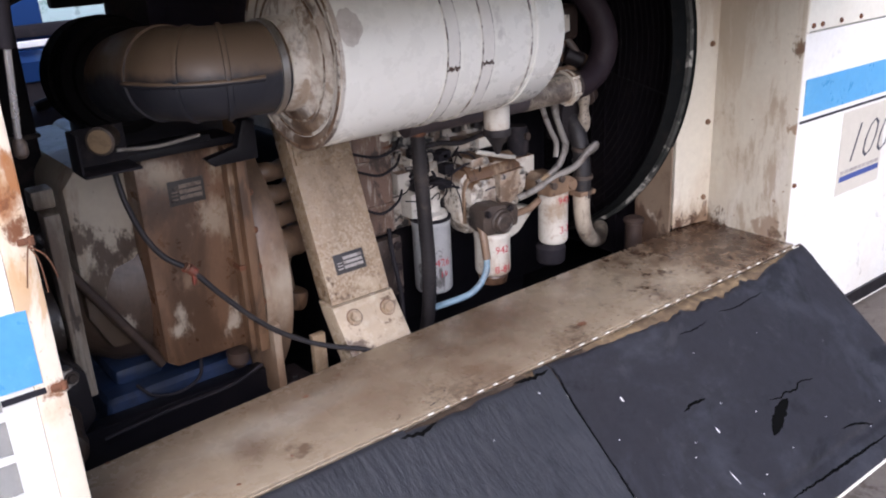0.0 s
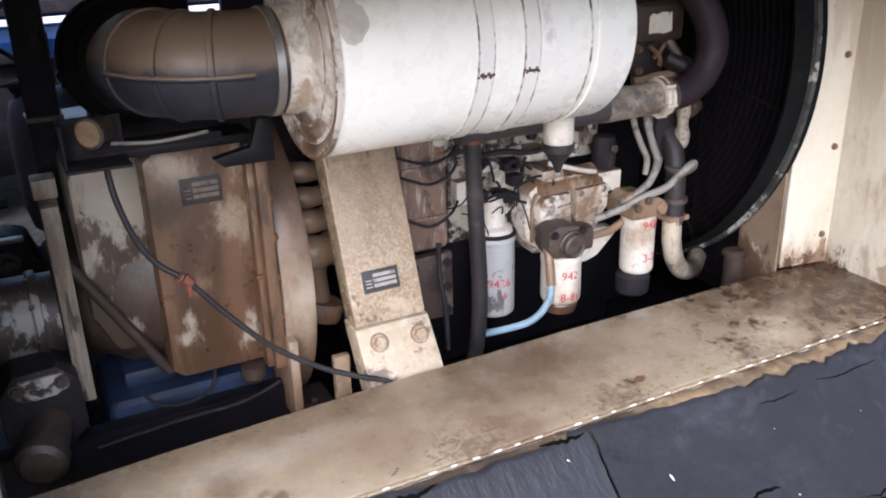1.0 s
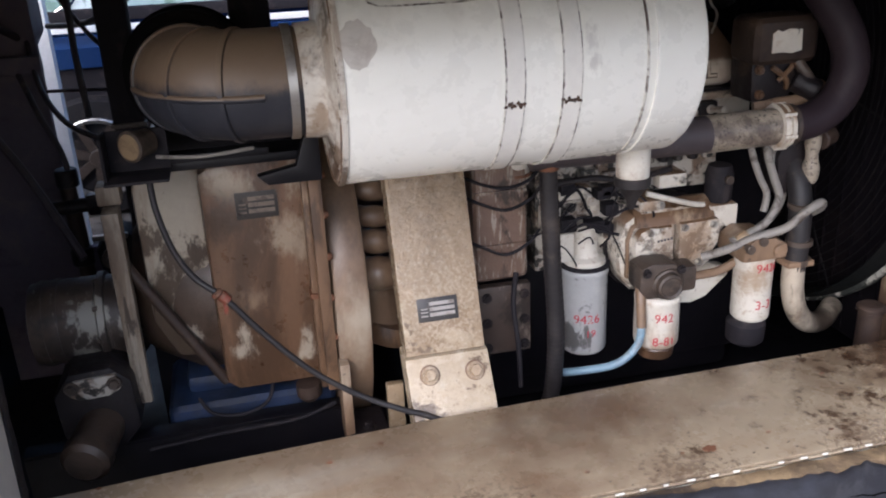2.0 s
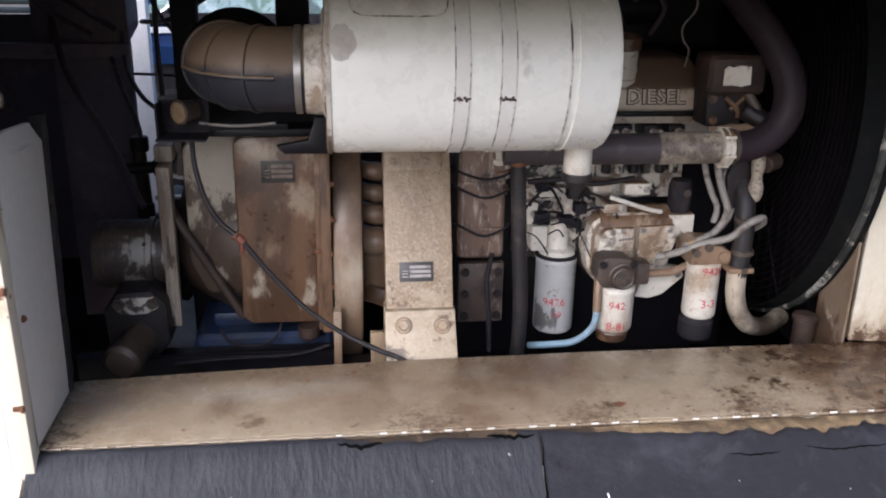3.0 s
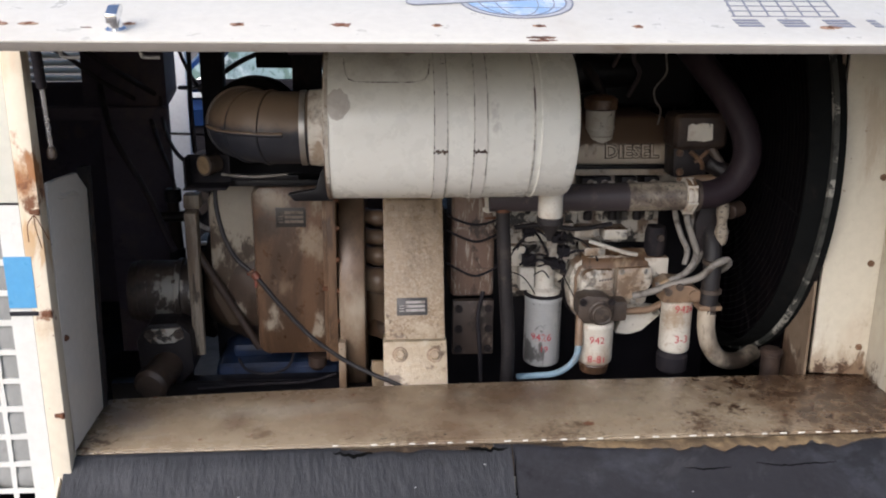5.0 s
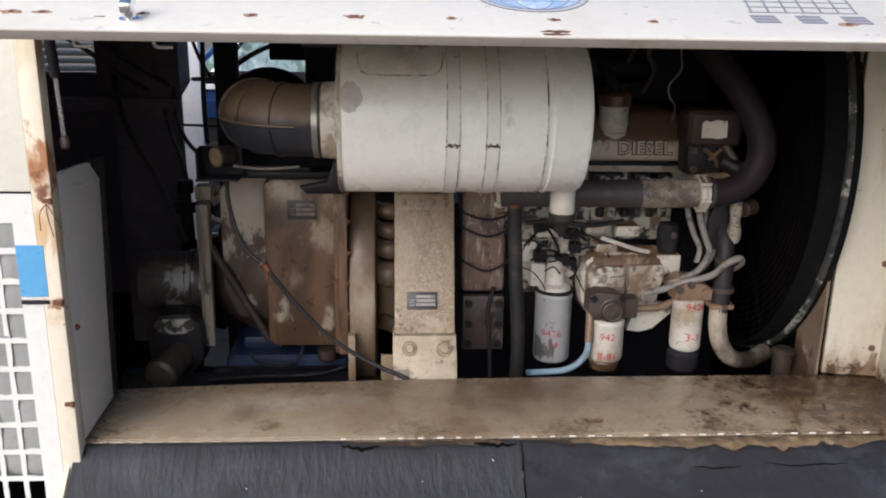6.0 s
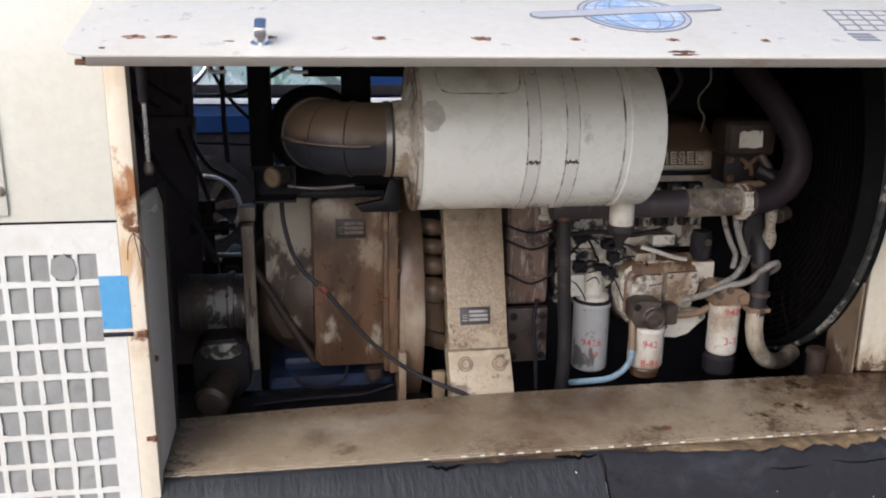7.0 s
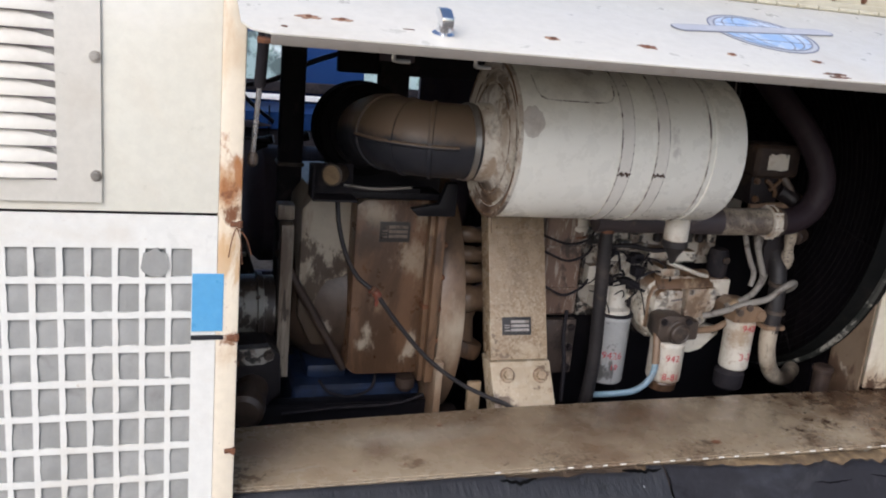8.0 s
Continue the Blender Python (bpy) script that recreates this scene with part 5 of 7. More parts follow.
# ---- support bracket ----
br = thing("support_bracket", (0.87, 0.42, 0.3), "speckled tan steel support bracket with bolts and plate", "bracket")


def br_y(z):
    return 0.448 + (z - 0.528) * 0.37 if z > 0.528 else 0.448 - (0.528 - z) * 0.72


bm = B()
for x0, x1 in ((0.777, 0.962),):
    prism(bm, ((br_y(0.533), 0.533), (br_y(1.03), 1.03), (br_y(1.03) + 0.07, 1.03), (br_y(0.533) + 0.07, 0.533)), "x", x0, x1, bevel=0.005)
part("upright", bm, M_bracket, br)
bm = B()
prism(bm, ((br_y(0.53) - 0.006, 0.53), (br_y(0.33) - 0.004, 0.33), (br_y(0.33) + 0.09, 0.33), (br_y(0.53) + 0.07, 0.53)), "x", 0.772, 0.966, bevel=0.005)
foot = part("foot", bm, M_brfoot, br, "cream worn foot block")
for x, z in ((0.823, 0.497), (0.928, 0.494)):
    bm = B()
    hexbolt(bm, (x, br_y(z) - 0.007, z), (0, -1, 0.6), 0.0155, 0.013)
    bolt = part("bolt", bm, M_bracket, br)
    bm = B()
    d_ = Vector((0, -1, 0.6)).normalized()
    at_ = Vector((x, br_y(z) - 0.006, z))
    lathe(bm, at_, at_ + d_, ((-0.004, 0.0235), (0.0015, 0.0235), (0.002, 0.023)), 20)
    part("dark_ring", bm, M_gear, bolt, "dark brown ring under the bolt")
bm = B()
prism(bm, ((br_y(0.9) - 0.012, 0.892), (br_y(0.94) - 0.012, 0.94), (br_y(0.94), 0.94), (br_y(0.9), 0.892)), "x", 0.785, 0.935, bevel=0.002)
part("top_lug", bm, M_bracket, br)
for x in (0.803, 0.892):
    bm = B()
    hexbolt(bm, (x, br_y(0.915) - 0.013, 0.915), (0, -1, 0.3), 0.009, 0.008)
    part("bolt", bm, M_bracket, br)


def nameplate(parent, m, w, h, bars):
    """A dark plate with pale print bars; m: centre, z outwards."""
    bm = boxed(-w / 2, w / 2, -h / 2, h / 2, 0, 0.0016, bevel=0.0005)
    bmesh.ops.transform(bm, matrix=m, verts=bm.verts)
    pl = part("nameplate", bm, M_plate, parent, "dark nameplate with pale print bars")
    for x0, x1, y0, y1 in ((-0.2, 0.42, 0.17, 0.32), (-0.2, 0.42, -0.06, 0.09), (-0.2, 0.42, -0.29, -0.14), (-0.42, -0.25, 0.02, 0.07), (-0.42, -0.25, -0.12, -0.07), (-0.42, -0.25, -0.28, -0.22)):
        bm = boxed(x0 * w, x1 * w, y0 * h, y1 * h, 0.0014, 0.0024)
        bmesh.ops.transform(bm, matrix=m, verts=bm.verts)
        part("print_bar", bm, bars, pl)


nameplate(br, Matrix.Translation((0.862, br_y(0.628) - 0.0005, 0.628)) @ Matrix.Rotation(radians(90 - 20.3), 4, "X"), 0.094, 0.054, M_bar)

# ---- compressor unit ----
comp = thing("compressor_unit", (0.42, 0.9, 0.1), "brown grime-covered compressor gear casing with peeling paint", "compressor")
bm = B()
prism(bm, ((0.225, 0.60), (0.225, 0.93), (0.26, 0.975), (0.38, 0.98), (0.38, 0.5), (0.27, 0.5)), "y", 0.675, 1.25, bevel=0.02)
part("rear_casing", bm, M_gear2, comp)
bm = B()
lathe(bm, (0.19, 0.88, 0.62), (0.4, 0.88, 0.62), ((0, 0.15), (0.02, 0.17), (0.12, 0.225), (0.2, 0.235)), 48)
part("bearing_cone", bm, M_cone, comp, "oily brown bearing cone")
bm = B()
prism(bm, ((0.372, 0.45), (0.372, 0.965), (0.4, 0.982), (0.606, 0.986), (0.606, 0.43), (0.4, 0.43)), "y", 0.604, 1.3, bevel=0.018)
casing = part("front_casing", bm, M_gear, comp, "brown oil-stained casing")
bm = B()
prism(bm, ((0.59, 0.42), (0.59, 0.98), (0.606, 0.985), (0.606, 0.42)), "y", 0.572, 0.62, bevel=0.004)
part("casing_rib", bm, M_rustyflange, comp)
bm = B()
box(bm, 0.604, 0.632, 0.545, 1.32, 0.425, 0.99, bevel=0.005)
fl = part("flange", bm, M_rustyflange, comp, "rust-brown joint flange")
for z in (0.47, 0.56, 0.66, 0.76, 0.86, 0.95):
    bm = B()
    hexbolt(bm, (0.633, 0.556, z), (1, 0, 0), 0.0075, 0.007)
    part("bolt", bm, M_rust, fl)
bm = B()
box(bm, 0.585, 0.606, 0.566, 0.61, 0.655, 0.668, bevel=0.003)
part("stud", bm, M_rust, fl)
nameplate(casing, Matrix.Translation((0.492, 0.6035, 0.885)) @ Matrix.Rotation(radians(90), 4, "X"), 0.092, 0.062, M_bar_dirty)
bm = B()
prism(bm, ((0.62, 0.425), (0.62, 0.895), (0.68, 0.9), (0.66, 0.64), (0.64, 0.425)), "x", 0.163, 0.2, bevel=0.006)
part("end_flange", bm, M_endbar, comp, "pale streaked end flange bar")
bm = B()
box(bm, 0.155, 0.205, 0.66, 0.72, 0.9, 0.945, bevel=0.006)
part("flange_lug", bm, M_endbar, comp)
bm = B()
lathe(bm, (0.56, 0.6, 0.425), (0.56, 0.6, 0.38), ((0, 0.03), (0.03, 0.03), (0.045, 0.018)), 16)
part("drain_boss", bm, M_arm, comp)
part("diagonal_arm", tubed(((0.165, 0.69, 0.8), (0.19, 0.665, 0.755), (0.28, 0.65, 0.6), (0.372, 0.64, 0.44)), 0.013, seg=14), M_arm, comp, "oily brown diagonal arm")

# motor and valve body at the left end
motor = thing("oil_pump_motor", (0.06, 0.75, 0.3), "grimy cylindrical pump motor with scraped paint", "motor")
bm = B()
lathe(bm, (-0.045, 0.74, 0.61), (0.17, 0.74, 0.61), ((0, 0.075), (0.006, 0.095), (0.03, 0.098), (0.15, 0.098), (0.155, 0.106), (0.17, 0.106), (0.172, 0.096), (0.205, 0.096)), 44)
part("barrel", bm, M_motor, motor, "oily barrel with scraped pale paint")
for x_ in (-0.02, 0.012):
    part("band", lathed((x_, 0.74, 0.61), (x_ + 1, 0.74, 0.61), ((0, 0.096), (0.001, 0.1005), (0.012, 0.1005), (0.013, 0.096)), seg=44), M_motor, motor)
for k in range(8):
    a_ = k * math.tau / 8 + 0.2
    bm = B()
    hexbolt(bm, (0.112, 0.74 + math.cos(a_) * 0.1, 0.61 + math.sin(a_) * 0.1), (-1, 0, 0), 0.006, 0.008)
    part("bolt", bm, M_pump, motor)
vb = thing("control_valve", (0.09, 0.56, 0.3), "oily cast valve body with round ports", "valve")
bm = B()
prism(bm, ((0.005, 0.4), (0.0, 0.5), (0.04, 0.555), (0.13, 0.56), (0.17, 0.52), (0.175, 0.4), (0.13, 0.35), (0.04, 0.35)), "y", 0.565, 0.75, bevel=0.012)
part("casting", bm, M_block, vb)
bm = B()
prism(bm, ((0.035, 0.505), (0.05, 0.54), (0.14, 0.545), (0.15, 0.51), (0.12, 0.495), (0.06, 0.492)), "y", 0.556, 0.57, bevel=0.003)
part("pale_cover", bm, M_cast_oily, vb)
for x in (0.045, 0.135):
    bm = B()
    hexbolt(bm, (x, 0.556, 0.525), (0, -1, 0), 0.012, 0.01)
    part("bolt", bm, M_pump, vb)
bm = B()
lathe(bm, (0.1, 0.62, 0.42), (0.06, 0.44, 0.395), ((0, 0.05), (0.13, 0.05), (0.14, 0.055), (0.17, 0.053), (0.18, 0.04)), 32)
part("port_barrel", bm, M_cone, vb, "brown grimy port barrel")

# blue tank under the casing
tank = thing("blue_tank", (0.45, 0.9, 0.1), "dark blue oil tank under the casing", "tank")
bm = B()
box(bm, 0.22, 0.63, 0.66, 1.3, 0.12, 0.375, bevel=0.03, seg=3)
part("shell", bm, M_blue_tank, tank)
bm = B()
box(bm, 0.27, 0.4, 0.72, 0.95, 0.372, 0.42, bevel=0.02)
part("raised_lid", bm, M_blue_tank, tank)
solid("black_hose", tubed(((0.3, 0.65, 0.4), (0.33, 0.62, 0.37), (0.4, 0.62, 0.355), (0.46, 0.63, 0.375), (0.48, 0.66, 0.42)), 0.0045, seg=8), M_black, "thin black hose loop over the blue tank", "hose")
solid("black_hose", tubed(((0.18, 0.57, 0.33), (0.35, 0.575, 0.34), (0.52, 0.575, 0.345), (0.62, 0.59, 0.365)), 0.005, seg=8), M_black, "thin black hose along the blue tank", "hose")

# Added dark rail hides the tank front, where only shade shows below.
rail_ = thing("frame_rail", (0.45, 0.62, 0.1), "near-black steel frame rail added below the casing", "rail")
part("web", boxed(-0.1, 0.64, 0.6, 0.612, 0.1, 0.336, bevel=0.003), M_oil_shade, rail_)
part("top_flange", boxed(-0.1, 0.64, 0.6, 0.65, 0.336, 0.344, bevel=0.002), M_oil_shade, rail_)

# gauge, its bracket and the long cable
gauge = thing("oil_gauge", (0.28, 0.45, 1.0), "small round brass-faced gauge on a black bracket", "gauge")
GD = Vector((-0.62, -0.78, 0.0))
GC = Vector((0.268, 0.452, 1.076))
bm = B()
lathe(bm, GC - GD * 0.05, GC + GD, ((0, 0.026), (0.036, 0.027), (0.04, 0.031), (0.049, 0.031), (0.051, 0.027)), 28)
part("case", bm, M_pump, gauge)
part("face", rodded(GC - GD * 0.004, GC + GD * 0.0015, 0.026, seg=28), M_brass, gauge, "tarnished gauge face")
bm = B()
box(bm, 0.215, 0.335, 0.41, 0.5, 1.012, 1.018, bevel=0.002)
box(bm, 0.215, 0.335, 0.495, 0.502, 1.012, 1.1, bevel=0.002)
box(bm, 0.215, 0.221, 0.43, 0.5, 1.012, 1.1, bevel=0.002)
part("bracket", bm, M_black, gauge)
cable = thing("drain_hose", (0.5, 0.4, 0.42), "long black drain hose with a red clamp", "hose")
part("hose", tubed(((0.292, 0.47, 1.0), (0.297, 0.455, 0.94), (0.318, 0.44, 0.86), (0.352, 0.43, 0.80), (0.404, 0.414, 0.755), (0.47, 0.405, 0.67), (0.56, 0.395, 0.57), (0.66, 0.385, 0.495), (0.75, 0.366, 0.453), (0.79, 0.36, 0.438), (0.825, 0.356, 0.42), (0.855, 0.355, 0.403)), 0.0066, seg=12), M_rubber, cable)
bm = B()
rod(bm, (0.397, 0.414, 0.765), (0.412, 0.411, 0.748), 0.012, seg=12)
rod(bm, (0.388, 0.412, 0.772), (0.393, 0.412, 0.766), 0.0125, seg=10)
box(bm, 0.4, 0.41, 0.403, 0.413, 0.722, 0.748, bevel=0.002)
part("clamp", bm, M_redclamp, cable, "rusty red hose clamp")
bm = B()
box(bm, 0.29, 0.6, 0.52, 0.62, 1.0, 1.02, bevel=0.004)
box(bm, 0.28, 0.53, 0.5, 0.515, 1.022, 1.038, bevel=0.003)
rail = thing("hose_rail", (0.45, 0.56, 0.99), "black rail plate under the rubber elbow", "bracket")
part("plate", bm, M_oil_shade, rail)
bm = B()
prism(bm, ((0.5, 0.985), (0.52, 0.965), (0.63, 0.965), (0.63, 1.06), (0.6, 1.06), (0.58, 1.0)), "y", 0.47, 0.5, bevel=0.003)
part("lug", bm, M_oil_shade, rail)
# Added black block stands in for the darkness beneath the elbow.
part("dark_fill", boxed(0.3, 0.64, 0.66, 0.8, 0.97, 1.2, bevel=0.02), M_oil_shade, rail, "black block filling the dark under the elbow")
part("bright_tube", tubed(((0.31, 0.49, 1.043), (0.4, 0.485, 1.036), (0.5, 0.49, 1.042)), 0.004, seg=8), M_braid, rail, "bright steel tube")

# dark upright and harness on the far left
pst = thing("dark_upright", (0.21, 0.82, 0.1), "black steel upright beside the intake elbow", "post")
part("tube", boxed(0.182, 0.256, 0.92, 0.99, 0.1, 1.58, bevel=0.012), M_black, pst)
part("collar", boxed(0.177, 0.261, 0.915, 0.995, 1.012, 1.024, bevel=0.003), M_pump, pst)
pst2 = thing("dark_upright", (0.525, 0.93, 0.1), "black steel upright behind the intake duct", "post")
part("tube", boxed(0.484, 0.58, 0.9, 0.96, 0.1, 1.58, bevel=0.01), M_black, pst2)
part("bolt_plate", boxed(0.474, 0.588, 0.892, 0.9, 1.36, 1.5, bevel=0.003), M_dark, pst2)
CABLES = ((((-0.5, 1.3, 1.46), (-0.34, 1.28, 1.38), (-0.2, 1.3, 1.28), (-0.1, 1.49, 1.17)), 0.011), (((-0.5, 1.3, 1.4), (-0.36, 1.28, 1.33), (-0.26, 1.32, 1.24), (-0.18, 1.49, 1.15)), 0.009), (((-0.5, 1.3, 1.52), (-0.3, 1.3, 1.45), (-0.16, 1.34, 1.38), (-0.1, 1.5, 1.34)), 0.008),
          (((-0.32, 1.5, 1.22), (-0.2, 1.2, 1.06), (-0.06, 1.05, 0.88), (0.06, 0.9, 0.7)), 0.011), (((-0.14, 1.49, 1.12), (-0.06, 1.3, 1.0), (0.0, 1.2, 0.9), (0.01, 1.2, 0.8)), 0.008),
          (((0.07, 1.3, 1.59), (0.072, 1.3, 1.35), (0.07, 1.28, 1.15), (0.08, 1.25, 0.98)), 0.009), (((-0.08, 1.8, 1.17), (0.05, 1.5, 1.2), (0.17, 1.2, 1.25), (0.3, 1.1, 1.33), (0.48, 1.05, 1.4)), 0.009), (((-0.08, 1.48, 1.02), (0.05, 1.45, 1.02), (0.2, 1.4, 1.02)), 0.005),
          (((-0.09, 1.5, 1.2), (-0.06, 1.4, 1.05), (0.0, 1.35, 0.95), (0.1, 1.3, 0.9)), 0.008), (((-0.05, 1.5, 1.5), (0.02, 1.45, 1.3), (0.1, 1.4, 1.18), (0.2, 1.3, 1.1)), 0.007))
for pts, r in CABLES:
    solid("cable", tubed(pts, r, seg=8), M_pipe_dark, "black cable hanging in the dark compartment", "cable", "harness cables")
solid("cross_beam", boxed(-0.62, -0.05, 1.42, 1.46, 1.08, 1.13, bevel=0.006), M_dark, "sooty steel cross beam in the compartment", "beam")
solid("cross_beam", boxed(0.36, 1.02, 0.965, 1.0, 1.312, 1.585, bevel=0.006), M_black, "black deep cross beam behind the air cleaner", "beam")
cbx = thing("control_box", (-0.24, 1.65, 1.1), "sooty black control box hung from the roof", "box")
part("case", prismed(((-0.39, 1.12), (-0.39, 1.59), (-0.093, 1.59), (-0.093, 1.16), (-0.13, 1.1), (-0.37, 1.1)), "y", 1.5, 1.815, bevel=0.012), M_dark, cbx)
part("cover", boxed(-0.37, -0.13, 1.49, 1.502, 1.15, 1.5, bevel=0.004), M_dark, cbx)
solid("partition_panel", boxed(-0.32, -0.06, 1.47, 1.5, 0.1, 1.58, bevel=0.004), M_dark, "sooty black partition panel in the compartment", "panel")
solid("upright_pipe", boxed(-0.36, -0.3, 1.85, 1.91, 0.1, 1.6, bevel=0.01), M_dark, "dark upright pipe in the compartment", "pipe")
rcv = thing("receiver_tank", (0.5, 1.7, 0.1), "black horizontal receiver tank at the rear", "tank")
part("shell", lathed((0.14, 1.7, 0.72), (1.2, 1.7, 0.72), ((0, 0.12), (0.02, 0.2), (0.06, 0.235), (0.9, 0.235), (0.95, 0.2), (0.97, 0.1)), seg=36), M_dark, rcv)
part("stand", boxed(0.3, 0.9, 1.6, 1.8, 0.1, 0.52, bevel=0.01), M_dark, rcv)
for x, z in ((0.2, 0.98), (0.34, 1.0), (0.46, 0.97), (0.6, 1.02)):
    bm = B()
    rod(bm, (x, 1.68, 0.85), (x, 1.68, z), 0.024, seg=12)
    rod(bm, (x - 0.03, 1.66, z - 0.01), (x + 0.04, 1.64, z + 0.01), 0.018, seg=10)
    part("fitting", bm, M_block, rcv)
pv = thing("pipe_valve", (0.09, 1.1, 0.5), "black pipe run with valves and fittings", "pipe")
part("riser", tubed(((0.0, 1.22, 0.1), (0.0, 1.22, 0.5), (0.0, 1.2, 0.72), (-0.005, 1.2, 0.85)), 0.022, seg=12), M_arm, pv)
bm = B()
rod(bm, (-0.06, 1.18, 0.75), (0.05, 1.18, 0.755), 0.02, seg=14)
rod(bm, (0.045, 1.18, 0.755), (0.075, 1.18, 0.756), 0.032, seg=6)
rod(bm, (0.075, 1.18, 0.756), (0.1, 1.18, 0.757), 0.014, seg=12)
part("fitting", bm, M_block, pv)
for z in (0.6, 0.83):
    part("fitting", rodded((0.0, 1.2, z - 0.025), (0.0, 1.2, z + 0.025), 0.03, seg=14), M_block, pv)
# Added dark mass where the machinery shows only as black.
vbk = thing("machinery_mass", (0.09, 1.3, 0.22), "black block with stubs, added for the dark machinery", "valve")
bm = B()
prism(bm, ((0.0, 0.25), (-0.01, 0.4), (0.03, 0.5), (0.02, 0.58), (0.07, 0.64), (0.13, 0.62), (0.17, 0.5), (0.16, 0.3), (0.1, 0.22)), "y", 1.28, 1.4, bevel=0.014)
part("body", bm, M_block, vbk)
for x_, z_, r_ in ((0.03, 0.35, 0.035), (0.11, 0.42, 0.03), (0.07, 0.56, 0.026), (0.13, 0.3, 0.022)):
    part("stub", lathed((x_, 1.29, z_), (x_, 1.2, z_), ((0, r_), (0.02, r_), (0.022, r_ * 1.25), (0.04, r_ * 1.25), (0.042, r_ * 0.7), (0.055, r_ * 0.6)), seg=16), M_motor, vbk)
part("handle", boxed(0.02, 0.12, 1.262, 1.277, 0.615, 0.632, bevel=0.004), M_steel, vbk)
bl = thing("rear_louvre", (-0.68, 2.13, 1.22), "pale louvred opening in the dark rear wall", "vent")
for k in range(9):
    bm = B()
    prism(bm, ((2.11, 1.172 + k * 0.034), (2.112, 1.175 + k * 0.034), (2.15, 1.193 + k * 0.034), (2.148, 1.19 + k * 0.034)), "x", -0.9, -0.46)
    part("slat", bm, M_white, bl)

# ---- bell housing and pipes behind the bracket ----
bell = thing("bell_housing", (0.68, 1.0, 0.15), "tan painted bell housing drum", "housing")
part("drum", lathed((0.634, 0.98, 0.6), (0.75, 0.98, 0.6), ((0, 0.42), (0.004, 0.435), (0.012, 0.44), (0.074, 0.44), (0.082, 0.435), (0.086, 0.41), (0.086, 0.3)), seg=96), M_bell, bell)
part("foot_plate", boxed(0.632, 0.655, 0.52, 0.62, 0.28, 0.5, bevel=0.004), M_bell, bell)
bm = B()
box(bm, 0.64, 0.735, 0.5, 0.63, 0.3, 0.312, bevel=0.003)
hexbolt(bm, (0.69, 0.54, 0.313), (0, 0, 1), 0.01, 0.01)
part("foot", bm, M_block, bell)
ex = thing("pipe_elbows", (0.76, 0.75, 0.4), "stacked tan pipe elbows behind the bracket", "pipe")
for z, r, dy in ((0.855, 0.026, 0.02), (0.795, 0.026, 0.0), (0.735, 0.03, -0.01), (0.655, 0.042, -0.02)):
    bm = B()
    tube(bm, ((0.7, 0.74 + dy, z), (0.74, 0.7 + dy, z), (0.79, 0.7 + dy, z - 0.005), (0.84, 0.74 + dy, z - 0.01), (0.88, 0.8, z - 0.01)), r, seg=16, radius=lambda u: 1 + 0.06 * math.sin(u * 22))
    part("elbow", bm, M_bell, ex)
part("column", lathed((0.765, 0.74, 0.45), (0.765, 0.74, 0.66), ((0, 0.05), (0.05, 0.052), (0.12, 0.046), (0.15, 0.055), (0.2, 0.05)), seg=24), M_bell, ex)
part("rusty_clamp", lathed((0.775, 0.72, 0.45), (0.8, 0.72, 0.53), ((0, 0.055), (0.01, 0.06), (0.04, 0.06), (0.05, 0.055)), seg=24), M_rustyflange, ex)
solid("support_strip", boxed(0.735, 0.775, 0.5, 0.52, 0.3, 0.44, bevel=0.003), M_bracket, "small tan strip bracket behind the support", "bracket")

# ---- engine ----
eng = thing("engine_block", (1.45, 1.05, 0.15), "diesel engine block, near black with oil and painted-in shade", "engine")
part("block", boxed(0.98, 1.93, 0.82, 1.4, 0.2, 0.86, bevel=0.02), M_oil_shade, eng)
part("sump", boxed(1.0, 1.85, 0.85, 1.35, 0.12, 0.3, bevel=0.03), M_oil_shade, eng)
part("head", boxed(1.0, 1.86, 0.86, 1.3, 0.86, 0.99, bevel=0.012), M_cast, eng)
bm = B()
box(bm, 0.995, 1.135, 0.645, 0.86, 0.6, 0.97, bevel=0.02, seg=3)
box(bm, 1.0, 1.13, 0.638, 0.66, 0.69, 0.7, bevel=0.004)
box(bm, 1.0, 1.13, 0.64, 0.66, 0.83, 0.838, bevel=0.003)
part("side_casting", bm, M_cover, eng, "brown grimy side casting")
bm = B()
box(bm, 1.0, 1.135, 0.63, 0.66, 0.405, 0.592, bevel=0.005)
pl = part("bolted_plate", bm, M_scraped, eng, "brown grimy bolted plate")
for x in (1.02, 1.118):
    for z in (0.425, 0.495, 0.565):
        bm = B()
        hexbolt(bm, (x, 0.629, z), (0, -1, 0), 0.01, 0.006)
        part("bolt", bm, M_block, pl)
for k, z in enumerate((0.85, 0.8, 0.69)):
    bm = B()
    tube(bm, ((0.97, 0.66, z + 0.03), (1.01, 0.625, z + 0.015), (1.07, 0.62, z - 0.005 * k), (1.13, 0.625, z + 0.012), (1.17, 0.66, z + 0.03)), 0.004, seg=6, step=5)
    part("strap_wire", bm, M_black, eng)

# valve cover with raised lettering
vc = thing("valve_cover", (1.5, 1.0, 0.99), "brown grimy valve cover with raised lettering", "engine cover")
bm = B()
prism(bm, ((0.785, 1.009), (0.772, 1.03), (0.782, 1.085), (0.86, 1.162), (1.2, 1.17), (1.24, 1.1), (1.24, 1.009)), "x", 1.1, 1.765, bevel=0.014)
for v in bm.verts:
    if v.co.x > 1.6:
        v.co.x -= 0.035 * max(0, (v.co.z - 1.08) / 0.09) + 0.03 * max(0, (1.05 - v.co.z) / 0.04)
part("cover", bm, M_vcover, vc, "dusty brown cover")
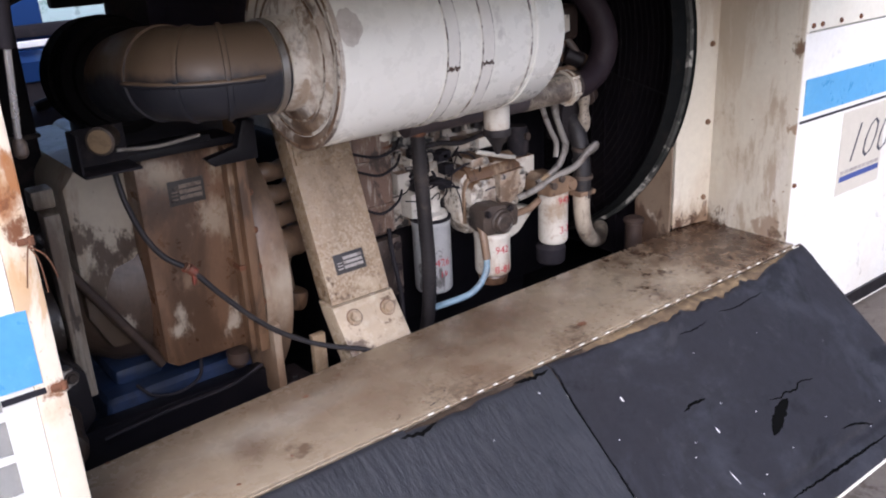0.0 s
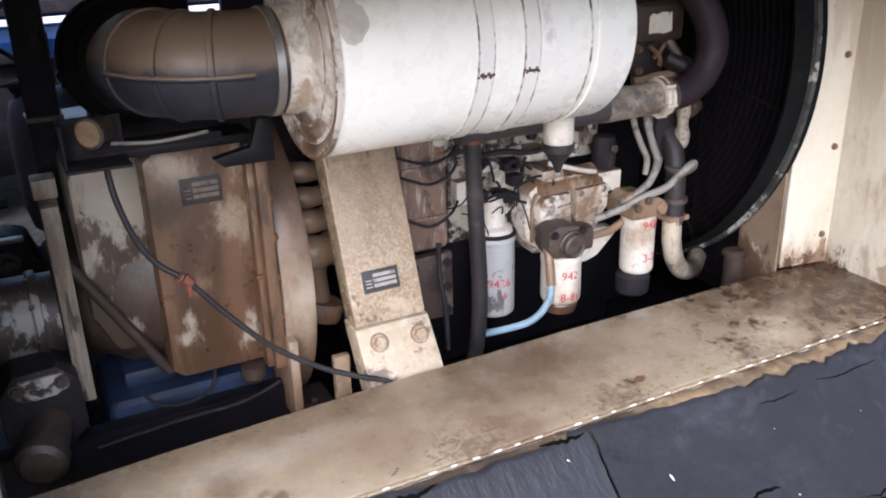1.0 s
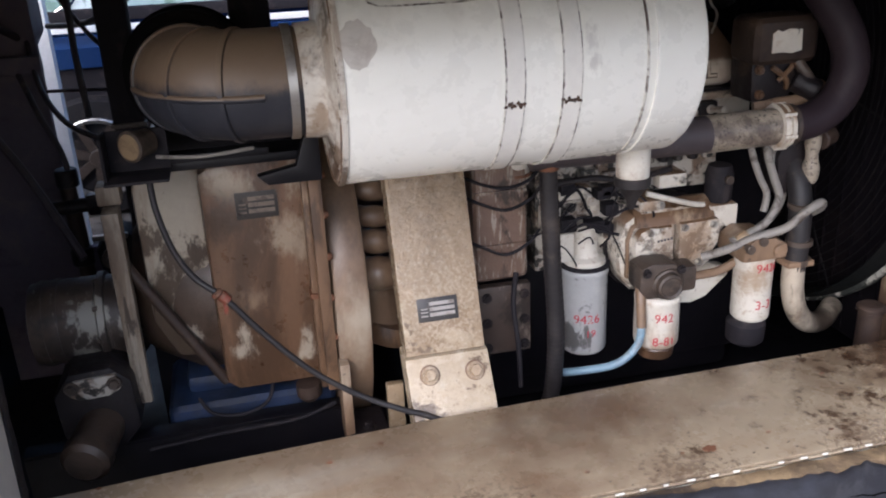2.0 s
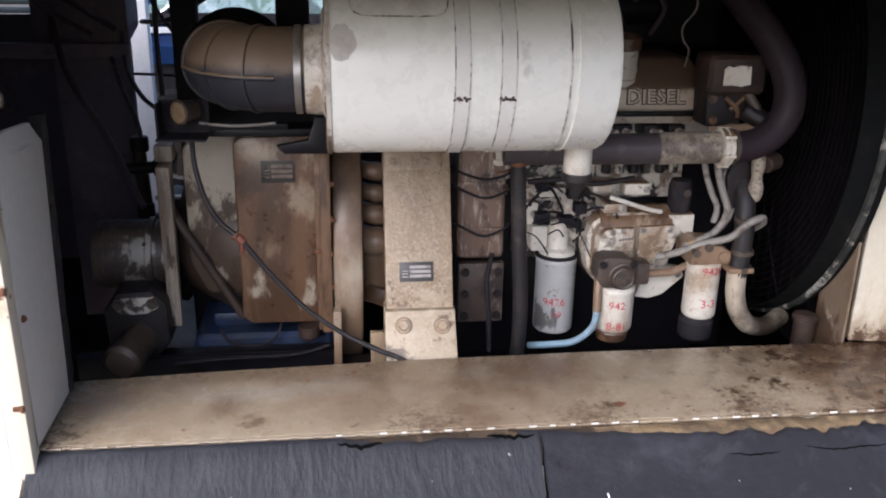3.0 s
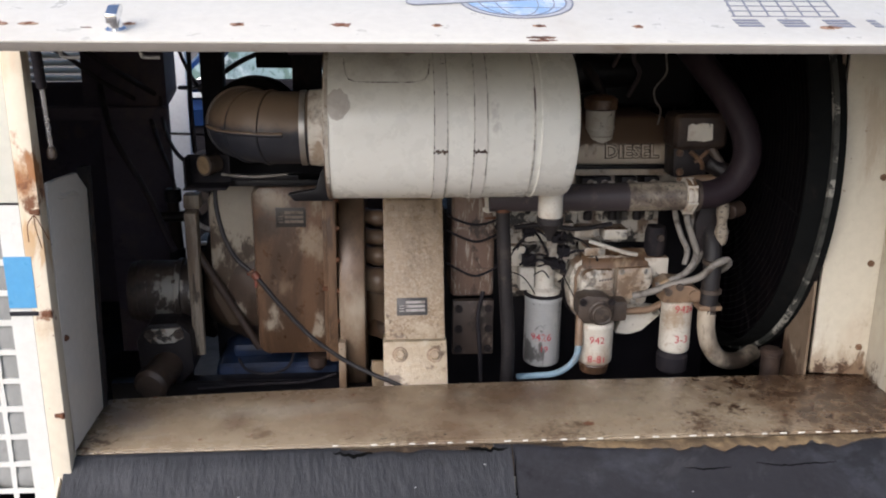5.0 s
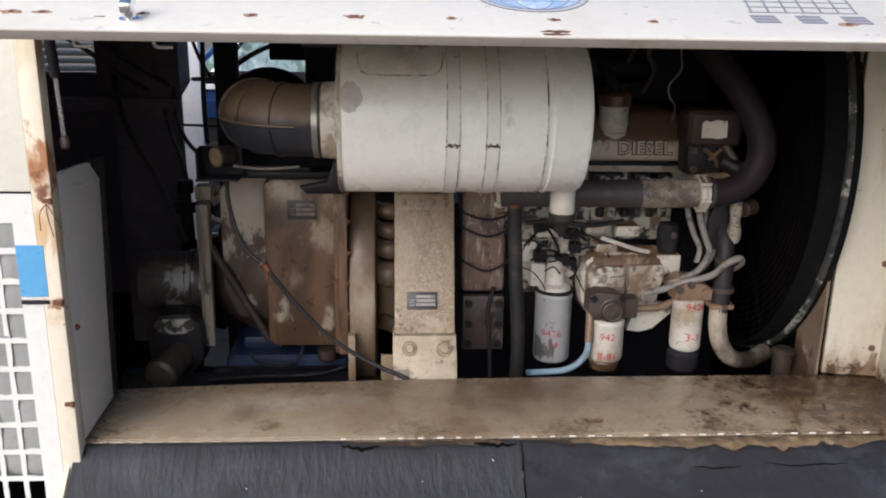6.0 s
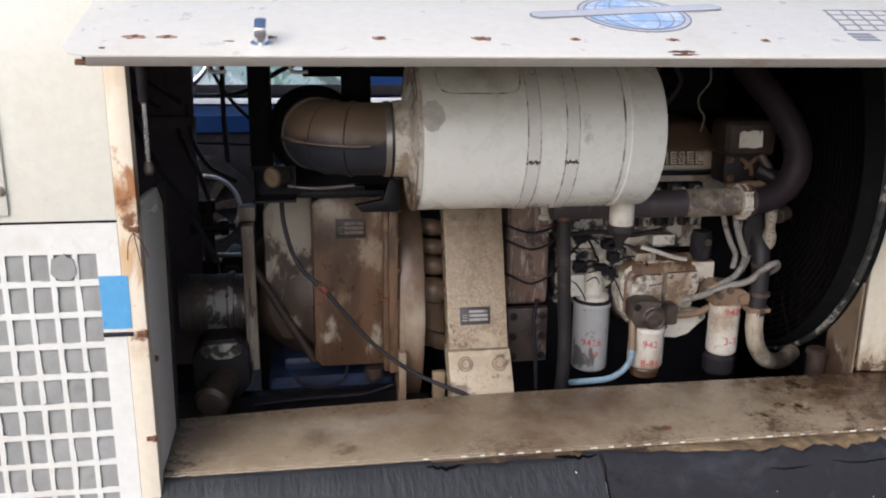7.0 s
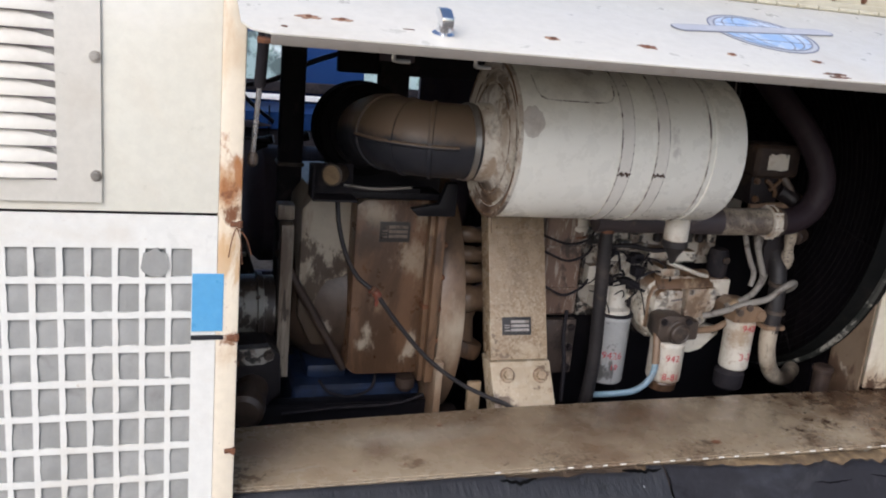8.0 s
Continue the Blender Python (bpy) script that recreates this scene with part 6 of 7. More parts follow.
part("gasket", boxed(1.092, 1.752, 0.7595, 1.245, 1.0, 1.009, bevel=0.002), M_oil_shade, vc, "oily black gasket")
part("rim", boxed(1.09, 1.75, 0.762, 1.25, 0.978, 1.0, bevel=0.005), M_creampipe, vc)
mlet = Matrix.Translation((1.512, 0.774, 1.036)) @ Matrix.Rotation(radians(80), 4, "X")
part("lettering", words("DIESEL", 0.062, mlet, 0.007), M_lettering, vc, "raised cast lettering")
# Grown dark copy paints the letters' shadow together with grime round them.
part("lettering_outline", words("DIESEL", 0.062, mlet, 0.0028, grow=0.0035), M_letter_outline, vc, "dark outline of grime and painted shadow round the lettering")
for x in (1.446, 1.474):
    bm = boxed(0, 0.011, 0.0, 0.045, -0.002, 0.004)
    bmesh.ops.transform(bm, matrix=Matrix.Translation((x, 0.774, 1.036)) @ Matrix.Rotation(radians(80), 4, "X"), verts=bm.verts)
    part("lettering_bar", bm, M_lettering, vc)
cap = thing("oil_filler", (1.505, 0.83, 1.06), "pale ringed oil filler neck on the valve cover", "filler")
part("neck", lathed((1.505, 0.83, 1.06), (1.505, 0.83, 1.3), ((0, 0.047), (0.03, 0.047), (0.034, 0.05), (0.042, 0.05), (0.046, 0.047), (0.062, 0.0465), (0.066, 0.0495), (0.074, 0.0495), (0.078, 0.047), (0.125, 0.049), (0.13, 0.046)), seg=32), M_cast, cap)
part("cap", lathed((1.505, 0.83, 1.188), (1.505, 0.83, 1.3), ((0, 0.05), (0.004, 0.056), (0.035, 0.056), (0.045, 0.045), (0.05, 0.02)), seg=32), M_gear, cap, "brown filler cap")
part("vent_tube", tubed(((1.52, 0.86, 1.22), (1.5, 0.88, 1.27), (1.47, 0.92, 1.32), (1.46, 1.0, 1.36)), 0.018, seg=12), M_block, cap)
for k, x in enumerate((1.469, 1.517, 1.604, 1.682)):
    bm = B()
    hexbolt(bm, (x, 0.765, 0.952), (0, -1, 0.2), 0.009, 0.06)
    solid("head_clamp", boxed(x - 0.03, x + 0.024, 0.77, 0.862, 0.934, 0.972, bevel=0.008), M_block, "oily black clamp block along the cylinder head", "clamp", "head clamps")
    solid("head_bolt", bm, M_cast, "pale head bolt along the cylinder head", "bolt", "head bolts")
solid("rocker_tube", tubed(((1.7, 0.8, 1.5), (1.705, 0.8, 1.37), (1.71, 0.8, 1.31), (1.675, 0.8, 1.26), (1.68, 0.8, 1.22), (1.7, 0.8, 1.19), (1.7, 0.82, 1.14)), 0.0034, seg=8), M_braid, "thin bent steel tube over the valve cover", "pipe")
# Turbo parts near black to hold the shade under the open door.
tb = thing("turbo_housing", (1.5, 1.1, 1.17), "black turbocharger and manifold above the engine", "engine part")
part("manifold", boxed(1.2, 1.9, 1.02, 1.3, 1.17, 1.38, bevel=0.04, seg=3), M_oil_shade, tb)
part("volute", lathed((1.35, 0.98, 1.3), (1.65, 0.98, 1.3), ((0, 0.03), (0.02, 0.06), (0.12, 0.075), (0.2, 0.055), (0.3, 0.05)), seg=28), M_oil_shade, tb)
for k, (x, z) in enumerate(((1.4, 1.36), (1.56, 1.38), (1.63, 1.3))):
    part("oil_line", tubed(((x, 0.95, z - 0.08), (x + 0.02, 0.9, z), (x - 0.01, 0.88, z + 0.06), (x + 0.03, 0.9, z + 0.14)), 0.008, seg=8), M_pipe_dark, tb)
# coolant manifold pipe, joint and hoses
mp = thing("coolant_pipe", (1.45, 0.5, 0.9), "speckled horizontal coolant pipe with a flanged joint", "pipe")
part("dark_length", lathed((1.1, 0.53, 0.955), (1.55, 0.505, 0.963), ((0, 0.04), (0.45, 0.043)), seg=28), M_pipe_dark, mp)
part("speckled_length", lathed((1.52, 0.507, 0.962), (1.705, 0.5, 0.966), ((0, 0.044), (0.18, 0.0435)), seg=28), M_pipe, mp)
bm = B()
lathe(bm, (1.69, 0.5, 0.966), (1.8, 0.5, 0.966), ((0, 0.044), (0.002, 0.052), (0.012, 0.053), (0.014, 0.047), (0.018, 0.047), (0.02, 0.053), (0.03, 0.052), (0.032, 0.044)), 28)
for k in range(6):
    a = k * math.tau / 6 + 0.3
    rod(bm, (1.69, 0.5 + math.cos(a) * 0.051, 0.966 + math.sin(a) * 0.051), (1.722, 0.5 + math.cos(a) * 0.051, 0.966 + math.sin(a) * 0.051), 0.006, seg=8)
part("joint", bm, M_cast, mp, "pale flanged joint")
uh = thing("upper_hose", (1.8, 0.55, 0.92), "thick dark purple-brown upper coolant hose", "hose")
part("hose", tubed(((1.72, 0.5, 0.966), (1.79, 0.5, 0.972), (1.85, 0.5, 1.01), (1.878, 0.5, 1.08), (1.872, 0.52, 1.16), (1.83, 0.56, 1.25), (1.77, 0.62, 1.34), (1.72, 0.68, 1.42)), 0.0425, seg=24), M_purple, uh)
part("end_clamp", lathed((1.725, 0.5, 0.966), (1.8, 0.5, 0.966), ((0, 0.046), (0.001, 0.049), (0.012, 0.049), (0.013, 0.046)), seg=28), M_pump, uh)
th = thing("thermostat_housing", (1.76, 0.6, 1.0), "brown casting with a worn white patch", "housing")
part("casting", boxed(1.675, 1.85, 0.575, 0.7, 1.09, 1.205, bevel=0.03, seg=3), M_arm, th)
bm = B()
prism(bm, ((1.717, 1.122), (1.716, 1.168), (1.728, 1.176), (1.74, 1.171), (1.76, 1.177), (1.793, 1.174), (1.796, 1.125), (1.77, 1.119), (1.745, 1.123)), "y", 0.572, 0.58)
part("white_patch", bm, M_cast, th, "worn white painted face")
bm = B()
prism(bm, ((1.69, 1.0), (1.685, 1.1), (1.81, 1.1), (1.815, 1.05), (1.79, 1.0)), "y", 0.6, 0.7, bevel=0.012)
part("lower_body", bm, M_block, th, "oil-blackened lower body")
bm = B()
tube(bm, ((1.735, 0.592, 1.085), (1.755, 0.588, 1.07), (1.775, 0.59, 1.05), (1.78, 0.595, 1.03)), 0.007, seg=8)
tube(bm, ((1.79, 0.592, 1.085), (1.77, 0.588, 1.068), (1.752, 0.59, 1.052)), 0.006, seg=8)
part("linkage", bm, M_rustyflange, th, "rusty tan linkage")
for x, z in ((1.705, 1.08), (1.71, 1.02), (1.8, 1.09)):
    bm = B()
    hexbolt(bm, (x, 0.598, z), (0, -1, 0), 0.009, 0.01)
    part("bolt", bm, M_gear, th)
part("arm", tubed(((1.71, 0.62, 0.985), (1.77, 0.6, 0.992), (1.82, 0.59, 0.998), (1.88, 0.585, 1.03)), 0.018, seg=14), M_bell, th, "tan cast arm")
part("elbow_fitting", tubed(((1.8, 0.6, 1.1), (1.815, 0.585, 1.075), (1.83, 0.58, 1.05), (1.825, 0.59, 1.025)), 0.014, seg=12), M_pump, th)
part("side_port", rodded((1.8, 0.6, 1.05), (1.85, 0.57, 1.02), 0.028), M_block, th)

# lower coolant run
lc = thing("lower_coolant_pipe", (1.86, 0.54, 0.36), "dark coolant hose joined to a cream elbow pipe", "pipe")
part("hose", tubed(((1.822, 0.6, 0.84), (1.822, 0.56, 0.79), (1.82, 0.54, 0.72), (1.815, 0.53, 0.63), (1.813, 0.53, 0.575)), 0.0285, seg=18), M_rubber, lc)
for z in (0.735, 0.64, 0.59):
    part("clamp", lathed((1.82 if z < 0.7 else 1.822, 0.532 if z < 0.7 else 0.542, z), (1.82, 0.532, z + 0.1), ((0, 0.029), (0.001, 0.0335), (0.014, 0.0335), (0.015, 0.029)), seg=20), M_pump, lc)
part("collar", boxed(1.775, 1.85, 0.5, 0.565, 0.588, 0.604, bevel=0.005), M_bell, lc)
part("elbow", tubed(((1.812, 0.53, 0.59), (1.815, 0.53, 0.52), (1.835, 0.532, 0.455), (1.88, 0.545, 0.405), (1.95, 0.575, 0.385), (2.03, 0.64, 0.385)), 0.0285, seg=18), M_creampipe, lc, "cream steel elbow")
up = thing("water_outlet", (1.82, 0.6, 0.76), "oily water outlet casting with a peeling pale stub", "pipe")
bm = B()
prism(bm, ((1.775, 0.76), (1.765, 0.86), (1.785, 0.93), (1.83, 0.935), (1.86, 0.9), (1.862, 0.79), (1.845, 0.76)), "y", 0.575, 0.66, bevel=0.012)
part("casting", bm, M_block, up)
part("stub", lathed((1.846, 0.555, 0.795), (1.84, 0.55, 0.93), ((0, 0.014), (0.012, 0.02), (0.04, 0.0225), (0.062, 0.016), (0.08, 0.0155), (0.1, 0.02), (0.135, 0.018)), seg=16), M_pipe, up, "peeling pale stub")
part("side_boss", rodded((1.865, 0.56, 0.9), (1.91, 0.585, 0.905), 0.026), M_arm, up)
fill = thing("coolant_drain", (2.0, 0.47, 0.36), "rusty round pipe cap by the shroud", "pipe")
part("pipe", rodded((2.013, 0.47, 0.3), (2.013, 0.47, 0.455), 0.03), M_arm, fill)
part("cap", lathed((2.013, 0.47, 0.45), (2.013, 0.47, 0.6), ((0, 0.03), (0.003, 0.036), (0.014, 0.036), (0.017, 0.031), (0.02, 0.028)), seg=24), M_arm, fill, "brown tarnished cap")

# spin-on filters
def can(bm, x, y, z0, z1, r):
    h = z1 - z0
    lathe(bm, (x, y, z0), (x, y, z1), ((0, r * 0.5), (0.002, r * 0.86), (0.008, r * 0.97), (0.016, r), (h - 0.022, r), (h - 0.018, r * 1.025), (h - 0.008, r * 1.025), (h - 0.004, r * 0.98), (h, r * 0.9)), 40)


def on_can(text, size, x, y, r, z, turn, parent):
    bm = words(text, size, Matrix.Rotation(radians(90), 4, "X"), 0.0004)
    w = max(v.co.x for v in bm.verts)
    for v in bm.verts:
        a = (v.co.x - w / 2) / r + radians(turn)
        q = r + 0.0012 - v.co.y * 1.0
        v.co = (x + math.sin(a) * q, y - math.cos(a) * q, z + v.co.z)
    part("marking", bm, M_red, parent, "red handwritten marking")


f1 = thing("oil_filter", (1.316, 0.72, 0.33), "large grey-blue oil filter with red handwriting", "filter", "engine filters")
bm = B()
can(bm, 1.316, 0.72, 0.335, 0.582, 0.062)
part("can", bm, M_filter_grey, f1)
part("seal", lathed((1.316, 0.72, 0.58), (1.316, 0.72, 0.7), ((0, 0.062), (0.002, 0.067), (0.008, 0.067), (0.01, 0.062)), seg=36), M_black, f1)
bm = B()
lathe(bm, (1.316, 0.72, 0.588), (1.316, 0.72, 0.72), ((0, 0.056), (0.014, 0.054), (0.022, 0.036), (0.03, 0.033), (0.108, 0.032), (0.112, 0.026)), 28)
box(bm, 1.23, 1.28, 0.7, 0.78, 0.6, 0.68, bevel=0.008)
part("head", bm, M_filter, f1, "pale filter head")
on_can("9426", 0.036, 1.316, 0.72, 0.062, 0.435, -14, f1)
on_can("19", 0.03, 1.316, 0.72, 0.062, 0.395, -4, f1)

f2 = thing("fuel_filter", (1.47, 0.6, 0.36), "white fuel filter under a grey pump, marked in red", "filter", "engine filters")
bm = B()
can(bm, 1.47, 0.6, 0.385, 0.53, 0.058)
part("can", bm, M_filter, f2)
part("base", lathed((1.47, 0.6, 0.35), (1.47, 0.6, 0.5), ((0, 0.03), (0.005, 0.045), (0.03, 0.05), (0.04, 0.045)), seg=28), M_gear, f2)
on_can("942", 0.034, 1.47, 0.6, 0.058, 0.468, -8, f2)
on_can("8-81", 0.034, 1.47, 0.6, 0.058, 0.402, -8, f2)
fp = thing("fuel_pump", (1.46, 0.58, 0.52), "dark grey cast fuel pump with a round cap", "pump")
bm = B()
prism(bm, ((1.398, 0.56), (1.4, 0.618), (1.43, 0.628), (1.49, 0.622), (1.52, 0.6), (1.52, 0.55), (1.49, 0.53), (1.42, 0.532)), "y", 0.556, 0.63, bevel=0.008)
box(bm, 1.51, 1.566, 0.575, 0.64, 0.53, 0.6, bevel=0.012)
part("casting", bm, M_pump, fp)
part("cap", lathed((1.473, 0.56, 0.569), (1.472, 0.5, 0.567), ((0, 0.042), (0.008, 0.041), (0.011, 0.036), (0.024, 0.034), (0.028, 0.029), (0.024, 0.024), (0.026, 0.01)), seg=32), M_pump, fp)
for x in (1.412, 1.505):
    bm = B()
    hexbolt(bm, (x, 0.549, 0.608), (0, -1, 0), 0.009, 0.008)
    part("bolt", bm, M_block, fp)

f3 = thing("fuel_filter", (1.71, 0.575, 0.42), "white fuel filter marked in red beside the shroud", "filter", "engine filters")
bm = B()
can(bm, 1.732, 0.585, 0.425, 0.605, 0.05)
part("can", bm, M_filter, f3)
bm = B()
prism(bm, ((1.665, 0.607), (1.668, 0.65), (1.7, 0.67), (1.755, 0.665), (1.79, 0.645), (1.793, 0.607)), "y", 0.53, 0.66, bevel=0.008)
rod(bm, (1.765, 0.52, 0.632), (1.765, 0.56, 0.632), 0.018)
part("head", bm, M_bell, f3, "brown cast filter head")
for x, z in ((1.68, 0.645), (1.715, 0.662)):
    bm = B()
    rod(bm, (x, 0.52, z), (x, 0.56, z), 0.012, seg=10)
    part("fitting", bm, M_pump, f3)
part("sediment_bowl", lathed((1.735, 0.6, 0.345), (1.735, 0.6, 0.5), ((0, 0.04), (0.01, 0.05), (0.06, 0.052), (0.075, 0.04)), seg=28), M_black, f3)
on_can("9426", 0.034, 1.732, 0.585, 0.05, 0.572, 12, f3)
on_can("3-3", 0.036, 1.732, 0.585, 0.05, 0.468, 6, f3)

# timing gear cover
eside = thing("engine_side_cover", (1.3, 0.78, 0.56), "white engine side casting blackened with oil", "engine cover")
part("panel", boxed(1.19, 1.43, 0.755, 0.84, 0.56, 0.87, bevel=0.01), M_cast_oily, eside)
part("upper_panel", boxed(1.432, 1.71, 0.765, 0.84, 0.745, 0.872, bevel=0.012), M_cast_oily, eside)
for k in range(6):
    part("spring_cover", lathed((1.46 + k * 0.042, 0.75, 0.83), (1.46 + k * 0.042, 0.75, 0.9), ((0, 0.012), (0.004, 0.015), (0.03, 0.015), (0.036, 0.008)), seg=12), M_cast_oily if k % 2 else M_block, eside)
rnd = random.Random(17)
for k in range(12):
    x, z = rnd.uniform(1.2, 1.4), rnd.uniform(0.6, 0.85)
    part("boss", boxed(x, x + rnd.uniform(0.02, 0.05), 0.735 + rnd.uniform(-0.015, 0.01), 0.76, z, z + rnd.uniform(0.015, 0.04), bevel=0.004), M_cast_oily, eside)
for k in range(8):
    bm = B()
    hexbolt(bm, (rnd.uniform(1.2, 1.42), 0.754, rnd.uniform(0.58, 0.86)), (0, -1, 0), 0.008, 0.009)
    part("bolt", bm, M_steel, eside)
gc = thing("gear_cover", (1.53, 0.72, 0.45), "white cast gear cover with brown oil stains", "engine cover")
GC_OUT = ((1.4, 0.54), (1.389, 0.6), (1.39, 0.66), (1.405, 0.7), (1.437, 0.725), (1.5, 0.733), (1.56, 0.73), (1.625, 0.722), (1.66, 0.7), (1.667, 0.64), (1.66, 0.56), (1.6, 0.52), (1.5, 0.5), (1.43, 0.505))
bm = B()
prism(bm, GC_OUT, "y", 0.668, 0.83, bevel=0.02)
part("casting", bm, M_cast, gc)
# Scaled-up black outline, added to deepen the contrast round the cover.
bm = B()
prism(bm, [(1.53 + (x - 1.53) * 1.05, 0.62 + (z - 0.62) * 1.05) for x, z in GC_OUT], "y", 0.74, 0.79, bevel=0.006)
part("gasket_flange", bm, M_block, gc, "black flange outlining the cover")
bm = B()
prism(bm, ((1.425, 0.57), (1.422, 0.655), (1.438, 0.68), (1.465, 0.69), (1.532, 0.688), (1.536, 0.57)), "y", 0.642, 0.69, bevel=0.014)
part("front_face", bm, M_cast, gc)
bm = B()
prism(bm, ((0.648, 0.688), (0.66, 0.712), (0.7, 0.742), (0.72, 0.742), (0.72, 0.688)), "x", 1.43, 1.652, bevel=0.008)
part("top_slope", bm, M_rustyflange, gc, "brown oil-caked sloping top")
bm = B()
prism(bm, ((1.408, 0.55), (1.406, 0.655), (1.418, 0.69), (1.442, 0.707), (1.442, 0.7), (1.424, 0.684), (1.414, 0.655), (1.416, 0.55)), "y", 0.658, 0.675, bevel=0.003)
part("rim_bead", bm, M_bell, gc, "brown raised bead")
bm = B()
prism(bm, ((1.543, 0.694), (1.59, 0.694), (1.652, 0.697), (1.66, 0.66), (1.655, 0.628), (1.618, 0.575), (1.588, 0.566), (1.555, 0.58), (1.543, 0.6)), "y", 0.636, 0.672, bevel=0.007)
part("right_plate", bm, M_cast, gc)
bm = B()
prism(bm, ((1.655, 0.715), (1.705, 0.722), (1.708, 0.67), (1.7, 0.64), (1.675, 0.61), (1.662, 0.62)), "y", 0.69, 0.76, bevel=0.01)
part("end_boss", bm, M_cast, gc)
bm = B()
prism(bm, ((1.555, 0.458), (1.6, 0.452), (1.642, 0.464), (1.706, 0.522), (1.698, 0.546), (1.66, 0.552), (1.58, 0.54)), "y", 0.658, 0.7, bevel=0.006)
part("lower_lobe", bm, M_filter, gc, "pale lower cover")
bm = B()
tube(bm, ((1.55, 0.62, 0.55), (1.6, 0.615, 0.553), (1.65, 0.61, 0.56), (1.7, 0.6, 0.59)), 0.012, seg=10)
part("link_rod", bm, M_bell, gc)
for x, z, y in ((1.463, 0.676, 0.642), (1.637, 0.682, 0.636), (1.556, 0.682, 0.636), (1.425, 0.605, 0.66), (1.42, 0.56, 0.666), (1.685, 0.53, 0.658), (1.6, 0.582, 0.636), (1.48, 0.728, 0.7)):
    bm = B()
    hexbolt(bm, (x, y, z), (0, -1, 0), 0.0075, 0.008)
    part("bolt", bm, M_steel, gc)
for k in range(5):
    part("print_bar", boxed(1.484 + k * 0.009, 1.489 + k * 0.009, 0.6405, 0.6425, 0.648 + 0.001 * k, 0.654 + 0.001 * k), M_ink, gc)

# small castings, rods and fittings above the gear cover
for k, (x0, x1, y0, z0, z1) in enumerate(((1.235, 1.325, 0.7, 0.77, 0.8), (1.405, 1.49, 0.69, 0.785, 0.815), (1.505, 1.585, 0.69, 0.775, 0.812), (1.43, 1.5, 0.64, 0.735, 0.765), (1.2, 1.25, 0.72, 0.68, 0.75), (1.335, 1.4, 0.74, 0.62, 0.74))):
    rb = thing("rocker_bracket", ((x0 + x1) / 2, y0, z0), "small pale engine casting stained with oil", "engine part", "small castings")
    part("casting", boxed(x0, x1, y0, y0 + 0.1, z0, z1, bevel=0.007), M_cast, rb)
    bm = B()
    hexbolt(bm, (x1 - 0.014, y0 - 0.001, (z0 + z1) / 2), (0, -1, 0), 0.008, 0.008)
    part("bolt", bm, M_steel, rb)
for k, pts in enumerate((((1.385, 0.868), (1.39, 0.882), (1.44, 0.886), (1.468, 0.875), (1.45, 0.862), (1.41, 0.855)), ((1.495, 0.872), (1.5, 0.884), (1.55, 0.886), (1.556, 0.874)), ((1.22, 0.86), (1.215, 0.89), (1.262, 0.895), (1.27, 0.862)))):
    rl = thing("injector_cover", (pts[0][0], 0.74, pts[0][1]), "pale chipped cover strip on the cylinder head", "engine part", "small castings")
    part("strip", prismed(pts, "y", 0.735, 0.8, bevel=0.004), M_cast, rl)
    bm = B()
    hexbolt(bm, (pts[0][0] + 0.035, 0.734, pts[0][1] + 0.004), (0, -1, 0), 0.007, 0.008)
    part("bolt", bm, M_block, rl)
solid("fuel_tube", tubed(((1.44, 0.63, 0.79), (1.49, 0.62, 0.775), (1.56, 0.62, 0.752), (1.6, 0.63, 0.742)), 0.007, seg=10), M_filter, "pale fuel tube over the gear cover", "pipe")
solid("fuel_tube", tubed(((1.2, 0.66, 0.83), (1.3, 0.65, 0.84), (1.4, 0.65, 0.825), (1.52, 0.66, 0.838)), 0.008, seg=10), M_block, "dark fuel tube along the engine", "pipe")
ss = thing("solenoid", (1.68, 0.7, 0.72), "black cylindrical solenoid on a pale foot", "engine part")
part("barrel", lathed((1.682, 0.7, 0.72), (1.682, 0.7, 0.83), ((0, 0.03), (0.01, 0.036), (0.08, 0.036), (0.1, 0.03)), seg=24), M_black, ss)
part("terminal", rodded((1.685, 0.66, 0.79), (1.685, 0.65, 0.79), 0.012, seg=12), M_pump, ss)
part("foot", boxed(1.64, 0.0 + 1.72, 0.66, 0.74, 0.66, 0.722, bevel=0.006), M_cast, ss)
lf = thing("cleaner_fitting", (1.116, 0.69, 0.83), "cream cylindrical fitting under the air cleaner", "fitting")
part("barrel", lathed((1.112, 0.69, 0.835), (1.11, 0.68, 1.05), ((0, 0.03), (0.006, 0.04), (0.05, 0.043), (0.056, 0.046), (0.066, 0.046), (0.07, 0.043), (0.16, 0.042), (0.2, 0.035)), seg=28), M_filter, lf)
part("band", lathed((1.112, 0.69, 0.862), (1.111, 0.685, 1.0), ((0, 0.042), (0.001, 0.046), (0.008, 0.046), (0.009, 0.042)), seg=28), M_rust, lf)
part("neck", lathed((1.113, 0.69, 0.79), (1.112, 0.69, 0.85), ((0, 0.034), (0.02, 0.036), (0.03, 0.028), (0.05, 0.03)), seg=24), M_cover, lf)

# hoses
hs = thing("breather_hose", (1.16, 0.54, 0.15), "thick black corrugated breather hose", "hose")
part("hose", tubed(((1.135, 0.5, 1.12), (1.14, 0.522, 0.99), (1.142, 0.525, 0.9), (1.15, 0.53, 0.78), (1.158, 0.535, 0.66), (1.17, 0.545, 0.52), (1.175, 0.56, 0.4), (1.17, 0.58, 0.28), (1.15, 0.62, 0.18)), 0.0215, seg=14, step=22, radius=lambda u: 1 + 0.05 * math.sin(u * 420)), M_rubber, hs, angle=70)
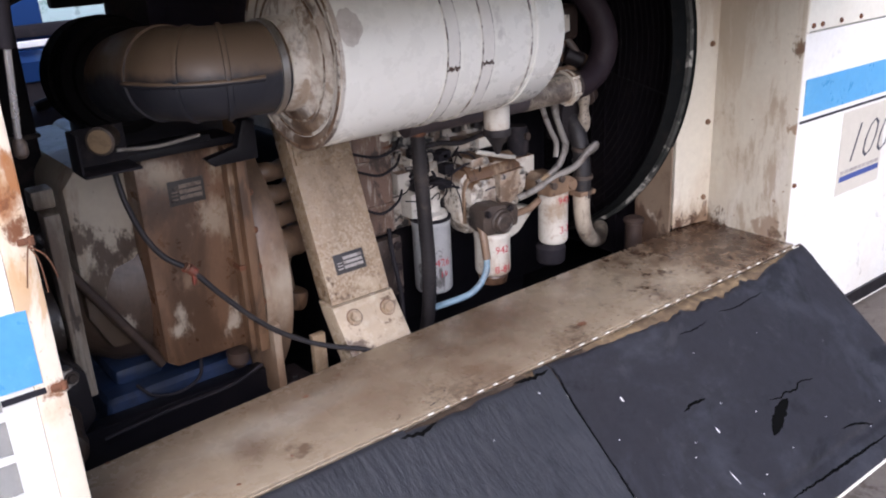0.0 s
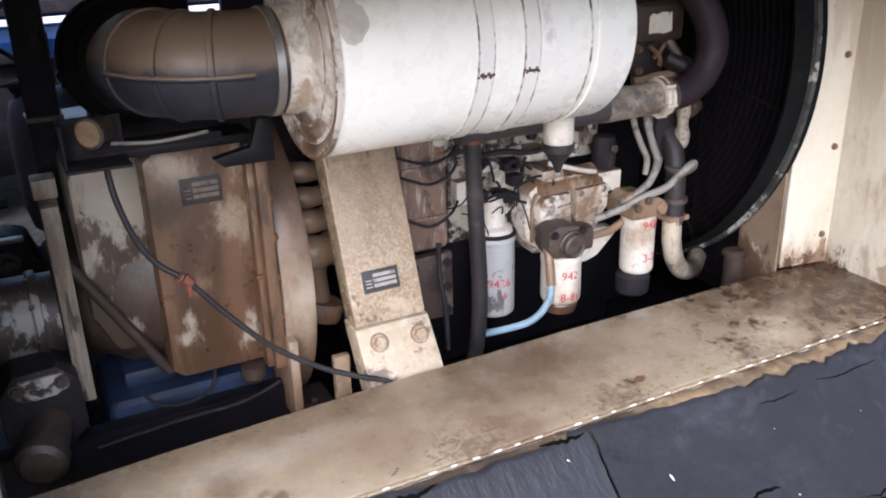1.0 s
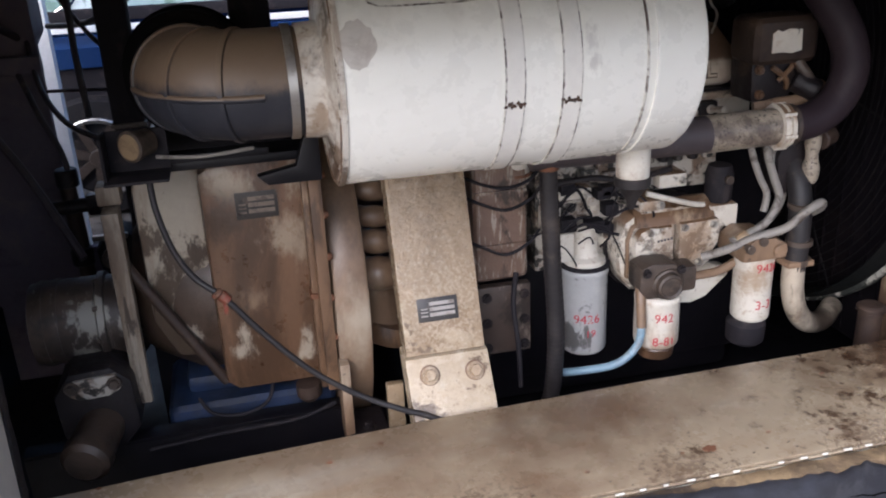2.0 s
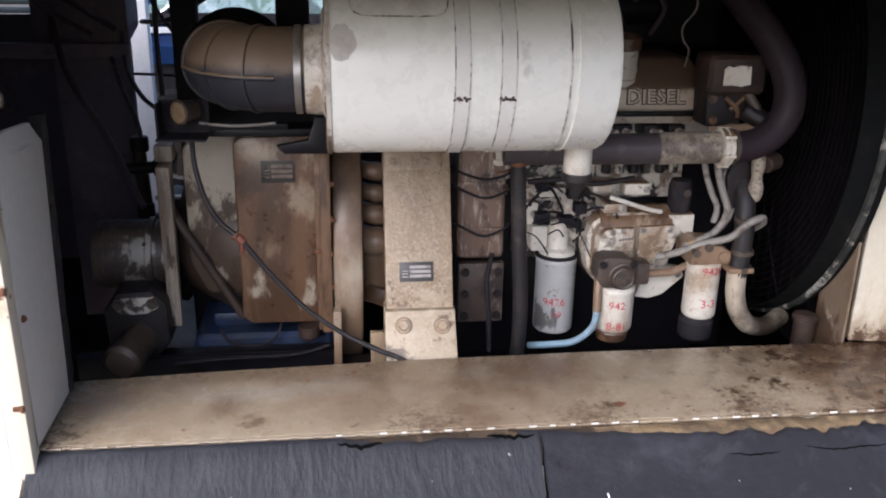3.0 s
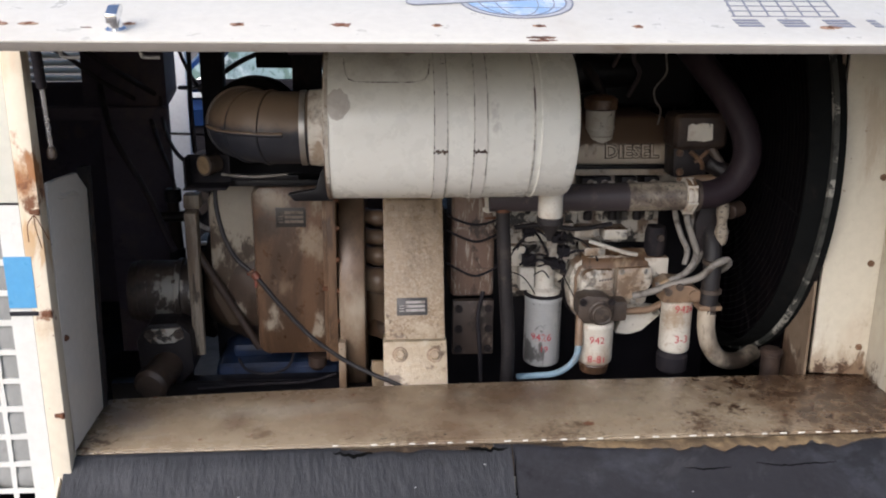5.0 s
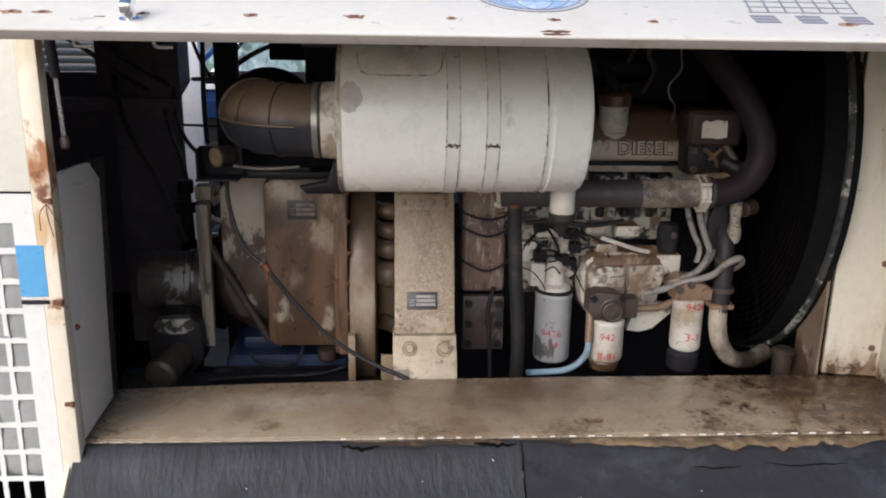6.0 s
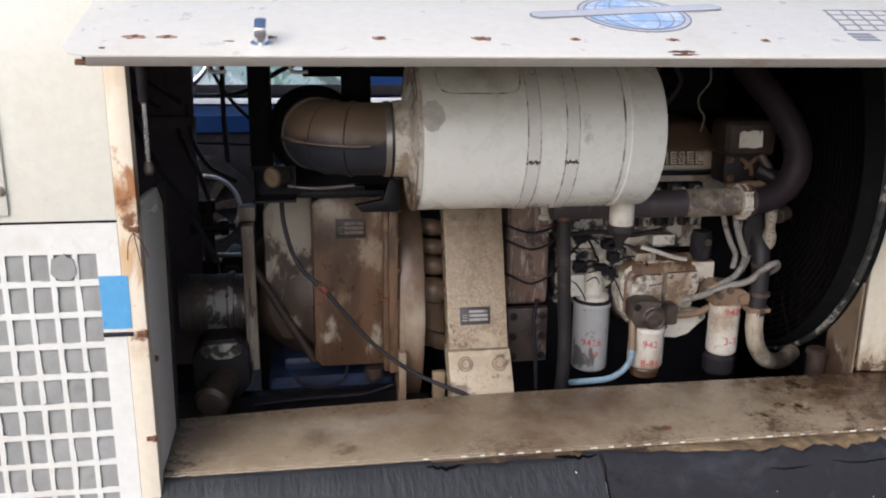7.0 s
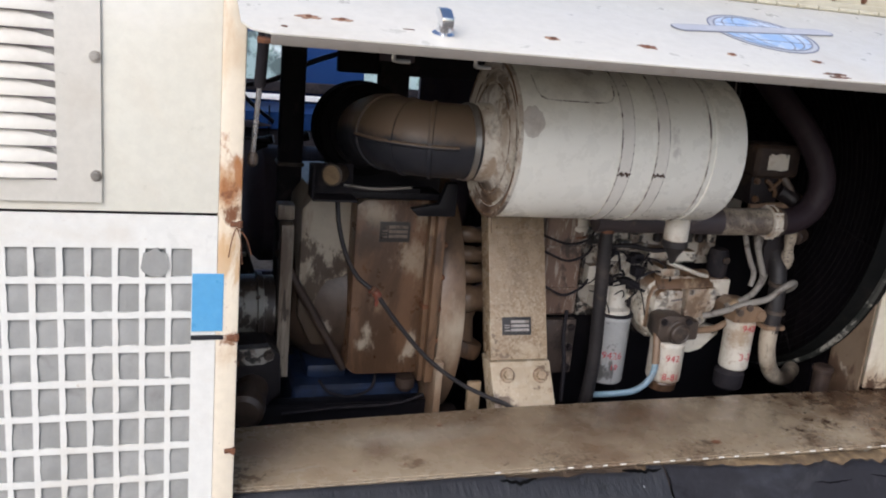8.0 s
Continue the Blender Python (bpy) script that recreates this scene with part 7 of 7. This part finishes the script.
part("clamp", lathed((1.141, 0.525, 0.915), (1.141, 0.525, 1.0), ((0, 0.022), (0.001, 0.0255), (0.012, 0.0255), (0.013, 0.022)), seg=20), M_rust, hs)
solid("thin_hose", tubed(((1.1, 0.64, 0.62), (1.08, 0.6, 0.55), (1.085, 0.58, 0.45), (1.09, 0.58, 0.33)), 0.007, seg=8), M_black, "thin black hose beside the block", "hose")
bh = thing("fuel_return_hose", (1.35, 0.55, 0.34), "grey and pale blue bent fuel hose", "hose")
part("upper_length", tubed(((1.415, 0.6, 0.58), (1.408, 0.57, 0.53), (1.405, 0.553, 0.46)), 0.013, seg=12), M_bell, bh)
part("blue_length", tubed(((1.405, 0.553, 0.465), (1.398, 0.55, 0.42), (1.37, 0.55, 0.385), (1.33, 0.555, 0.362), (1.27, 0.58, 0.345), (1.22, 0.62, 0.325)), 0.0105, seg=12), M_blue_hose, bh, "pale blue hose")
HOSES = (((1.735, 0.6, 0.94), (1.742, 0.585, 0.87), (1.762, 0.58, 0.81), (1.779, 0.575, 0.755), (1.75, 0.57, 0.70), (1.70, 0.57, 0.672), (1.655, 0.58, 0.65)),
         ((1.705, 0.62, 0.94), (1.712, 0.605, 0.87), (1.732, 0.595, 0.81), (1.753, 0.59, 0.765), (1.745, 0.585, 0.72)),
         ((1.762, 0.61, 0.94), (1.766, 0.6, 0.87), (1.784, 0.59, 0.82), (1.797, 0.585, 0.765), (1.772, 0.58, 0.71), (1.73, 0.58, 0.68)),
         ((1.846, 0.6, 0.68), (1.862, 0.56, 0.71), (1.866, 0.525, 0.737), (1.85, 0.505, 0.757), (1.81, 0.5, 0.742), (1.77, 0.52, 0.695), (1.7, 0.545, 0.668), (1.64, 0.57, 0.635), (1.59, 0.6, 0.61)))
for k, pts in enumerate(HOSES):
    solid("braided_hose", tubed(pts, (0.0105, 0.009, 0.009, 0.011)[k], seg=12), M_braid, "grey braided fuel hose looped beside the filters", "hose", "braided hoses")
solid("hose_ferrule", rodded((1.668, 0.572, 0.655), (1.695, 0.568, 0.671), 0.0135, seg=12), M_brass, "brass ferrule on a braided fuel hose", "fitting")
rnd = random.Random(21)
for k in range(16):
    a = Vector((rnd.uniform(1.18, 1.4), rnd.uniform(0.64, 0.7), rnd.uniform(0.66, 0.8)))
    b_ = a + Vector((rnd.uniform(-0.1, 0.12), rnd.uniform(-0.04, 0.04), rnd.uniform(-0.1, 0.06)))
    c_ = b_ + Vector((rnd.uniform(-0.06, 0.06), rnd.uniform(0, 0.06), rnd.uniform(-0.08, 0.02)))
    solid("harness_wire", tubed((a, (a + b_) / 2 + Vector((0, -0.02, 0.025)), b_, c_), rnd.choice((0.0022, 0.003, 0.004)), seg=6, step=5), M_black, "black harness wire on the engine side", "wire", "engine wires")
for k in range(7):
    x, z = rnd.uniform(1.19, 1.38), rnd.uniform(0.67, 0.8)
    bm = B()
    box(bm, x, x + rnd.uniform(0.02, 0.05), 0.68, 0.72, z, z + rnd.uniform(0.015, 0.035), bevel=0.004)
    solid("wire_connector", bm, M_black, "black wire connector on the engine side", "connector", "wire connectors")

# ---- fan shroud and radiator ----
SY, SZ, SR = 1.05, 1.05, 0.738


def under_roof(bm):
    """Flatten the top of a round part below the roof panel."""
    for v in bm.verts:
        v.co.z = min(v.co.z, 1.588)
    return bm


shroud = thing("fan_shroud", (2.05, SY, 0.3), "dark round fan shroud with a chipped pale rim", "shroud")
part("ring", under_roof(lathed((1.975, SY, SZ), (2.1, SY, SZ), ((0.0, SR), (0.0, SR + 0.004), (0.07, SR + 0.012), (0.1, SR + 0.02), (0.1, SR - 0.01), (0.02, SR - 0.006), (0.0, SR)), seg=120, caps=False)), M_shroud, shroud)
part("rim", under_roof(lathed((2.035, SY, SZ), (2.1, SY, SZ), ((0, SR + 0.006), (0.002, SR + 0.022), (0.016, SR + 0.024), (0.018, SR + 0.006)), seg=120, caps=False)), M_rim, shroud, "chipped pale rim")
for top in (-1, 1):
    corner = []
    for k in range(13):
        a = radians(181 + k * 3.6)
        corner.append((max(SY + math.cos(a) * (SR + 0.012), 0.366), SZ - top * math.sin(a) * (SR + 0.012)))
    edge_z = 0.12 if top < 0 else 1.59
    corner = [(y, max(0.125, min(z, 1.585))) for y, z in corner]
    bm = B()
    prism(bm, corner + [(corner[-1][0], edge_z), (0.363, edge_z)], "x", 2.07, 2.078)
    part("corner_plate", bm, M_plateshroud, shroud, "grime-stained corner plate")
for k in range(27):
    r = 0.12 + k * 0.0225
    part("guard_ring", under_roof(lathed((2.012, SY, SZ), (2.1, SY, SZ), ((0, r), (0.0015, r + 0.0018), (0.004, r), (0.0015, r - 0.0018), (0, r)), seg=72, caps=False)), M_guard, shroud)
for k in range(8):
    a = k * math.tau / 8 + 0.2
    part("guard_spoke", rodded((2.018, SY + math.cos(a) * 0.1, SZ + math.sin(a) * 0.1), (2.018, SY + math.cos(a) * 0.73, min(SZ + math.sin(a) * 0.73, 1.585)), 0.003, seg=6), M_guard, shroud)
rad = thing("radiator", (2.16, 1.05, 0.2), "dark dusty radiator core behind the fan guard", "radiator")
part("core", boxed(2.13, 2.22, 0.37, 1.9, 0.25, 1.58, bevel=0.005), M_core, rad)
for k in range(24):
    part("fin", boxed(2.122, 2.13, 0.4 + k * 0.062, 0.404 + k * 0.062, 0.27, 1.56), M_core, rad)

solid("white_post", boxed(-0.55, -0.295, 2.95, 3.03, 0.0, 1.9, bevel=0.01), M_white_scuff, "white painted post standing behind the machine", "post")

# ---- car parked beyond the rear opening ----
car = thing("parked_car", (0.6, 4.2, 0.0), "dark blue parked car beyond the open rear side", "car")
CY = 3.45


def car_body(bm, x_lo, x_hi, prof):
    rows_ = []
    for x, sc in ((x_lo, 0.86), (x_lo + 0.12, 0.97), (x_lo + 0.4, 1), (x_hi - 0.4, 1), (x_hi - 0.12, 0.97), (x_hi, 0.86)):
        rows_.append([bm.verts.new((x, CY + 0.85 + (y - 0.85) * sc, 0.55 + (z - 0.55) * sc)) for y, z in prof])
    for p, q in zip(rows_, rows_[1:]):
        for k in range(len(prof)):
            bm.faces.new((p[k], p[(k + 1) % len(prof)], q[(k + 1) % len(prof)], q[k]))
    bm.faces.new(rows_[0]), bm.faces.new(rows_[-1])


bm = B()
car_body(bm, -1.5, 2.9, ((0.03, 0.78), (0.02, 0.88), (0.1, 0.93), (1.6, 0.93), (1.68, 0.88), (1.69, 0.78)))
part("body", bm, M_carblue, car, "glossy dark blue bodywork", angle=25)
bm = B()
car_body(bm, -1.48, 2.88, ((0.06, 0.22), (0.02, 0.35), (0.02, 0.62), (0.05, 0.7), (0.045, 0.785), (1.66, 0.785), (1.68, 0.35), (1.63, 0.22)))
part("lower_side", bm, M_black, car, "black lower part of the bodywork", angle=25)
bm = B()
for p in (((-0.62, 0.95), (-0.2, 1.38), (1.5, 1.42), (2.4, 0.95)),):
    prism(bm, [(x, z) for x, z in p], "y", CY + 0.2, CY + 1.5, bevel=0.06)
part("cabin", bm, M_carblue, car)
for pts in (((-0.3, 1.055), (-0.08, 1.32), (0.59, 1.345), (0.59, 1.055)), ((1.0, 1.055), (1.0, 1.35), (1.45, 1.36), (1.83, 1.055))):
    part("side_window", prismed(pts, "y", CY + 0.185, CY + 0.2), M_glass_car, car, "side window with pale reflections painted in")
part("window_sill", boxed(-0.5, 2.1, CY + 0.15, CY + 0.2, 0.99, 1.052, bevel=0.006), M_black, car, "black rubber window sill")
part("pillar_trim", tubed(((-0.55, CY + 0.17, 0.985), (-0.4, CY + 0.175, 1.03), (-0.27, CY + 0.18, 1.12), (-0.12, CY + 0.185, 1.33)), 0.011, seg=8), M_silver, car, "bright curved pillar trim")
# White paint stands in for the chrome's bright reflection.
part("chrome_strip", boxed(-0.55, 2.2, CY + 0.01, CY + 0.05, 0.955, 0.985, bevel=0.004), M_white_scuff, car)
bm = B()
prism(bm, ((0.05, 0.8), (0.12, 0.83), (0.3, 0.83), (0.42, 0.805), (0.3, 0.79), (0.12, 0.785)), "y", CY - 0.045, CY + 0.0, bevel=0.008)
part("door_handle", bm, M_black, car, "black door handle")
for x in (0.4, 1.55):
    part("door_gap", boxed(x, x + 0.008, CY - 0.004, CY + 0.01, 0.4, 0.92), M_tear, car)
# Added pale panel for the sky glare seen left of the pillar.
part("reflection_panel", prismed(((-0.52, 1.0), (-0.3, 1.2), (-0.14, 1.33), (-0.1, 1.33), (-0.32, 1.055)), "y", CY + 0.18, CY + 0.198), M_glass_car, car, "pale panel added for the bright reflections by the pillar")
for x in (-0.26, 2.2):
    tyre = part("wheel", lathed((x, CY + 0.16, 0.32), (x, CY - 0.03, 0.32), ((0, 0.3), (0.02, 0.32), (0.15, 0.32), (0.18, 0.3), (0.185, 0.22), (0.165, 0.21)), seg=40), M_rubber, car, "black tyre")
    bm = B()
    lathe(bm, (x, CY - 0.02, 0.32), (x, CY - 0.04, 0.32), ((0, 0.2), (0.008, 0.215), (0.016, 0.205), (0.012, 0.19), (0.0, 0.185)), 40, caps=False)
    part("rim_lip", bm, M_steel, tyre, "bright alloy rim lip")
    bm = B()
    for k in range(7):
        a = k * math.tau / 7 + 0.15
        d, e = Vector((math.cos(a), 0, math.sin(a))), Vector((-math.sin(a), 0, math.cos(a)))
        c0 = Vector((x, CY - 0.03, 0.32))
        lo = [bm.verts.new(c0 + d * r + e * w + Vector((0, y, 0))) for r, w, y in ((0.03, -0.02, 0), (0.2, -0.028, 0), (0.2, 0.028, 0), (0.03, 0.02, 0))]
        hi = [bm.verts.new(v.co + Vector((0, 0.02, 0))) for v in lo]
        bm.faces.new(lo), bm.faces.new(hi)
        for i in range(4):
            bm.faces.new((lo[i], lo[(i + 1) % 4], hi[(i + 1) % 4], hi[i]))
    rod(bm, (x, CY - 0.035, 0.32), (x, CY + 0.01, 0.32), 0.05)
    part("rim", bm, M_pump, tyre, "dull dark grey wheel spokes")
